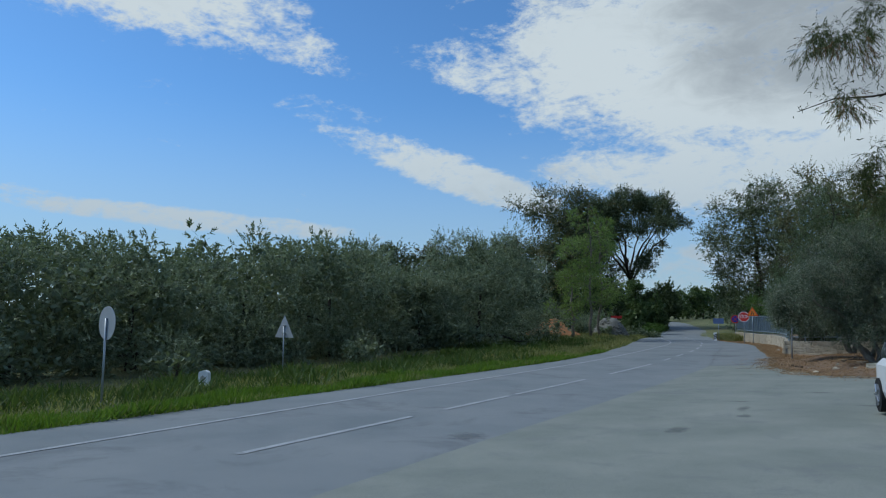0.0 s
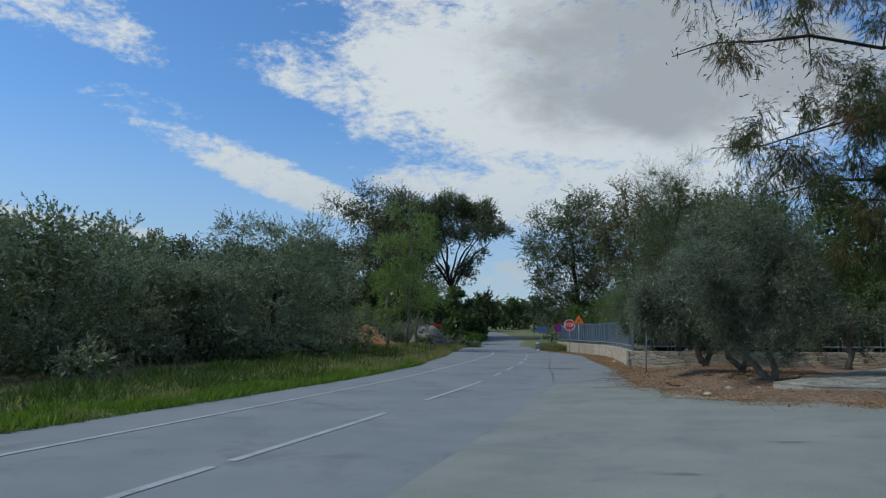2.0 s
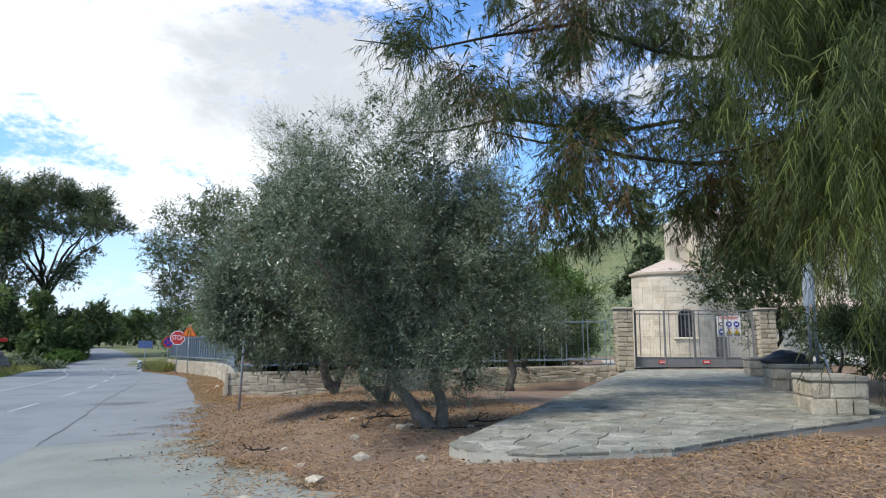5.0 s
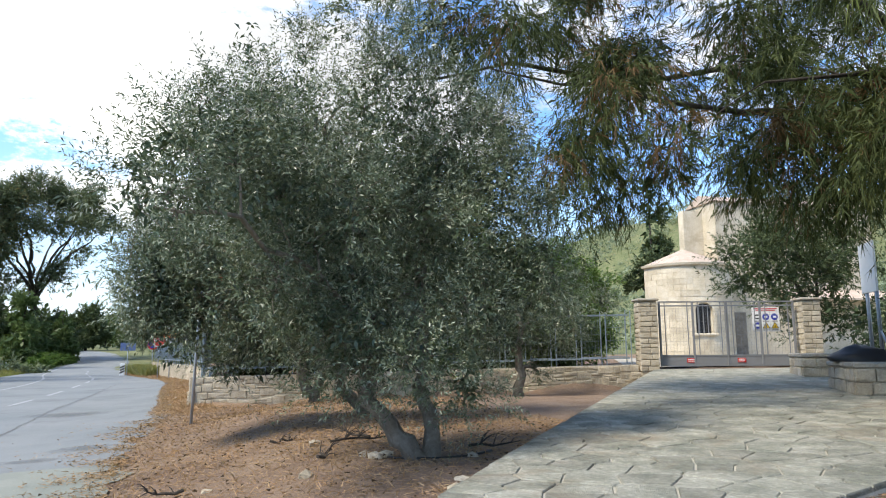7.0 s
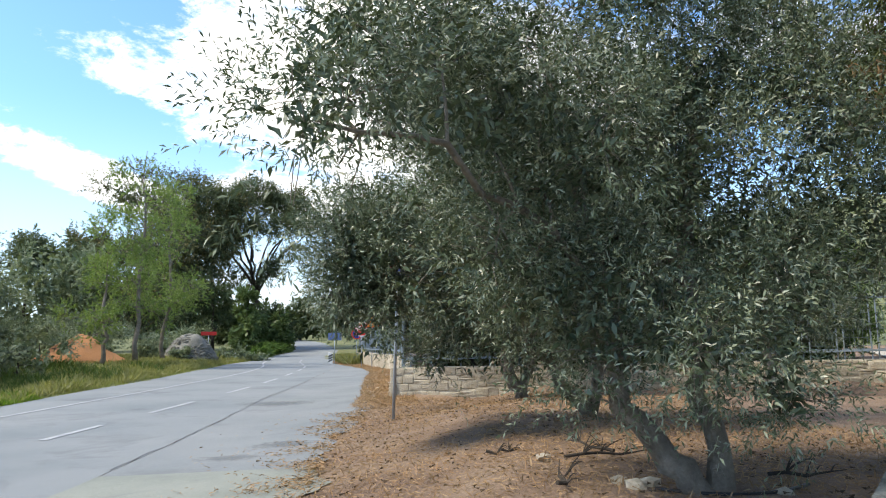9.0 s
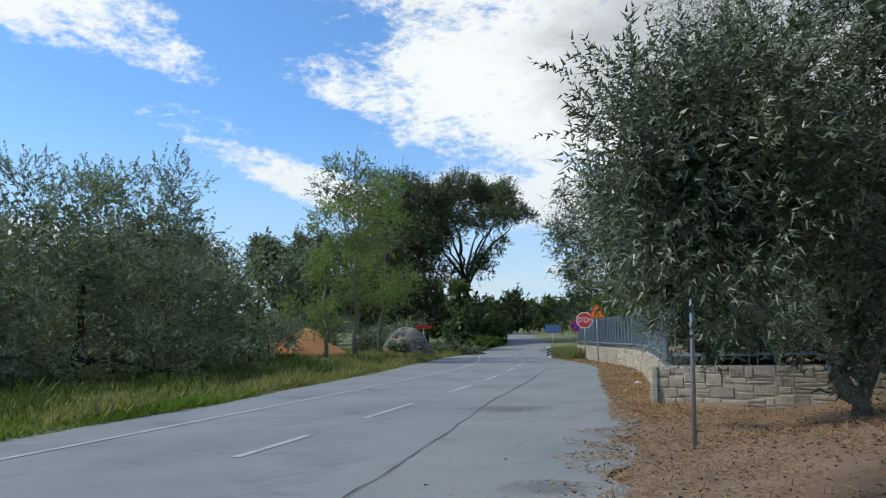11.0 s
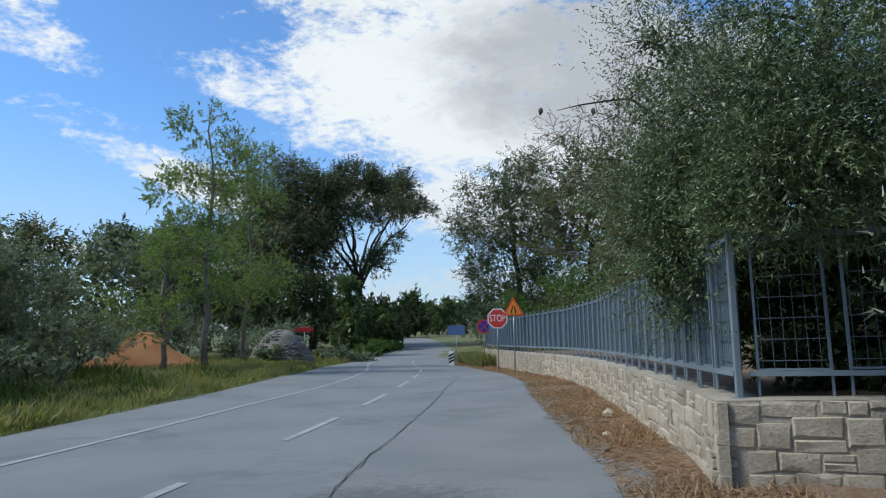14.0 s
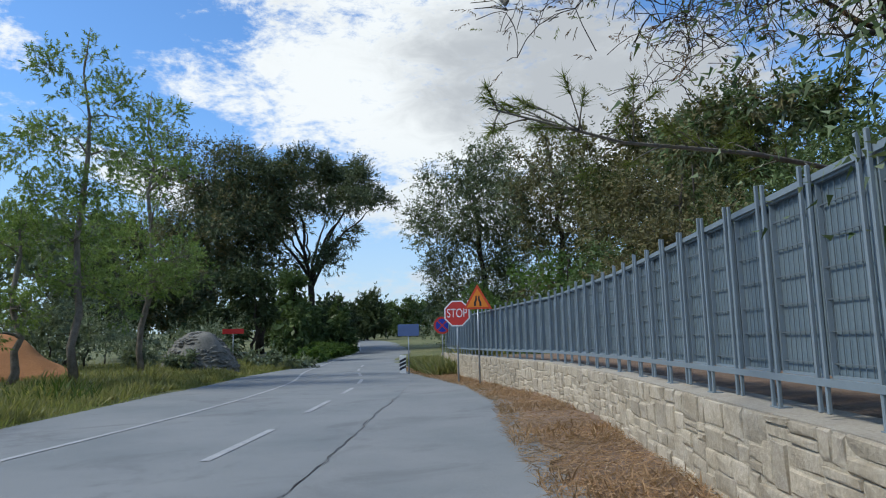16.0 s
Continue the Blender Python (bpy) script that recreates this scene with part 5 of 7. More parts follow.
def needle_bough(parent):
    """A long low bough with bottle-brush tufts of green needles."""
    rng = np.random.default_rng(55)
    wood = Geo()
    main = [Vector(p) for p in ((-0.3, -0.4, 1.9), (-1.6, -1.5, 2.25), (-2.8, -2.5, 2.25), (-4.0, -3.3, 2.2), (-5.0, -4.05, 2.3))]
    fine = [main[i].lerp(main[i + 1], u) for i in range(4) for u in (0, 0.5)] + [main[-1]]
    wood.tube(fine, [0.035 - 0.0036 * i for i in range(9)], 6)
    ends = []
    for i in range(34):
        u = rng.uniform(0.35, 1.0) * 8
        k = min(int(u), 7)
        p = fine[k].lerp(fine[k + 1], u - k)
        d = Vector(unit(np.array((-0.7, -0.55, 0.25)) + rng.normal(size=3) * 0.55)) * rng.uniform(0.2, 0.6)
        q = p + d
        wood.tube(bezier(p, p + d * 0.5 + Vector((0, 0, 0.04)), q, 4), [0.008, 0.006, 0.005, 0.003], 4)
        ends.append((q, d.normalized()))
    part("bough", wood, M["bark_pale"], parent, "bare grey-brown bough", smooth=True)
    pts, dirs = [], []
    for q, d in ends:
        for j in range(70):
            back = rng.uniform(0, 0.16)
            pts.append(np.array(q - d * back))
            dirs.append(unit(np.array(d) * 0.75 + rng.normal(size=3) * 0.55))
    part("needles", quads_mesh("needles", leaves(rng, np.array(pts), np.array(dirs), 0.12, 0.007, simple=True), M["bright_needle"]), None, parent, "long yellow-green needles")


needle_bough(dead_pine)


def cone_part(x, y, z, parent, tilt):
    prof = [(0.0, 0.012), (0.02, 0.03), (0.045, 0.04), (0.075, 0.034), (0.105, 0.02), (0.125, 0.005)]
    g = Geo()
    k = 9
    vs = [(math.cos(2 * math.pi * j / k + i * 0.35) * r * (1.15 if (i + j) % 2 else 0.9), math.sin(2 * math.pi * j / k + i * 0.35) * r * (1.15 if (i + j) % 2 else 0.9), -h) for i, (h, r) in enumerate(prof) for j in range(k)]
    g.add(vs, [(i * k + j, i * k + (j + 1) % k, (i + 1) * k + (j + 1) % k, (i + 1) * k + j) for i in range(len(prof) - 1) for j in range(k)])
    part("pine_cone", g, M["bark"], parent, "hanging brown pine cone", at=pose(x, y, z, tilt, tilt * 0.5, 0) @ Matrix.Scale(1.2, 4))


for i, (x, y, z) in enumerate(((-4.95, -2.22, 4.1), (-4.6, -3.0, 5.15), (-3.9, -2.1, 4.2), (-3.0, -4.55, 4.35), (-3.6, -2.6, 5.2), (-2.4, -3.7, 4.05), (-4.2, -2.8, 4.6), (-3.2, -1.9, 5.0))):
    cone_part(x, y, z, dead_pine, (i * 37) % 40 - 20)
for i, (x, y, h, r) in enumerate(((16.0, 41.6, 1.3, 0.9), (18.6, 45.4, 2.0, 1.4), (20.6, 47.8, 2.4, 1.5), (22.6, 51.6, 2.6, 1.5), (20.2, 42.8, 2.2, 1.6))):
    bush(x, y, h, r, 370 + i, "wood_leaf", "dark green shrub behind the stone blocks", (0.1, 0.04), clumps=110, per=46, group="shrubs behind the stone blocks")
for i in range(11):
    y = 110 + i * 2.1
    bush(float(road_x(y) + left_edge(y)) - 1.1, y, 1.15, 1.25, 350 + i, "bright_leaf", "low yellow-green hedge bush by the road", (0.2, 0.09), clumps=60, per=24, group="roadside hedge")


# ---------------------------------------------------------------- flagged way and stone walls
def clip_poly(poly, nx, ny, d):
    """The part of a polygon where nx*x + ny*y <= d."""
    out = []
    for i, p in enumerate(poly):
        q = poly[(i + 1) % len(poly)]
        a, b = nx * p[0] + ny * p[1] - d, nx * q[0] + ny * q[1] - d
        if a <= 0:
            out.append(p)
        if (a < 0 < b) or (b < 0 < a):
            t = a / (a - b)
            out.append((p[0] + (q[0] - p[0]) * t, p[1] + (q[1] - p[1]) * t))
    return out


SLAB = [(7.6, 41.15), (7.66, 40.6), (8.4, 40.2), (9.8, 40.15), (11.3, 40.8), (14.8, 42.0), (22.0, 54.0), (17.3, 55.05), (9.5, 43.9)]


def slab_z(x, y):
    return 0.6 + 0.025 * ((x - 7.65) * 0.575 + (y - 41) * 0.82)


def inside(poly, x, y):
    c = False
    for i, p in enumerate(poly):
        q = poly[i - 1]
        if (p[1] > y) != (q[1] > y) and x < (q[0] - p[0]) * (y - p[1]) / (q[1] - p[1]) + p[0]:
            c = not c
    return c


def flagged_way():
    g = Geo()
    n = len(SLAB)
    top = [(x, y, slab_z(x, y) - 0.012) for x, y in SLAB]
    low = [(x, y, ground_z(x, y) - 0.4) for x, y in SLAB]
    g.add(top + low, [tuple(range(n))] + [(k, k + n, (k + 1) % n + n, (k + 1) % n) for k in range(n)])
    slab = structure("paved_way", g, M["joint"], "raised way of irregular grey-green flagstones leading to the gate", "pavement")
    rng = random.Random(77)
    seeds = []
    tries = 0
    while len(seeds) < 620 and tries < 60000:
        tries += 1
        x, y = rng.uniform(7, 23), rng.uniform(39.5, 56)
        near = rng.choice((0.3, 0.36, 0.46)) if y < 47 else 0.5
        if inside(SLAB, x, y) and all((x - a) ** 2 + ((y - b) * 1.3) ** 2 > near * near for a, b in seeds):
            seeds.append((x, y))
    seeds.sort(key=lambda p: p[1])
    far = Geo()
    for i, (x, y) in enumerate(seeds):
        poly = list(SLAB)
        for j, (a, b) in enumerate(seeds):
            if i != j and (a - x) ** 2 + (b - y) ** 2 < 4:
                dx, dy = a - x, b - y
                ln = math.hypot(dx, dy)
                dx, dy = dx / ln, dy / ln
                poly = clip_poly(poly, dx, dy, dx * (a + x) / 2 + dy * (b + y) / 2 - 0.009)
                if len(poly) < 3:
                    break
        if len(poly) < 3:
            continue
        k = len(poly)
        tip_x, tip_y, lift = rng.uniform(-0.008, 0.008), rng.uniform(-0.008, 0.008), rng.uniform(-0.004, 0.004)
        ins = [(x + (px - x) * 0.965, y + (py - y) * 0.965) for px, py in poly]
        vs = [(px - x, py - y, -0.04) for px, py in poly] + [(px - x, py - y, lift - 0.006) for px, py in poly] + [(px - x, py - y, 0.006 + lift) for px, py in ins]
        vs = [(a, b, c + a * tip_x + b * tip_y + slab_z(x + a, y + b) - slab_z(x, y)) for a, b, c in vs]
        fs = [(m, (m + 1) % k, (m + 1) % k + k, m + k) for m in range(k)] + [(m + k, (m + 1) % k + k, (m + 1) % k + 2 * k, m + 2 * k) for m in range(k)] + [tuple(range(2 * k, 3 * k))]
        if i < 300:
            part("flagstone", Geo().add(vs, fs), M["flag"], slab, at=pose(x, y, slab_z(x, y)))
        else:
            far.add([(a + x, b + y, c + slab_z(x, y)) for a, b, c in vs], fs)
    tagged(part("flagstones", far, M["flag"], slab), kind="stuff")


STONE = []


def stone_variants():
    """Unit stones, face towards -y, 1 x 0.3 x 1, roughly dressed."""
    rng = random.Random(5)
    for i in range(18):
        j = lambda a: rng.uniform(-a, a)
        back = [(-0.5, 0.3, -0.5), (0.5, 0.3, -0.5), (0.5, 0.3, 0.5), (-0.5, 0.3, 0.5)]
        rim = [(-0.488 + j(0.02), 0.04, -0.478 + j(0.04)), (0.488 + j(0.02), 0.04, -0.478 + j(0.04)), (0.488 + j(0.02), 0.04, 0.478 + j(0.04)), (-0.488 + j(0.02), 0.04, 0.478 + j(0.04))]
        fc = [(-0.45 + j(0.04), j(0.03), -0.38 + j(0.09)), (0.45 + j(0.04), j(0.03), -0.38 + j(0.09)), (0.45 + j(0.04), j(0.03), 0.38 + j(0.09)), (-0.45 + j(0.04), j(0.03), 0.38 + j(0.09))]
        mid = [(j(0.2), -0.012 + j(0.014), j(0.2))]
        fs = [(a, (a + 1) % 4, (a + 1) % 4 + 4, a + 4) for a in range(4)] + [(a + 4, (a + 1) % 4 + 4, (a + 1) % 4 + 8, a + 8) for a in range(4)] + [(a + 8, (a + 1) % 4 + 8, 12) for a in range(4)]
        STONE.append(Geo().add(back + rim + fc + mid, fs))
    return [g.mesh("stone", M["stone"]) for g in STONE]


STONE_MESH = stone_variants()


def face_stones(parent, line, z0, z1, keep, seed, courses=4, lo=0.14, hi=0.52, proud=0.03):
    """Stones laid in courses along a polyline, facing its right-hand side; past keep they are joined."""
    rng = random.Random(seed)
    rest = Geo()
    pts = [Vector((x, y, 0)) for x, y in line]
    cum = [0.0]
    for a, b in zip(pts, pts[1:]):
        cum.append(cum[-1] + (b - a).length)

    def at(s):
        for i in range(len(pts) - 1):
            if s <= cum[i + 1] or i == len(pts) - 2:
                t = (s - cum[i]) / (cum[i + 1] - cum[i])
                return pts[i].lerp(pts[i + 1], t), (pts[i + 1] - pts[i]).normalized()

    total, made = cum[-1], 0
    for c in range(courses):
        s = rng.uniform(-0.2, 0)
        while s < total:
            ln = rng.uniform(lo, hi)
            mid = min(max(s + ln / 2, 0), total)
            p, d = at(mid)
            top, bot = z1(mid), z0(mid)
            ch = (top - bot) / courses
            wave = lambda q: bot + ch * q + ch * (0.22 * math.sin(mid * 1.9 + q * 2.1) + 0.17 * math.sin(mid * 4.3 + q * 3.3)) * (0 < q < courses)
            ll = min(ln, total - s + 0.05, ln + min(0, s)) - 0.009
            if ll > 0.05:
                lo_z, hi_z = wave(c), wave(c + 1)
                cuts = [(lo_z, hi_z)]
                if rng.random() < 0.38 and ll > 0.2:
                    zz = lo_z + (hi_z - lo_z) * rng.uniform(0.35, 0.65)
                    cuts = [(lo_z, zz), (zz, hi_z)]
                ang = math.atan2(d.y, d.x)
                for za, zb in cuts:
                    m = Matrix.Translation((p.x, p.y, (za + zb) / 2)) @ Matrix.Rotation(ang, 4, "Z") @ Matrix.Translation((0, -proud * rng.uniform(0.45, 1.0), 0)) @ Matrix.Rotation(rng.uniform(-0.03, 0.03), 4, "Y") @ Matrix.Diagonal((ll, 0.35, zb - za - rng.uniform(0.003, 0.011), 1))
                    k = rng.randrange(len(STONE_MESH))
                    if keep(p) and made < 300:
                        part("stone", STONE_MESH[k], None, parent, at=m)
                        made += 1
                    else:
                        rest.add([tuple(m @ Vector(v)) for v in STONE[k].v], STONE[k].f)
            s += ln
    if rest.v:
        tagged(part("stonework", rest, M["stone"], parent), kind="stuff")


def wall_core(name, line, z0, z1, w, label):
    """The mortar core and the top of a wall whose face runs along line; the wall lies to the left of the line's way."""
    g, top = Geo(), Geo()
    pts = [Vector((x, y, 0)) for x, y in line]
    cum = 0.0
    rows = []
    for i, p in enumerate(pts):
        d = (pts[min(i + 1, len(pts) - 1)] - pts[max(i - 1, 0)]).normalized()
        if i:
            cum += (p - pts[i - 1]).length
        nrm = Vector((-d.y, d.x, 0))
        rows.append((p - nrm * 0.006, p + nrm * w, z0(cum), z1(cum), p + nrm * 0.008, p + nrm * (w + 0.01)))
    vs, ts = [], []
    for a, b, lo, hi, ta, tb in rows:
        vs += [(a.x, a.y, lo - 0.3), (b.x, b.y, lo - 0.3), (b.x, b.y, hi - 0.03), (a.x, a.y, hi - 0.03)]
        ts += [(ta.x, ta.y, hi - 0.035), (tb.x, tb.y, hi - 0.035), (tb.x, tb.y, hi), (ta.x + (a.x - ta.x) * 0.4, ta.y + (a.y - ta.y) * 0.4, hi)]
    k = len(rows)
    fs = [(4 * i + e, 4 * i + (e + 1) % 4, 4 * i + 4 + (e + 1) % 4, 4 * i + 4 + e) for i in range(k - 1) for e in range(4)] + [(0, 1, 2, 3), (4 * k - 4, 4 * k - 1, 4 * k - 2, 4 * k - 3)]
    wall = structure(name, g.add(vs, fs), M["mortar"], label, "wall")
    part("coping", top.add(ts, fs), M["cap"], wall, "flat pale mortar coping")
    return wall


def offset_line(line, d):
    pts = [Vector((x, y, 0)) for x, y in line]
    out = []
    for i, p in enumerate(pts):
        t = (pts[min(i + 1, len(pts) - 1)] - pts[max(i - 1, 0)]).normalized()
        out.append((p.x - t.y * d, p.y + t.x * d))
    return out


def dense(line, gap):
    out = []
    for a, b in zip(line, line[1:]):
        k = max(1, int(math.hypot(b[0] - a[0], b[1] - a[1]) / gap))
        out += [(a[0] + (b[0] - a[0]) * i / k, a[1] + (b[1] - a[1]) * i / k) for i in range(k)]
    return out + [line[-1]]


WALL_TOP = 0.94                                             # far along the road; it drops a little towards the corner
road_face = dense(offset_line(FENCE, 0.23), 1.0)[::-1]      # runs towards the corner, its face to the road
road_face[-1] = (3.97, 56.76)
cross_face = [(3.97, 56.76), (8.2, 56.36), (12.4, 55.78), (16.85, 55.2)]


def along_z(line, dz):
    cum, zs = [0.0], [ground_z(*line[0])]
    for a, b in zip(line, line[1:]):
        cum.append(cum[-1] + math.hypot(b[0] - a[0], b[1] - a[1]))
        zs.append(ground_z(*b))
    return lambda s: float(np.interp(s, cum, zs)) + dz


flagged_way()
road_out = [(x - 0.5, y) for x, y in road_face]
cross_out = [(x, y - 0.5) for x, y in cross_face]
road_run = sum(math.dist(a, b) for a, b in zip(road_face, road_face[1:]))


def road_top(s):
    return WALL_TOP - 0.015 * float(step(road_run - 9, road_run, s))


def cross_top(s):
    return 0.925 + 0.0195 * s


wall_road = wall_core("wall_road", road_face, along_z(road_out, -0.05), road_top, 0.5, "low wall of pale rough limestone blocks along the road")
wall_cross = wall_core("wall_garden", cross_face, along_z(cross_out, -0.05), cross_top, 0.45, "low wall of pale rough limestone blocks across the dirt")


# ---------------------------------------------------------------- fence
def fence_run(line, name, label, sheet, gap, base, apart=0.042):
    """Flat-bar fence on the wall: posts outside, framed wire panels with or without backing sheets."""
    f = thing(name, label, "fence", (line[0][0], line[0][1], base(0)))
    inv = Vector((line[0][0], line[0][1], base(0)))
    pts = [Vector((x, y, 0)) for x, y in line]
    cum = [0.0]
    for a, b in zip(pts, pts[1:]):
        cum.append(cum[-1] + (b - a).length)

    def at(s):
        for i in range(len(pts) - 1):
            if s <= cum[i + 1] or i == len(pts) - 2:
                return pts[i].lerp(pts[i + 1], (s - cum[i]) / (cum[i + 1] - cum[i]))

    count = int(cum[-1] / gap)
    y0, y1 = (-0.05, -0.022) if sheet else (0.0, 0.03)

    def pair(x, foot, top):
        return Geo().soft_box(x - apart - 0.026, y0, foot, x - apart, y1, top, 0.005).soft_box(x + apart, y0, foot, x + apart + 0.026, y1, top - 0.02, 0.005)

    post = pair(0.0, 0.0, 1.66).box(-apart - 0.035, -0.06, -0.003, apart + 0.035, 0.04, 0.008).mesh("post", M["fence"])
    for i in range(count):
        a, b = at(i * gap), at((i + 1) * gap)
        d = (b - a).normalized()
        ang = math.atan2(d.y, d.x)
        ln = (b - a).length
        za, zb = base(i * gap), base((i + 1) * gap)
        m = Matrix.Translation(Vector((a.x, a.y, za)) - inv) @ Matrix.Rotation(ang, 4, "Z")
        shear = Matrix(((1, 0, 0, 0), (0, 1, 0, 0), ((zb - za) / ln, 0, 1, 0), (0, 0, 0, 1)))
        part("post", post, None, f, at=m)
        m = m @ shear
        for z in (0.2, 1.5):
            part("rail", Geo().box(0, -0.054 if z < 1 else -0.02, z, ln, 0.0 if z < 1 else 0.02, z + (0.048 if z < 1 else 0.045)), M["fence"], f, at=m)
        half = ln / 2
        part("bar", pair(half, 0.03 if sheet else 0.0, 1.63), M["fence"], f, at=m)
        for x0 in (0.0, half):
            mm = m @ Matrix.Translation((x0, 0, 0))
            wires = Geo()
            for x in np.arange(apart + 0.06, half - apart - 0.03, 0.075 if sheet else 0.1):
                wires.box(x - 0.0025, 0.022, 0.26, x + 0.0025, 0.027, 1.5)
            for z in np.arange(0.34, 1.48, 0.2):
                wires.box(apart + 0.02, 0.014, z - 0.004, half - apart - 0.02, 0.022, z + 0.004)
            part("wire_mesh", wires, M["wire"], f, at=mm)
            a0, a1, z0, z1 = apart + 0.01, half - apart - 0.01, 0.25, 1.5
            ring = []
            for y in (0.0, 0.034):
                ring += [(a0, y, z0), (a1, y, z0), (a1, y, z1), (a0, y, z1), (a0 + 0.018, y, z0 + 0.018), (a1 - 0.018, y, z0 + 0.018), (a1 - 0.018, y, z1 - 0.018), (a0 + 0.018, y, z1 - 0.018)]
            fr = [(k, (k + 1) % 4, (k + 1) % 4 + 4, k + 4) for k in range(4)] + [(k + 8, k + 12, (k + 1) % 4 + 12, (k + 1) % 4 + 8) for k in range(4)]
            fr += [(k, k + 8, (k + 1) % 4 + 8, (k + 1) % 4) for k in range(4)] + [(k + 4, (k + 1) % 4 + 4, (k + 1) % 4 + 12, k + 12) for k in range(4)]
            part("panel_frame", Geo().add(ring, fr), M["fence"], f, at=mm)
            if sheet:
                part("backing_sheet", Geo().box(apart - 0.01, 0.04, 0.26, half - apart + 0.01, 0.046, 1.49), M["fence_sheet"], f, "blue-grey backing sheet", at=mm)
    e = at(count * gap)
    last = post
    if sheet:
        last = Geo().soft_box(-0.03, -0.04, 0.0, 0.03, 0.02, 1.68, 0.006).box(-0.075, -0.08, -0.003, 0.075, 0.07, 0.008).mesh("post", M["fence"])
    part("post", last, None, f, at=Matrix.Translation(Vector((e.x, e.y, base(count * gap))) - inv) @ Matrix.Rotation(math.atan2(d.y, d.x), 4, "Z"))
    return f


fence_line = dense(FENCE, 0.7)[::-1]
fence_run(fence_line, "road_fence", "blue-grey steel fence with wire panels and backing sheets on the wall", True, 1.413, road_top)
fence_run([(4.36, 57.12), (8.3, 56.6), (12.5, 56.03), (16.8, 55.47)], "garden_fence", "blue-grey steel fence with open wire panels on the cross wall", False, 1.56, cross_top, 0.065)


# ---------------------------------------------------------------- gate, pillars, seats, notice board
GATE_A, GATE_B = Vector((17.62, 55.2, 1.06)), Vector((21.62, 54.25, 1.06))
GATE_RZ = math.degrees(math.atan2(GATE_B.y - GATE_A.y, GATE_B.x - GATE_A.x))


def pillar(x, y, z, rz, label):
    t = thing("gate_pillar", label, "pillar", (x, y, z), "gate pillars", rz)
    part("core", Geo().box(-0.24, -0.24, -0.2, 0.24, 0.24, 2.12), M["mortar"], t)
    part("cap_stone", Geo().soft_box(-0.33, -0.33, 2.1, 0.33, 0.33, 2.17, 0.02), M["cap"], t)
    rng = random.Random(int(x * 10))
    for side in range(4):
        z0 = 0.0
        while z0 < 2.06:
            h = min(rng.uniform(0.12, 0.2), 2.1 - z0)
            cut = rng.uniform(-0.12, 0.15)
            for a, b in ((-0.28, cut), (cut, 0.28)):
                m = Matrix.Rotation(side * math.pi / 2, 4, "Z") @ Matrix.Translation(((a + b) / 2, -0.28, z0 + h / 2)) @ Matrix.Diagonal((b - a - 0.015, 0.16, h - 0.018, 1))
                part("stone", STONE_MESH[rng.randrange(18)], None, t, at=m)
            z0 += h
    return t


pillar(GATE_A.x - 0.4, GATE_A.y + 0.08, 0.98, GATE_RZ, "square pillar of narrow grey-brown stones beside the gate")
pillar(GATE_B.x + 0.4, GATE_B.y - 0.08, 0.98, GATE_RZ, "square pillar of narrow grey-brown stones beside the gate")


def text_geo(word, size, mat, parent, m, name="lettering"):
    cu = bpy.data.curves.new(name, "FONT")
    cu.body, cu.size, cu.align_x, cu.align_y, cu.extrude = word, size, "CENTER", "CENTER", 0.002
    tmp = bpy.data.objects.new(name, cu)
    scene.collection.objects.link(tmp)
    me = bpy.data.meshes.new_from_object(tmp.evaluated_get(bpy.context.evaluated_depsgraph_get()))
    bpy.data.objects.remove(tmp)
    me.materials.clear()
    me.materials.append(mat)
    ob = new(name, me)
    ob.parent = parent
    ob.matrix_basis = m
    return ob


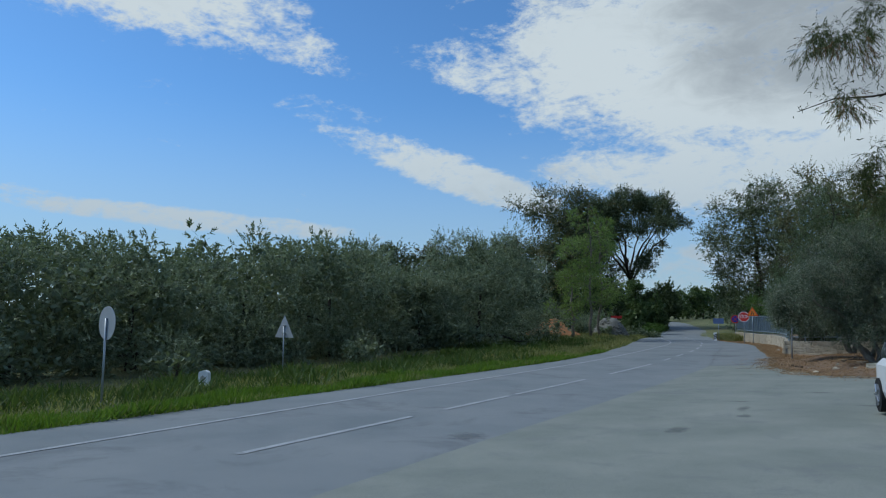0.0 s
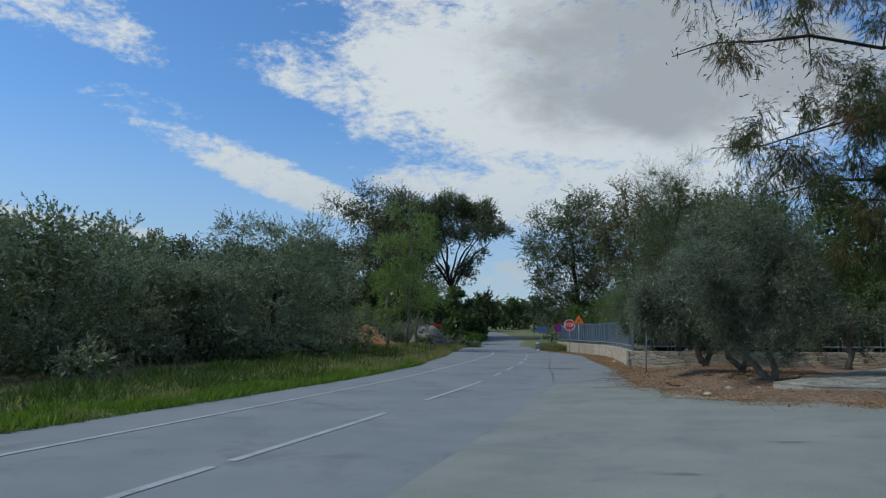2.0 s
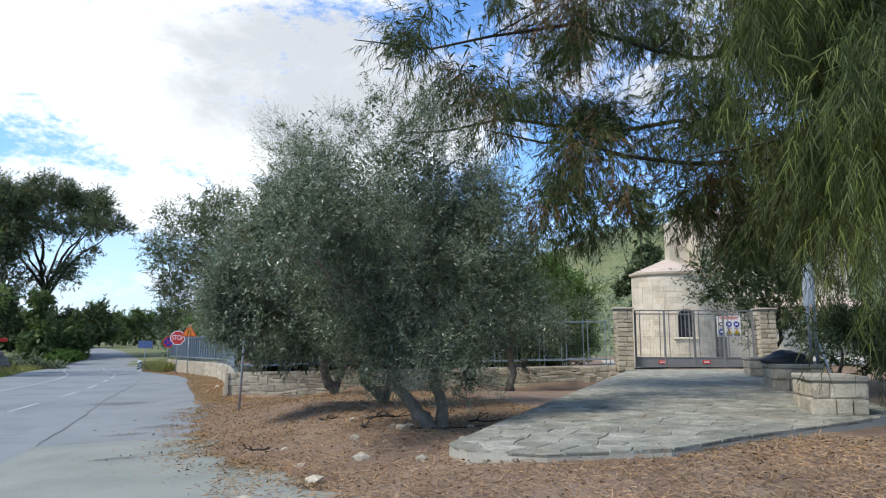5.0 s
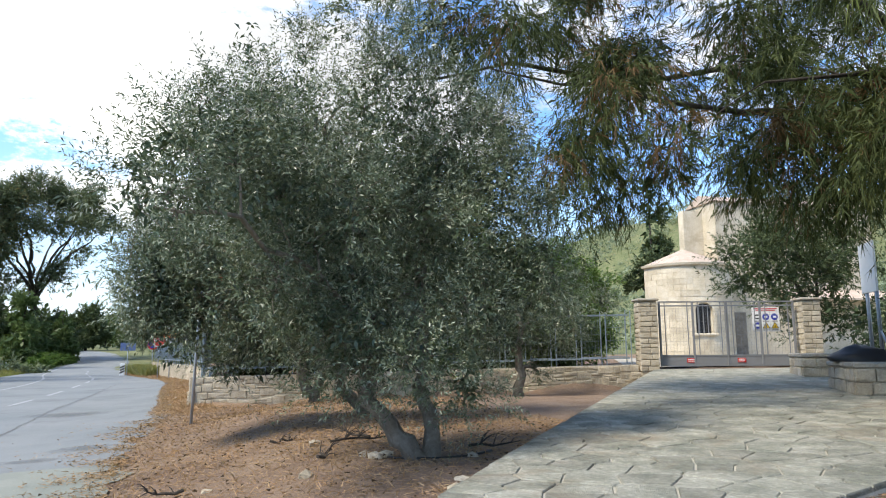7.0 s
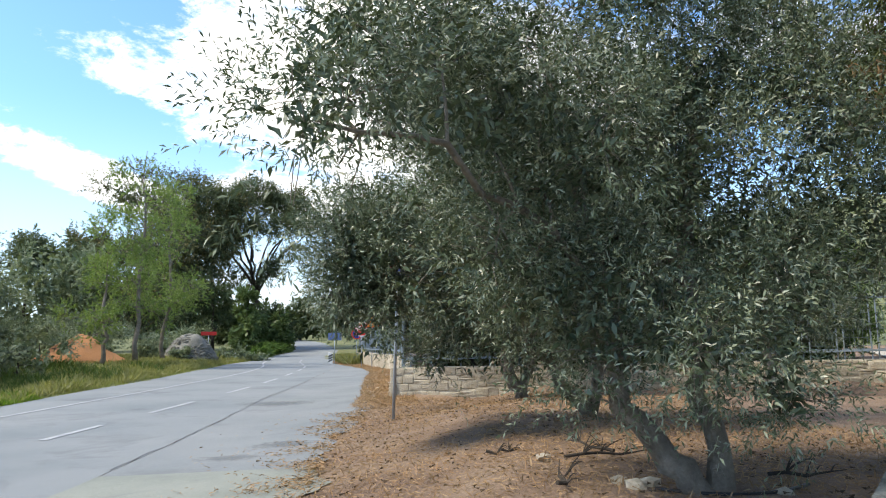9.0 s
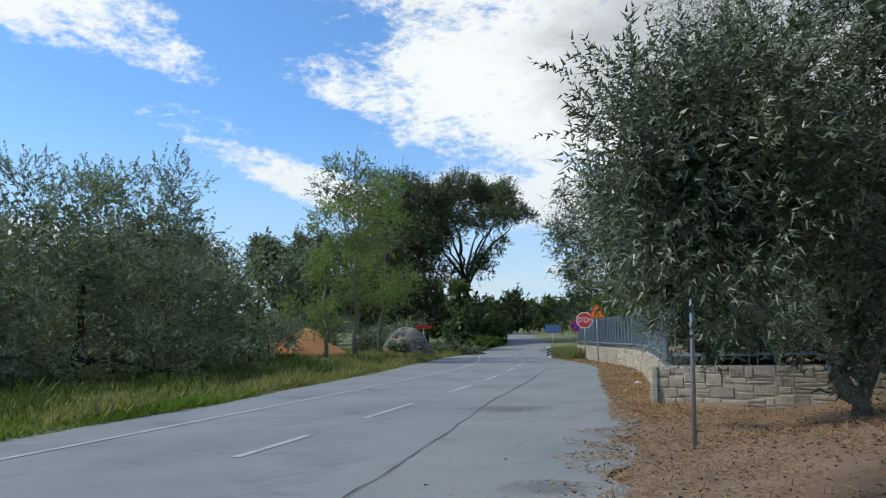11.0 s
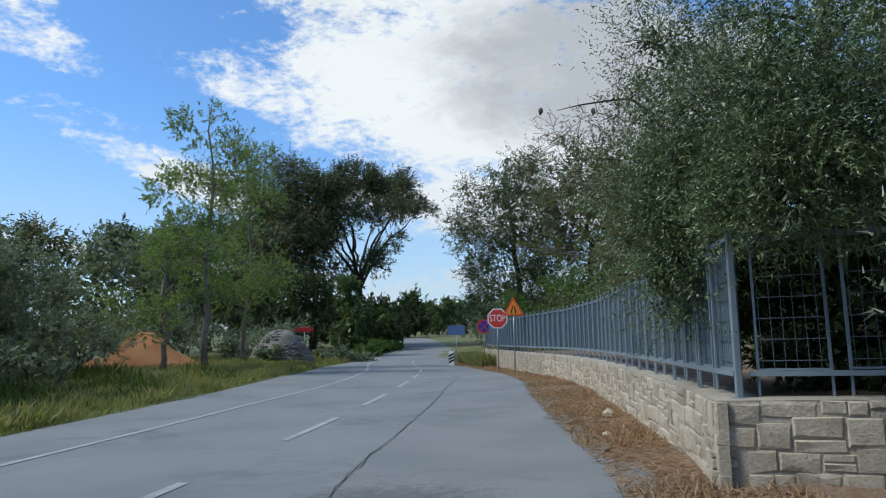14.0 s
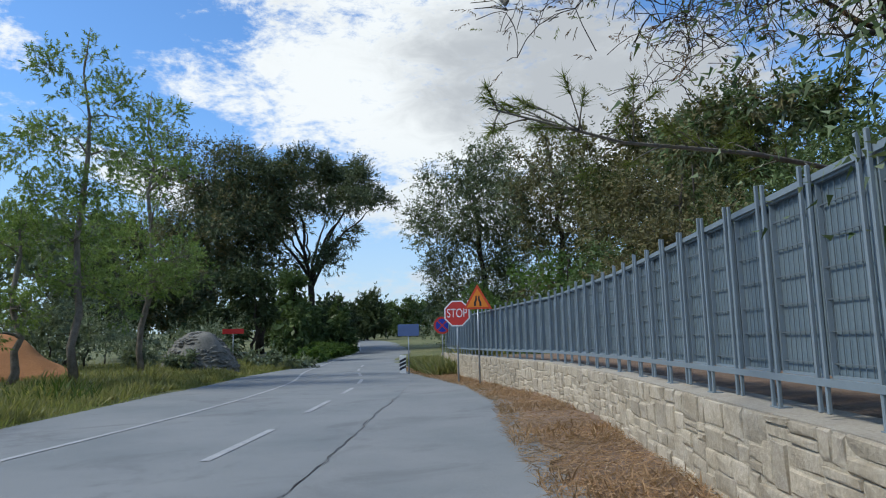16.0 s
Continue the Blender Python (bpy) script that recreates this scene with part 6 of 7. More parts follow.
def gate():
    t = thing("gate", "closed double gate of grey steel bars with solid kick plates", "gate", tuple(GATE_A), rz=GATE_RZ)
    w = (GATE_B - GATE_A).length
    H = 2.02
    for leaf in range(2):
        x0, x1 = (0.02, w / 2 - 0.01) if leaf == 0 else (w / 2 + 0.01, w - 0.02)
        xm = (x0 + x1) / 2
        for x in (x0, xm, x1):
            part("stile", Geo().soft_box(x - 0.03, -0.03, 0.05, x + 0.03, 0.03, H, 0.006), M["gate"], t)
        for z in (0.06, 0.36, 1.86, H - 0.04):
            part("rail", Geo().box(x0, -0.02, z, x1, 0.02, z + 0.04), M["gate"], t)
        part("kick_plate", Geo().box(x0 + 0.03, -0.008, 0.1, x1 - 0.03, 0.008, 0.36), M["gate"], t)
        for a, b in ((x0, xm), (xm, x1)):
            for u in (0.16, 0.84):
                x = a + (b - a) * u
                part("bar", Geo().box(x - 0.012, -0.012, 0.38, x + 0.012, 0.012, H - 0.02), M["gate"], t)
            wires = Geo()
            for x in np.arange(a + 0.1, b - 0.05, 0.1):
                wires.box(x - 0.0016, -0.0016, 0.4, x + 0.0016, 0.0016, 1.86)
            for z in np.arange(0.5, 1.85, 0.1):
                wires.box(a + 0.03, -0.0016, z - 0.0016, b - 0.03, 0.0016, z + 0.0016)
            part("wire_mesh", wires, M["gate"], t)
        xp = xm + (0.1 if leaf == 0 else -0.42)
        pl = part("plate", Geo().box(xp - 0.35, -0.026, 0.17, xp - 0.1, -0.016, 0.3), M["red"], t, "small red plate")
        part("bars", Geo().box(xp - 0.32, -0.03, 0.25, xp - 0.13, -0.027, 0.27).box(xp - 0.32, -0.03, 0.2, xp - 0.13, -0.027, 0.22), M["sign_white"], pl)
    s = thing("safety_board", "white safety board with blue and yellow symbols on the gate", "sign", tuple(GATE_A + Vector((w * 0.74, -0.28, 1.22))), rz=GATE_RZ)
    part("board", Geo().soft_box(0, -0.012, -0.12, 0.84, 0.0, 0.62, 0.004), M["sign_white"], s)
    part("heading", Geo().box(0.06, -0.018, 0.565, 0.78, -0.013, 0.595).box(0.12, -0.018, 0.51, 0.72, -0.013, 0.535), M["red"], s, "red heading bars")
    for i in range(3):
        x = 0.15 + i * 0.27
        part("symbol", Geo().disc((x, -0.018, 0.33), 0.105, 0.005), M["sign_blue"] if i else M["sign_white"], s)
        if i == 0:
            part("symbol", Geo().disc((x, -0.0195, 0.33), 0.08, 0.001, 20), M["black"], s)
        part("mark", Geo().box(x - 0.05, -0.021, 0.3, x + 0.05, -0.0185, 0.36), M["sign_white"], s)
        part("caption", Geo().box(x - 0.1, -0.016, 0.185, x + 0.1, -0.0125, 0.205), M["black"], s)
        if i == 0:
            part("symbol", Geo().disc((x, -0.018, 0.06), 0.105, 0.005), M["sign_blue"], s)
            part("mark", Geo().box(x - 0.05, -0.021, 0.03, x + 0.05, -0.0185, 0.09), M["sign_white"], s)
        else:
            part("symbol", Geo().plate([(x - 0.12, -0.03), (x + 0.12, -0.03), (x, 0.17)], -0.018, 0.005), M["black"], s)
            part("mark", Geo().plate([(x - 0.095, -0.016), (x + 0.095, -0.016), (x, 0.14)], -0.0205, 0.002), M["sign_yellow"], s)
            part("mark", Geo().box(x - 0.012, -0.023, 0.0, x + 0.012, -0.0208, 0.08), M["black"], s)
        part("caption", Geo().box(x - 0.1, -0.016, -0.085, x + 0.1, -0.0125, -0.065), M["black"], s)


M["sign_yellow"] = paint("sign_yellow", (0.75, 0.5, 0.02), 0.4)
gate()


def stone_seat(x, y, w, d, h, rz, label):
    z = slab_z(x, y) - 0.02
    t = thing("stone_block", label, "stone block", (x, y, z), "stone blocks beside the paved way", rz)
    part("core", Geo().box(-w / 2 + 0.03, -d / 2 + 0.03, -0.25, w / 2 - 0.03, d / 2 - 0.03, h - 0.05), M["mortar"], t)
    part("top", Geo().soft_box(-w / 2 - 0.02, -d / 2 - 0.02, h - 0.09, w / 2 + 0.02, d / 2 + 0.02, h, 0.02), M["cap"], t, "flat weathered stone top")
    rng = random.Random(int(x * 7))
    for side, (half, off) in enumerate(((w / 2, d / 2), (d / 2, w / 2), (w / 2, d / 2), (d / 2, w / 2))):
        for c in range(2):
            s = -half
            ch = (h - 0.1) / 2
            while s < half - 0.02:
                ln = min(rng.uniform(0.18, 0.5), half - s)
                if half - s - ln < 0.12:
                    ln = half - s
                m = Matrix.Rotation(side * math.pi / 2, 4, "Z") @ Matrix.Translation((s + ln / 2, -off + rng.uniform(-0.025, 0.015), ch * (c + 0.5))) @ Matrix.Rotation(rng.uniform(-0.06, 0.06), 4, "Y") @ Matrix.Diagonal((ln - 0.012, 0.24, ch - 0.01, 1))
                part("stone", STONE_MESH[rng.randrange(18)], None, t, at=m)
                s += ln


stone_seat(14.2, 42.8, 0.75, 1.5, 0.58, -30, "low weathered block of pale rough stones beside the paved way")
stone_seat(16.85, 46.8, 0.9, 1.9, 0.55, -30, "low weathered block of pale rough stones beside the paved way")
stone_seat(19.35, 51.0, 0.8, 1.7, 0.55, -30, "low weathered block of pale rough stones beside the gate")


# ---------------------------------------------------------------- chapel
def chapel():
    t = thing("chapel", "small limestone chapel with a rounded apse and tiled roof", "chapel", (29.6, 72.6, 1.15))
    R, H = 2.6, 5.2
    ring = [(math.cos(a) * R, math.sin(a) * R) for a in (math.pi * (1.0 + k / 24) for k in range(25))]
    win = (9, 12)                                  # ring steps of the window
    g = Geo()
    zs = [0, 1.35, 3.0, H]

    def shell(gx, ring, z0, z1, th=0.5):
        k = len(ring)
        vs = [(x, y, z) for z in (z0, z1) for x, y in ring] + [(x * (1 - th / R), y * (1 - th / R), z) for z in (z0, z1) for x, y in ring]
        fs = [(i, i + 1, i + 1 + k, i + k) for i in range(k - 1)] + [(2 * k + i, 3 * k + i, 3 * k + i + 1, 2 * k + i + 1) for i in range(k - 1)]
        fs += [(i + k, i + 1 + k, 3 * k + i + 1, 3 * k + i) for i in range(k - 1)] + [(i, 2 * k + i, 2 * k + i + 1, i + 1) for i in range(k - 1)]
        fs += [(0, k, 3 * k, 2 * k), (k - 1, 3 * k - 1, 4 * k - 1, 2 * k - 1)]
        gx.add(vs, fs)

    shell(g, ring, 0, 1.35)
    shell(g, ring[:win[0] + 1], 1.35, 3.0)
    shell(g, ring[win[1]:], 1.35, 3.0)
    shell(g, ring, 3.0, H)
    part("apse_wall", g, M["ashlar"], t)
    # dressed courses on the apse, proud of the wall
    rng = random.Random(8)
    for c in range(15):
        z0, z1 = c * 0.34, c * 0.34 + 0.328
        k = 0 if c % 2 else -1
        while k < 24:
            n = rng.choice((2, 3))
            a, b = max(k, 0), min(k + n, 24)
            k += n
            if b <= a or (z1 > 1.3 and z0 < 3.25 and b > win[0] - 0 and a < win[1]):
                if not (b <= win[0] or a >= win[1]):
                    continue
            gg = Geo()
            rr = R + 0.02
            e = 0.006
            an = [math.pi * (1 + (a + (b - a) * i / (b - a)) / 24) for i in range(b - a + 1)]
            an[0] += e
            an[-1] -= e
            vs = []
            for q in an:
                for r, z in ((R - 0.05, z0), (rr, z0), (rr, z1), (R - 0.05, z1)):
                    vs.append((math.cos(q) * r, math.sin(q) * r, z))
            m = len(an)
            gg.add(vs, [(4 * i + j, 4 * i + (j + 1) % 4, 4 * i + 4 + (j + 1) % 4, 4 * i + 4 + j) for i in range(m - 1) for j in range(4)] + [(0, 1, 2, 3), (4 * m - 4, 4 * m - 1, 4 * m - 2, 4 * m - 3)])
            part("ashlar_block", gg, M["ashlar"], t)
    # window
    a0, a1 = (math.pi * (1 + w / 24) for w in win)
    am = (a0 + a1) / 2
    wm = Matrix.Translation((math.cos(am) * R, math.sin(am) * R, 0)) @ Matrix.Rotation(am + math.pi / 2, 4, "Z")
    hw = R * math.sin((a1 - a0) / 2) * 0.98
    w = part("window", Geo().box(-hw, 0.3, 1.35, hw, 0.34, 3.1), M["black"], t, "dark arched window")
    w.matrix_basis = wm
    arch = [(hw * math.cos(q), 2.55 + hw * math.sin(q)) for q in (math.pi * k / 14 for k in range(15))]
    out = [(hw * 1.35 * math.cos(q), 2.55 + hw * 1.3 * math.sin(q)) for q in (math.pi * k / 14 for k in range(15))]
    vs = [(x, y, z) for y in (-0.05, 0.3) for x, z in arch + out]
    ag = Geo()
    for i in range(14):
        ag.add([(arch[i][0], -0.05, arch[i][1]), (arch[i + 1][0], -0.05, arch[i + 1][1]), (out[i + 1][0], -0.05, out[i + 1][1]), (out[i][0], -0.05, out[i][1]),
                (arch[i][0], 0.3, arch[i][1]), (arch[i + 1][0], 0.3, arch[i + 1][1]), (out[i + 1][0], 0.3, out[i + 1][1]), (out[i][0], 0.3, out[i][1])],
               [(0, 1, 2, 3), (0, 4, 5, 1), (2, 6, 7, 3), (7, 6, 5, 4)])
    part("arch", ag, M["ashlar"], w)
    part("jamb", Geo().box(-hw * 1.35, -0.04, 1.3, -hw, 0.3, 2.56), M["ashlar"], w)
    part("jamb", Geo().box(hw, -0.04, 1.3, hw * 1.35, 0.3, 2.56), M["ashlar"], w)
    part("sill", Geo().soft_box(-hw * 1.5, -0.1, 1.22, hw * 1.5, 0.3, 1.34, 0.02), M["ashlar"], w)
    for x in (-0.5, 0, 0.5):
        part("window_bar", Geo().box(x * hw - 0.02, 0.12, 1.35, x * hw + 0.02, 0.16, 2.95), M["gate"], w)
    # spandrels over the arch
    sp = Geo()
    for i in range(14):
        top = 3.05
        sp.add([(arch[i][0], 0.02, arch[i][1]), (arch[i + 1][0], 0.02, arch[i + 1][1]), (arch[i + 1][0], 0.02, top), (arch[i][0], 0.02, top)], [(0, 1, 2, 3)])
    part("spandrel", sp, M["ashlar"], w)
    # cornice and half-cone roof
    cg = Geo()
    vs = []
    for i in range(25):
        q = math.pi * (1 + i / 24)
        vs += [(math.cos(q) * r, math.sin(q) * r, z) for r, z in ((R - 0.1, H - 0.12), (R + 0.16, H - 0.02), (R + 0.2, H + 0.1), (R - 0.1, H + 0.12))]
    cg.add(vs, [(4 * i + e, 4 * i + e + 1, 4 * i + 5 + e, 4 * i + 4 + e) for i in range(24) for e in range(3)])
    part("cornice", cg, M["ashlar"], t)
    rg = Geo()
    for i in range(48):
        q0, q1 = (math.pi * (1 + (i + e) / 48) for e in (0, 1))
        lift = 0.012 if i % 2 else 0
        rg.add([(math.cos(q0) * (R + 0.12), math.sin(q0) * (R + 0.12), H + 0.1 + lift), (math.cos(q1) * (R + 0.12), math.sin(q1) * (R + 0.12), H + 0.1 + lift), (0.05 * math.cos(q1), 0, H + 1.2), (0.05 * math.cos(q0), 0, H + 1.2)], [(0, 1, 2, 3)])
    part("apse_roof", rg, M["rooftile"], t, "pinkish tiled half-cone roof")
    # nave and drum behind, porch wing
    part("drum_wall", Geo().box(0.2, 0.05, 0, 1.5, 0.6, 8.8), M["ashlar"], t)
    part("nave_wall", Geo().box(1.503, -1.2, 0, 12.5, 1.6, 9.2), M["ashlar"], t)
    part("nave_roof", Geo().add([(1.4, -1.35, 9.18), (12.6, -1.35, 9.18), (12.6, 0.2, 9.8), (1.4, 0.2, 9.8), (12.6, 1.75, 9.18), (1.4, 1.75, 9.18)], [(0, 1, 2, 3), (3, 2, 4, 5), (0, 3, 5), (1, 4, 2), (0, 5, 4, 1)]), M["rooftile"], t)
    part("wing_roof", Geo().add([(5.2, -2.6, 3.3), (12.8, -2.6, 3.3), (12.8, -1.21, 3.9), (5.2, -1.21, 3.9), (5.2, -2.6, 3.4), (12.8, -2.6, 3.4), (12.8, -1.21, 4.0), (5.2, -1.21, 4.0)], [(0, 3, 2, 1), (4, 5, 6, 7), (0, 1, 5, 4), (1, 2, 6, 5), (0, 4, 7, 3)]), M["rooftile"], t)
    part("door", Geo().soft_box(1.75, -1.26, 0, 3.1, -1.19, 2.6, 0.02), M["bark"], t, "brown wooden door")
    return t


chapel()
structure("yard_paving", Geo().add([(x, y, ground_z(x, y) + 0.05) for x, y in ((17.0, 56.2), (24, 54.6), (46, 62), (46, 71), (24, 71))], [(0, 1, 2, 3, 4)]), M["cap"], "pale paved chapel yard", "pavement")


# ---------------------------------------------------------------- road signs
def sign_post(g_at, h, tilt_x=0.0, tilt_y=0.0):
    return Geo().tube([(0, 0, -0.3), (tilt_x * h * 0.5, tilt_y * h * 0.5, h * 0.5), (tilt_x * h, tilt_y * h, h)], 0.028, 12)


def road_sign(name, label, x, y, h, rz, kind, tilt=(0, 0), size=0.45, post_h=None):
    z = ground_z(x, y)
    t = thing(name, label, "road sign", (x, y, z), rz=rz)
    part("post", sign_post(None, post_h or h + size * 0.3, *tilt), M["galv"], t, "galvanised steel post", smooth=True)
    c = (tilt[0] * h, tilt[1] * h - 0.035, h)
    cx, cy, cz = c
    if kind == "nostop":
        p = part("disc", Geo().disc((cx, cy, cz), size, 0.012, 40), M["sign_red"], t, "red ring with blue field")
        seg = Geo()
        r = size * 0.76
        half = size * 0.075
        for q in range(4):
            a = math.pi / 2 * q
            lim = math.asin(half * 1.0 / r)
            angs = [a - math.pi / 4 + lim + (math.pi / 2 - 2 * lim) * k / 10 for k in range(11)]
            tip = (cx + math.cos(a) * half * 1.414, cz + math.sin(a) * half * 1.414)
            seg.plate([(cx + math.cos(b) * r, cz + math.sin(b) * r) for b in angs] + [tip], cy - 0.004, 0.004)
        part("blue_field", seg, M["sign_blue"], p)
    elif kind == "stop":
        p = part("octagon", Geo().disc((cx, cy, cz), size * 1.08, 0.012, 8, turn=math.pi / 8), M["sign_white"], t, "white-bordered red octagon")
        part("field", Geo().disc((cx, cy - 0.004, cz), size * 0.97, 0.004, 8, turn=math.pi / 8), M["sign_red"], p)
        text_geo("STOP", size * 0.78, M["sign_white"], p, Matrix.Translation((cx, cy - 0.007, cz)) @ Matrix.Rotation(math.pi / 2, 4, "X") @ Matrix.Diagonal((0.86, 1.25, 1, 1)))
    elif kind == "narrow":
        s = size
        p = part("triangle", Geo().plate([(cx - s, cz - s * 0.58), (cx + s, cz - s * 0.58), (cx, cz + s * 1.15)], cy, 0.012), M["sign_orange_red"], t, "orange-red bordered triangle")
        part("field", Geo().plate([(cx - s * 0.76, cz - s * 0.45), (cx + s * 0.76, cz - s * 0.45), (cx, cz + s * 0.86)], cy - 0.004, 0.004), M["sign_orange"], p)
        for e in (-1, 1):
            k = 0.14
            part("symbol", Geo().plate([(cx + e * s * 0.26, cz - s * 0.36), (cx + e * s * 0.12, cz - s * 0.36), (cx + e * s * 0.12, cz - s * 0.1), (cx + e * s * 0.05, cz + s * 0.02), (cx + e * s * 0.05, cz + s * 0.34), (cx + e * s * 0.14, cz + s * 0.34), (cx + e * s * 0.16, cz + s * 0.04), (cx + e * s * 0.26, cz - s * 0.1)], cy - 0.007, 0.003), M["black"], p)
    elif kind == "back_disc":
        part("disc", Geo().disc((cx, cy, cz), size, 0.012, 36), M["sign_back"], t, "bare grey back of a round sign")
    elif kind == "back_triangle":
        s = size
        part("triangle", Geo().plate([(cx - s, cz - s * 0.58), (cx + s, cz - s * 0.58), (cx, cz + s * 1.15)], cy, 0.012), M["sign_back"], t, "bare grey back of a triangular sign")
        for e in (-0.12, 0.2):
            part("clamp", Geo().soft_box(cx - 0.12, cy + 0.012, cz + e - 0.02, cx + 0.12, cy + 0.07, cz + e + 0.02, 0.005), M["galv"], t)
    return t


M["sign_orange_red"] = paint("sign_orange_red", (0.6, 0.06, 0.012), 0.4)
road_sign("no_stopping_sign", "round blue sign with red ring and cross on a post", 4.75, 50.8, 2.9, 6, "nostop", tilt=(0.03, -0.02), size=0.40, post_h=2.85)
road_sign("no_parking_sign", "faded round blue and red sign on a thin post", -2.95, 90.6, 2.15, 8, "nostop", size=0.42)
road_sign("stop_sign", "red octagonal stop sign on a thin steel post", -0.99, 81.3, 2.4, 2, "stop", size=0.45)
road_sign("road_narrows_sign", "orange triangular road narrows sign on a thin steel post", -0.09, 79.7, 2.7, 2, "narrow", size=0.47)
road_sign("round_sign", "round road sign seen from its bare grey back", -8.0, 23.8, 1.95, 172, "back_disc", size=0.4)
road_sign("warning_sign", "triangular road sign seen from its bare grey back", -14.0, 36.1, 2.1, 178, "back_triangle", size=0.56)


def plain_sign(x, y, z, w, h, rz, mat, name, label, posts=1, post_h=None):
    zz = ground_z(x, y)
    t = thing(name, label, "sign", (x, y, zz), rz=rz)
    for i in range(posts):
        px = 0 if posts == 1 else (i - 0.5) * w * 0.7
        part("post", Geo().tube([(px, 0.03, -0.3), (px, 0.03, z + h / 2 - zz)], 0.03, 8), M["galv"], t, smooth=True)
    part("panel", Geo().soft_box(-w / 2, -0.02, z - zz - h / 2, w / 2, 0.0, z - zz + h / 2, 0.006), mat, t)
    return t


plain_sign(-4.4, 89.4, 2.05, 1.0, 0.55, 10, M["panel_blue"], "blue_sign", "plain blue rectangular sign on a post")
plain_sign(-17.9, 99.2, 2.45, 1.35, 0.32, 15, M["red"], "red_sign", "small red rectangular sign by the rubble heap")


def marker_post(x, y, h, label):
    t = thing("marker_post", label, "marker post", (x, y, ground_z(x, y)))
    part("body", Geo().soft_box(-0.16, -0.03, -0.2, 0.16, 0.03, h, 0.01), M["sign_white"], t)
    for i in range(3):
        z = 0.12 + i * (h - 0.3) / 3
        part("stripe", Geo().plate([(-0.158, z), (-0.158, z + 0.12), (0.158, z + 0.27), (0.158, z + 0.15)], -0.035, 0.004), M["black"], t)


marker_post(-4.9, 90.4, 0.85, "black and white striped marker post in dry grass")


def verge_post(x, y):
    t = thing("verge_post", "small white marker post standing in the verge grass", "marker post", (x, y, ground_z(x, y)))
    part("body", Geo().soft_box(-0.06, -0.04, -0.2, 0.06, 0.04, 0.85, 0.012), M["sign_white"], t)
    part("band", Geo().box(-0.062, -0.042, 0.6, 0.062, 0.042, 0.72), M["black"], t, "dark band")


verge_post(-24.5, 124.7)


def milestone(x, y):
    t = thing("milestone", "small weathered white concrete milestone with a rounded top in grass", "milestone", (x, y, ground_z(x, y) - 0.05), rz=20)
    ring = [(-0.19, -0.2), (0.19, -0.2), (0.17, 0.5)] + [(0.17 * math.cos(a), 0.5 + 0.1 * math.sin(a)) for a in (math.pi * k / 8 for k in range(1, 8))] + [(-0.17, 0.5)]
    part("stone", Geo().plate(ring, -0.08, 0.16), M["sign_white"], t)
    part("stain", Geo().plate([(-0.1, 0.28), (0.02, 0.25), (0.1, 0.36), (-0.02, 0.45), (-0.09, 0.4)], -0.084, 0.003), M["cap"], t)


milestone(-10.6, 29.0)


# ---------------------------------------------------------------- parked car, notice board, bag
M["car_white"] = paint("car_white", (0.62, 0.63, 0.64), 0.25, 0.0, 0.04)
M["tyre"] = surface("tyre", [(0.012, 0.012, 0.013), (0.022, 0.022, 0.022)], 4, 50, 0.85, 0.3)
M["dark_glass"] = paint("dark_glass", (0.02, 0.025, 0.03), 0.05)
M["rim"] = paint("rim", (0.4, 0.41, 0.43), 0.3, 0.8)
M["lamp_glass"] = paint("lamp_glass", (0.55, 0.56, 0.58), 0.1)


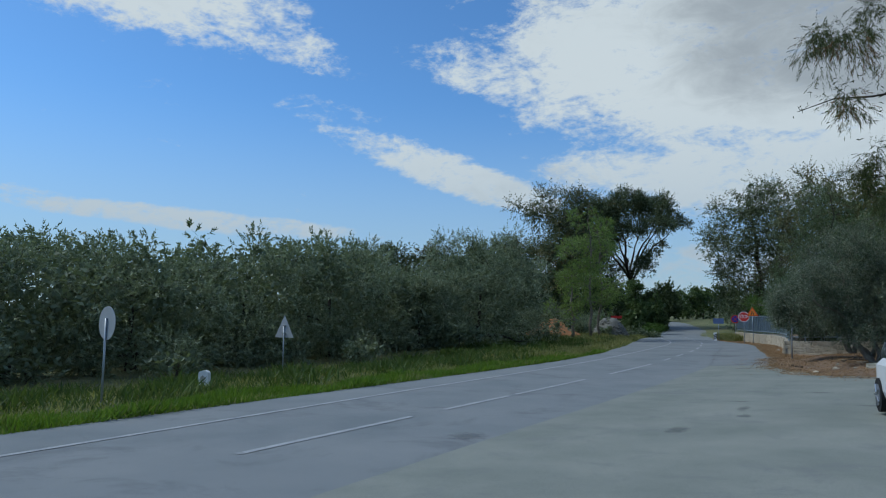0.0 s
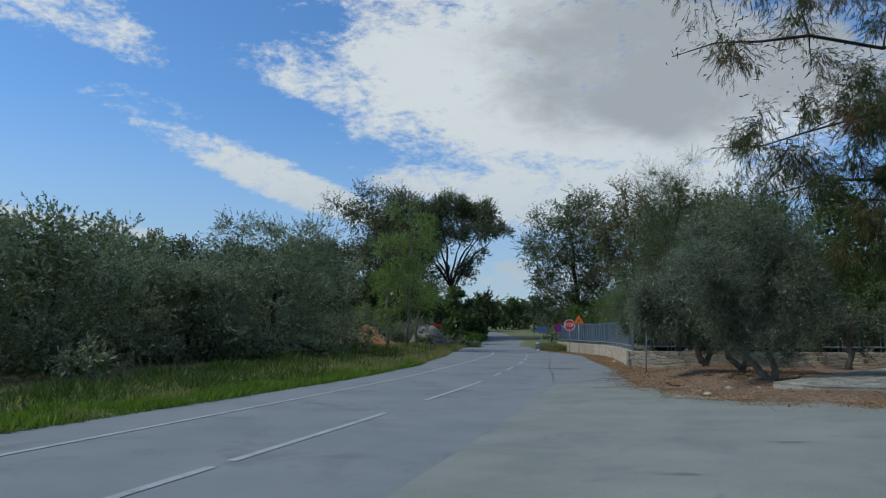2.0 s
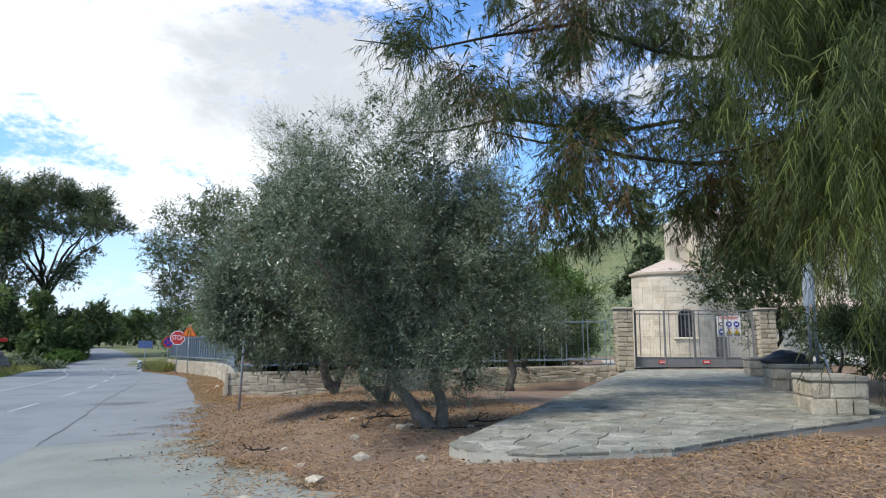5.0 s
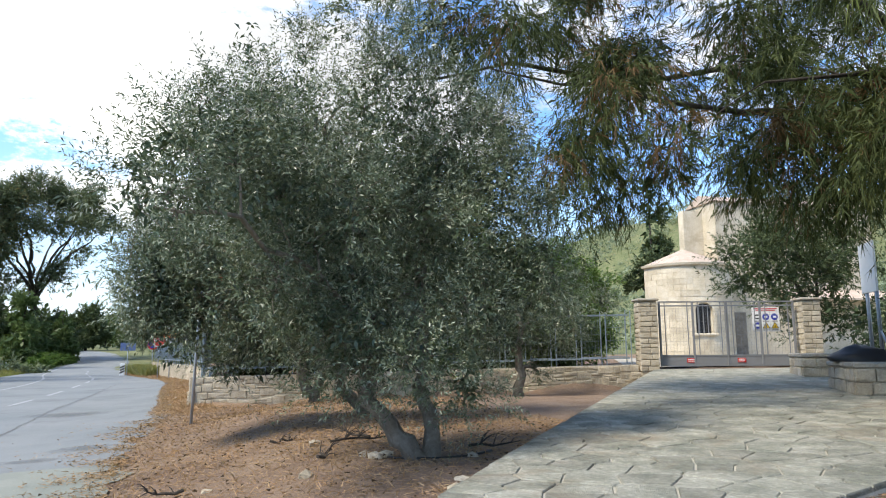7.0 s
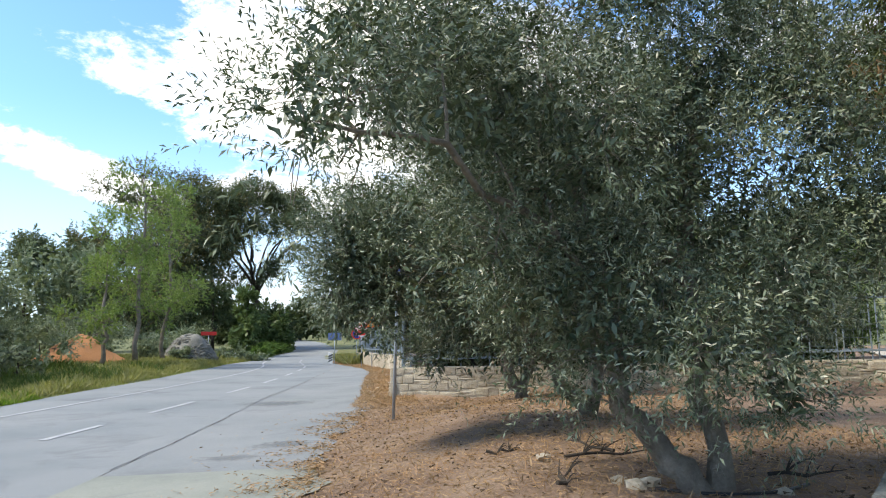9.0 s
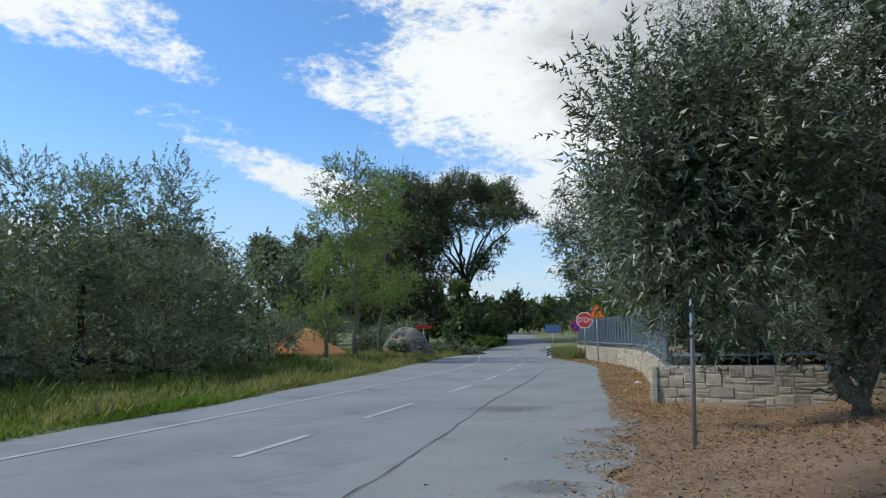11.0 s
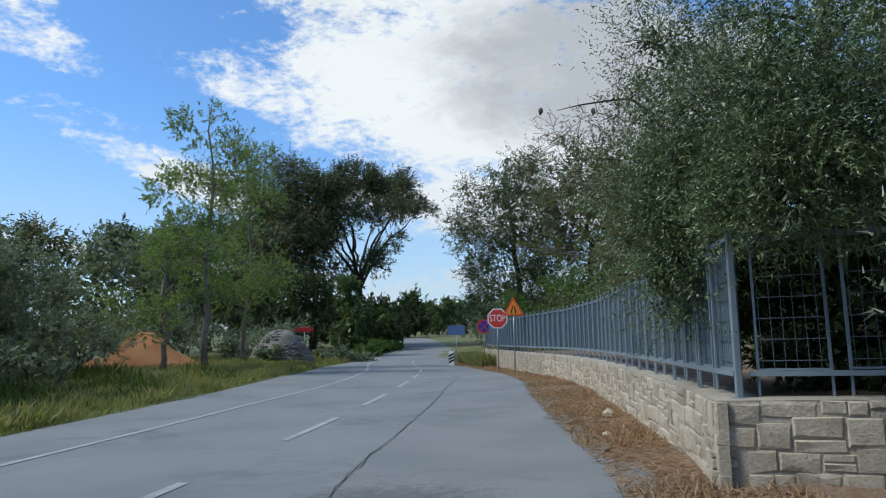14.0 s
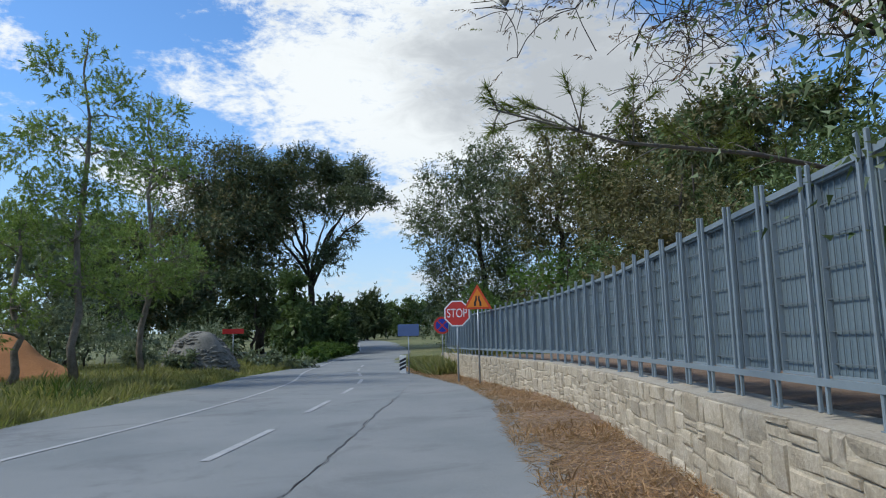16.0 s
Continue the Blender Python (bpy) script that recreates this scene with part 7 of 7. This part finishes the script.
def parked_car(x, y, rz):
    t = thing("car", "white parked hatchback car on the concrete forecourt", "car", (x, y, ground_z(x, y)), rz=rz)
    # side outline, nose towards -y: (y, half width, low, high)
    rows = [(-2.05, 0.62, 0.38, 0.62), (-1.95, 0.78, 0.26, 0.74), (-1.6, 0.86, 0.2, 0.86), (-1.0, 0.88, 0.2, 0.96), (-0.4, 0.88, 0.2, 0.99), (0.6, 0.88, 0.2, 0.99), (1.4, 0.87, 0.22, 0.98), (1.9, 0.8, 0.3, 0.95), (2.02, 0.7, 0.4, 0.8)]
    vs = []
    for yy, w, lo, hi in rows:
        vs += [(-w * 0.93, yy, lo), (-w, yy, lo + 0.2), (-w, yy, hi - 0.12), (-w * 0.88, yy, hi), (w * 0.88, yy, hi), (w, yy, hi - 0.12), (w, yy, lo + 0.2), (w * 0.93, yy, lo)]
    k = len(rows)
    fs = [(8 * i + j, 8 * i + (j + 1) % 8, 8 * i + 8 + (j + 1) % 8, 8 * i + 8 + j) for i in range(k - 1) for j in range(8)] + [tuple(range(8)), tuple(range(8 * k - 1, 8 * k - 9, -1))]
    part("body", Geo().add(vs, fs), M["car_white"], t, smooth=False)
    cab = [(-0.95, 0.72, 0.95), (-0.2, 0.6, 1.42), (1.1, 0.6, 1.47), (1.75, 0.66, 1.3), (1.95, 0.72, 0.93)]
    vs = []
    for yy, w, hi in cab:
        vs += [(-0.78, yy * 1.0, 0.9), (-w, yy, hi), (w, yy, hi), (0.78, yy, 0.9)]
    fs = [(4 * i + j, 4 * i + j + 1, 4 * i + 5 + j, 4 * i + 4 + j) for i in range(4) for j in range(3)]
    part("glasshouse", Geo().add(vs, fs), M["dark_glass"], t, "dark tinted glass")
    part("roof", Geo().soft_box(-0.6, -0.18, 1.43, 0.6, 1.25, 1.5, 0.03), M["car_white"], t)
    for sx in (-1, 1):
        for yy, nm in ((-1.3, "front"), (1.25, "rear")):
            wm = Matrix.Translation((sx * 0.8, yy, 0.31)) @ Matrix.Rotation(math.pi / 2, 4, "Z")
            w = part("wheel", Geo().disc((0, -0.1, 0), 0.31, 0.2, 28), M["tyre"], t, at=wm)
            part("rim", Geo().disc((0, -0.115 if sx > 0 else 0.095, 0), 0.2, 0.02, 20), M["rim"], w)
            for q in range(5):
                a = 2 * math.pi * q / 5
                part("spoke", Geo().tube([(math.cos(a) * 0.05, -0.125 if sx > 0 else 0.125, math.sin(a) * 0.05), (math.cos(a) * 0.2, -0.125 if sx > 0 else 0.125, math.sin(a) * 0.2)], 0.018, 6), M["rim"], w)
        part("mirror", Geo().soft_box(sx * 0.86 if sx > 0 else -1.04, -0.75, 0.95, sx * 1.04 if sx > 0 else -0.86, -0.62, 1.1, 0.03), M["black"], t)
        part("headlight", Geo().soft_box(sx * 0.5 - 0.16, -2.03, 0.6, sx * 0.5 + 0.16, -1.88, 0.74, 0.03), M["lamp_glass"], t)
        part("tail_light", Geo().soft_box(sx * 0.66 - 0.1, 1.9, 0.66, sx * 0.66 + 0.1, 2.03, 0.86, 0.03), M["red"], t)
    part("bumper", Geo().soft_box(-0.7, -2.1, 0.3, 0.7, -1.95, 0.5, 0.04), M["car_white"], t)


parked_car(8.64, 27.9, 8)


def notice_board(x, y, rz):
    t = thing("notice_board", "weathered white notice board on two grey posts under the trees", "notice board", (x, y, ground_z(x, y)), rz=rz)
    for px in (-0.32, 0.32):
        part("post", Geo().tube([(px, 0, -0.3), (px, 0, 3.2)], 0.045, 10), M["galv"], t, smooth=True)
    part("panel", Geo().soft_box(-0.5, -0.06, 2.1, 0.5, -0.02, 3.3, 0.01), M["sign_white"], t)
    part("strut", Geo().tube([(0.32, 0, 1.2), (1.2, 0.1, 0.1)], 0.025, 8), M["galv"], t)


notice_board(20.3, 50.0, -117)


def black_bag(x, y, z):
    g = Geo()
    k, r = 18, 6
    vs = [(0, 0, 0.3)]
    for i in range(1, r + 1):
        u = i / r
        for j in range(k):
            a = 2 * math.pi * j / k
            n1 = noise.noise(Vector((math.cos(a) * 1.5, math.sin(a) * 1.5, u * 3)))
            vs.append((math.cos(a) * (0.55 * math.sin(u * 1.45)) * (1 + 0.25 * n1), math.sin(a) * 0.36 * math.sin(u * 1.45) * (1 + 0.25 * n1), 0.3 * math.cos(u * 1.57) + 0.05 * n1 * (1 - u)))
    fs = [(0, 1 + j, 1 + (j + 1) % k) for j in range(k)] + [(1 + i * k + j, 1 + (i + 1) * k + j, 1 + (i + 1) * k + (j + 1) % k, 1 + i * k + (j + 1) % k) for i in range(r - 1) for j in range(k)]
    ob = tagged(new("black_bag", g.add(vs, fs).mesh("black_bag", M["black"], True)), "crumpled black plastic sheet lying on a stone block", "plastic sheet")
    ob.matrix_world = pose(x, y, z, 0, 0, -30)


black_bag(16.85, 46.9, slab_z(16.85, 46.8) + 0.53)


# ---------------------------------------------------------------- heaps, stones, grass, litter


def heap(x, y, rx, ry, h, mat, name, label, seed, rocks=0):
    t = thing(name, label, "heap", (x, y, ground_z(x, y) - 0.1))
    g = Geo()
    k, rings = 40, 14
    vs = [(0, 0, h)]
    for r in range(1, rings + 1):
        u = r / rings
        for i in range(k):
            a = 2 * math.pi * i / k
            n1 = noise.noise(Vector((math.cos(a) * 2 * u, math.sin(a) * 2 * u, seed)))
            rr = u * (1 + 0.16 * n1)
            z = h * (1 - u ** (2.2 if rocks else 1.15)) * (1 + 0.22 * n1) + 0.08 * noise.noise(Vector((math.cos(a) * 7 * u, math.sin(a) * 7 * u, seed + 3)))
            vs.append((math.cos(a) * rr * rx, math.sin(a) * rr * ry, max(z, -0.2) if r < rings else -0.3))
    fs = [(0, 1 + i, 1 + (i + 1) % k) for i in range(k)]
    for r in range(rings - 1):
        fs += [(1 + r * k + i, 1 + (r + 1) * k + i, 1 + (r + 1) * k + (i + 1) % k, 1 + r * k + (i + 1) % k) for i in range(k)]
    part("mound", g.add(vs, fs), mat, t, smooth=True)
    if rocks:
        rng = random.Random(seed)
        rg = Geo()
        for i in range(rocks):
            a, u = rng.uniform(0, 6.28), math.sqrt(rng.uniform(0, 1))
            px, py, pz = math.cos(a) * u * rx * 0.95, math.sin(a) * u * ry * 0.95, h * (1 - u ** 2.2) + 0.02
            rock_into(rg, px, py, pz, rng.uniform(0.09, 0.23), rng, 0.5)
        tagged(part("broken_stone", rg, M["rubble"], t), kind="stuff")


def rock_into(g, x, y, z, s, rng, flat=0.7):
    bm = bmesh.new()
    bmesh.ops.create_icosphere(bm, subdivisions=1, radius=s)
    bm.verts.index_update()
    vs = [(x + v.co.x * rng.uniform(0.7, 1.25), y + v.co.y * rng.uniform(0.7, 1.25), z + v.co.z * rng.uniform(0.6, 1.1) * flat) for v in bm.verts]
    g.add(vs, [tuple(v.index for v in f.verts) for f in bm.faces])
    bm.free()


heap(-19.9, 82.4, 3.3, 2.4, 1.95, M["sand"], "sand_heap", "orange-brown heap of sand at the roadside", 3)
heap(-16.9, 93.0, 2.2, 2.1, 2.05, M["rubble"], "rubble_heap", "grey heap of broken stone in the grass", 5, 760)


def loose_stone(x, y, s, seed):
    rng = random.Random(seed)
    g = Geo()
    rock_into(g, 0, 0, 0, s, rng)
    ob = tagged(new("stone", g.mesh("stone", M["stone"])), "loose pale stone lying on brown dirt", "stone", "loose stones")
    ob.matrix_world = pose(x, y, ground_z(x, y) + s * 0.25, 0, 0, rng.uniform(0, 360))


for i, (x, y, s) in enumerate(((7.5, 43.75, 0.1), (7.62, 43.85, 0.1), (7.4, 43.95, 0.08), (6.7, 42.0, 0.13), (6.75, 43.2, 0.1), (7.3, 41.2, 0.1), (7.9, 41.8, 0.1), (8.05, 42.2, 0.09), (6.1, 41.2, 0.12), (6.0, 42.3, 0.07), (6.9, 45.0, 0.09), (8.5, 43.5, 0.08), (5.8, 43.6, 0.06), (3.1, 60.2, 0.1), (3.2, 62.9, 0.13), (5.4, 40.6, 0.09))):
    loose_stone(x, y, s, 40 + i)


def hose(pts, label):
    ob = tagged(new("irrigation_hose", Geo().tube(bezier(*[Vector((x, y, ground_z(x, y) + 0.035)) for x, y in pts], 12), 0.014, 6).mesh("irrigation_hose", M["black"], True)), label, "hose")
    return ob


def dead_branch(x, y, rz, length, seed, label):
    """A dry forked stick with side twigs, lying on the dirt."""
    rng = random.Random(seed)
    t = thing("fallen_branch", label, "branch", (x, y, ground_z(x, y)), "fallen branches", rz)
    pts = [Vector((i / 5 * length, 0.06 * rng.uniform(-1, 1), 0.05 + 0.05 * rng.random())) for i in range(6)]
    part("stem", Geo().tube(pts, [0.018, 0.016, 0.014, 0.011, 0.008, 0.003], 6), M["bark_dark"], t)
    for i in range(9):
        p = pts[rng.randrange(1, 5)]
        d = Vector((rng.uniform(0.1, 0.5), rng.uniform(-0.4, 0.4), rng.uniform(0.05, 0.4))) * length * 0.6
        part("twig", Geo().tube(bezier(p, p + d * 0.5 + Vector((0, 0, 0.05)), p + d, 4), [0.008, 0.006, 0.004, 0.002], 4), M["bark_dark"], t)


hose(((7.6, 43.6), (8.2, 43.15), (8.8, 43.8)), "thin black irrigation hose looped round the olive trunk")
for i, (x, y, rz, ln) in enumerate(((7.1, 44.8, 20, 0.9), (7.6, 45.2, 120, 0.8), (6.4, 45.4, 40, 0.45), (5.6, 43.5, 190, 0.4), (6.9, 43.6, 75, 0.6), (8.6, 44.0, 10, 0.7))):
    dead_branch(x, y, rz, ln, 900 + i, "dry dead branch lying on brown dirt")


def blades(name, label, cat, n, place, hgt, wid, mat, seed, lean=0.5, z_off=0.0):
    """Upright grass blades: place(rng, n) gives x and y."""
    rng = np.random.default_rng(seed)
    x, y = place(rng, n)
    z = height(x, y) + z_off
    p = np.stack([x, y, z - 0.02], 1)
    h = hgt(x, y, rng)
    d = unit(np.stack([rng.normal(size=len(x)) * lean, rng.normal(size=len(x)) * lean, np.ones(len(x))], 1))
    side = unit(np.cross(d, rng.normal(size=(len(x), 3)))) * (wid * rng.uniform(0.6, 1.3, len(x)))[:, None]
    bend = unit(rng.normal(size=(len(x), 3)) * np.array((1, 1, 0.05))) * (h * 0.3)[:, None]
    mid = p + d * (h * 0.55)[:, None]
    tip = p + d * h[:, None] + bend
    q = np.stack([p - side, p + side, mid + side * 0.7 + bend * 0.25, tip], 1)
    return tagged(new(name, quads_mesh(name, q, mat)), label, cat, kind="stuff")


def verge(rng, n):
    y = rng.uniform(10, 112, n)
    s = left_edge(y) - np.abs(rng.normal(size=n)) * 1.9 + 0.06
    return road_x(y) + s, y


def near_verge(rng, n):
    y = rng.uniform(14, 58, n)
    return road_x(y) + left_edge(y) - rng.uniform(-0.08, 1.6, n), y


def back_field(rng, n):
    y = rng.uniform(12, 112, n)
    return road_x(y) + left_edge(y) - rng.uniform(1.5, 14, n), y


blades("verge_grass", "fresh bright green grass along the road edge", "grass", 46000, near_verge, lambda x, y, r: r.uniform(0.08, 0.26, len(x)) * (1 + 0.5 * np.sin(x * 2.3 + np.sin(y * 1.7)) * np.sin(y * 0.9)), 0.008, M["grass"], 1)
blades("verge_grass", "green roadside grass and weeds", "grass", 32000, verge, lambda x, y, r: r.uniform(0.05, 0.2, len(x)) * (1 + 0.8 * np.sin(x * 1.7 + y * 0.6) * np.sin(y * 1.3)), 0.009, M["weed"], 2)


def undergrowth(rng, n):
    y = rng.uniform(12, 78, n)
    return road_x(y) + left_edge(y) - 1.2 - rng.uniform(0, 1, n) ** 0.8 * 10, y


blades("undergrowth", "tall dark green weeds between verge and olive grove", "weeds", 34000, undergrowth, lambda x, y, r: r.uniform(0.12, 0.5, len(x)) * (1 + 0.7 * np.sin(x * 1.1 + y * 0.4) * np.sin(y * 0.8)), 0.014, M["weed_dark"], 5, 0.6)
M["dead_leaf"] = foliage("dead_leaf", [(0.06, 0.042, 0.03), (0.1, 0.068, 0.045), (0.16, 0.11, 0.07)], 0.8, 0.1)


def hill_scrub(n):
    """Low scrub over the far hillside: tufts of leaves in clumps."""
    rng = np.random.default_rng(77)
    c = np.stack([rng.uniform(50, 200, 900), rng.uniform(110, 270, 900)], 1)
    who = rng.integers(0, 900, n)
    xy = c[who] + rng.normal(size=(n, 2)) * 1.5
    z = height(xy[:, 0], xy[:, 1]) + rng.uniform(0, 2.2, n)
    d = unit(rng.normal(size=(n, 3)) + np.array((0, 0, 0.8)))
    v = leaves(rng, np.column_stack([xy, z]), d, 0.9, 0.5, simple=True)
    return tagged(new("hillside_scrub", quads_mesh("hillside_scrub", v, M["olive_far"])), "grey-green scrub over the far hillside", "scrub", kind="stuff")


hill_scrub(40000)
blades("dry_grass", "pale dry grass among the verge weeds", "grass", 28000, back_field, lambda x, y, r: r.uniform(0.1, 0.34, len(x)), 0.009, M["grass_pale"], 3)
blades("field_grass", "tall green weeds behind the verge", "grass", 24000, back_field, lambda x, y, r: r.uniform(0.07, 0.26, len(x)), 0.011, M["weed"], 4)


def litter(name, label, n, place, length, width, mat, seed, lift=0.02):
    """Needles, straw and leaves lying on the ground."""
    rng = np.random.default_rng(seed)
    x, y = place(rng, n)
    p = np.stack([x, y, np.maximum(height(x, y), -1) + lift + rng.uniform(0, 0.03, len(x))], 1)
    a = rng.uniform(0, 6.283, len(x))
    d = unit(np.stack([np.cos(a), np.sin(a), rng.normal(size=len(x)) * 0.25], 1))
    return tagged(new(name, quads_mesh(name, leaves(rng, p, d, length, width * 1.3, 0.3, 0.0, simple=True), mat)), label, "litter", kind="stuff")


def dirt_place(rng, n):
    y = rng.uniform(37.5, 57.0, n * 3)
    x = dirt_edge(y) + rng.uniform(-0.25, 6.5, n * 3) ** 1.0
    ok = np.array([not inside(SLAB, a, b) for a, b in zip(x, y)]) & (y < 56.6 - 0.14 * (x - 4))
    return x[ok][:n], y[ok][:n]


def foot_place(rng, n):
    y = rng.uniform(54, 97, n)
    w = np.interp(y, [54, 60, 70, 82, 97], [1.2, 1.0, 1.3, 1.0, 1.4])
    x = dirt_edge(y) + rng.uniform(-0.35, 1.0, n) * w
    return x, y


def front_place(rng, n):
    x = rng.uniform(5, 22, n)
    y = np.interp(x, [5, 6.6, 9.2, 13.5, 22], [41, 40, 39, 38, 37.2]) + rng.uniform(-0.6, 2.6, n)
    ok = np.array([not inside(SLAB, a, b) for a, b in zip(x, y)])
    return x[ok], y[ok]


def flower_place(rng, n):
    y = rng.uniform(47, 100, n)
    return road_x(y) + left_edge(y) - np.abs(rng.normal(size=n)) * 2.2 - 0.25, y


def strewn_place(rng, n):
    """Litter thinning out over the paving in front of the dirt, in patches."""
    y = rng.uniform(39.6, 53, n)
    x = dirt_edge(y) - rng.exponential(0.3, n)
    x2 = rng.uniform(6.2, 15, n)
    y2 = np.interp(x2, [6.2, 6.5, 7.4, 8.5, 8.9, 9.1, 10, 15], [40.6, 39.9, 39.5, 39.2, 38.4, 37.6, 37.1, 36.9]) - rng.exponential(0.45, n)
    x, y = np.concatenate([x, x2]), np.concatenate([y, y2])
    keep = np.sin(x * 3.1 + np.sin(y * 2.3) * 2) * np.sin(y * 2.7 + np.sin(x * 1.9) * 2) + rng.normal(size=2 * n) * 0.35 > 0.05
    return x[keep], y[keep]


litter("dry_litter", "thin brown litter strewn over the pale concrete", 11000, strewn_place, 0.075, 0.008, M["straw"], 19, 0.012)
litter("dry_litter", "dark dead leaves strewn over the pale concrete", 900, strewn_place, 0.05, 0.02, M["dead_leaf"], 20, 0.012)
blades("flowering_weeds", "pale flowering weeds and dry grass on the verge", "grass", 34000, flower_place, lambda x, y, r: r.uniform(0.1, 0.42, len(x)) * (1 + 0.6 * np.sin(x * 1.9 + 1) * np.sin(y * 1.1)), 0.0075, M["grass_pale"], 6, 0.6)
litter("dry_litter", "dry brown pine needles and leaves on the dirt", 40000, dirt_place, 0.08, 0.007, M["straw"], 11)
litter("dry_litter", "dark curled dead leaves on the dirt", 4000, dirt_place, 0.05, 0.018, M["dead_leaf"], 16, 0.03)
litter("dry_litter", "dry straw and needles swept along the wall foot", 36000, foot_place, 0.15, 0.006, M["straw"], 12, 0.03)
litter("dry_litter", "dry brown needles in front of the paved way", 16000, front_place, 0.09, 0.008, M["straw"], 13)
blades("dry_weeds", "tufts of dry orange-brown grass at the wall foot", "grass", 26000, foot_place, lambda x, y, r: r.uniform(0.03, 0.22, len(x)) * (0.35 + 0.65 * (np.sin(y * 1.7) > 0.3)), 0.0028, M["straw"], 14, 0.9)
def fence_end_place(rng, n):
    y = rng.uniform(86, 97, n)
    return dirt_edge(y) + np.abs(rng.normal(size=n)) * 1.1, y


blades("dry_grass", "tall dry yellow grass round the fence end", "grass", 9000, fence_end_place, lambda x, y, r: r.uniform(0.25, 0.85, len(x)), 0.014, M["grass_pale"], 18, 0.45)
blades("dry_weeds", "sparse dry grass on the dirt", "grass", 9000, dirt_place, lambda x, y, r: r.uniform(0.03, 0.16, len(x)), 0.0026, M["straw"], 15, 0.9)

face_stones(wall_cross, cross_face, along_z(cross_out, -0.04), lambda s: cross_top(s) - 0.006, lambda p: True, 21)
face_stones(wall_road, road_face, along_z(road_out, -0.04), lambda s: road_top(s) - 0.006, lambda p: p.y < 76, 22)
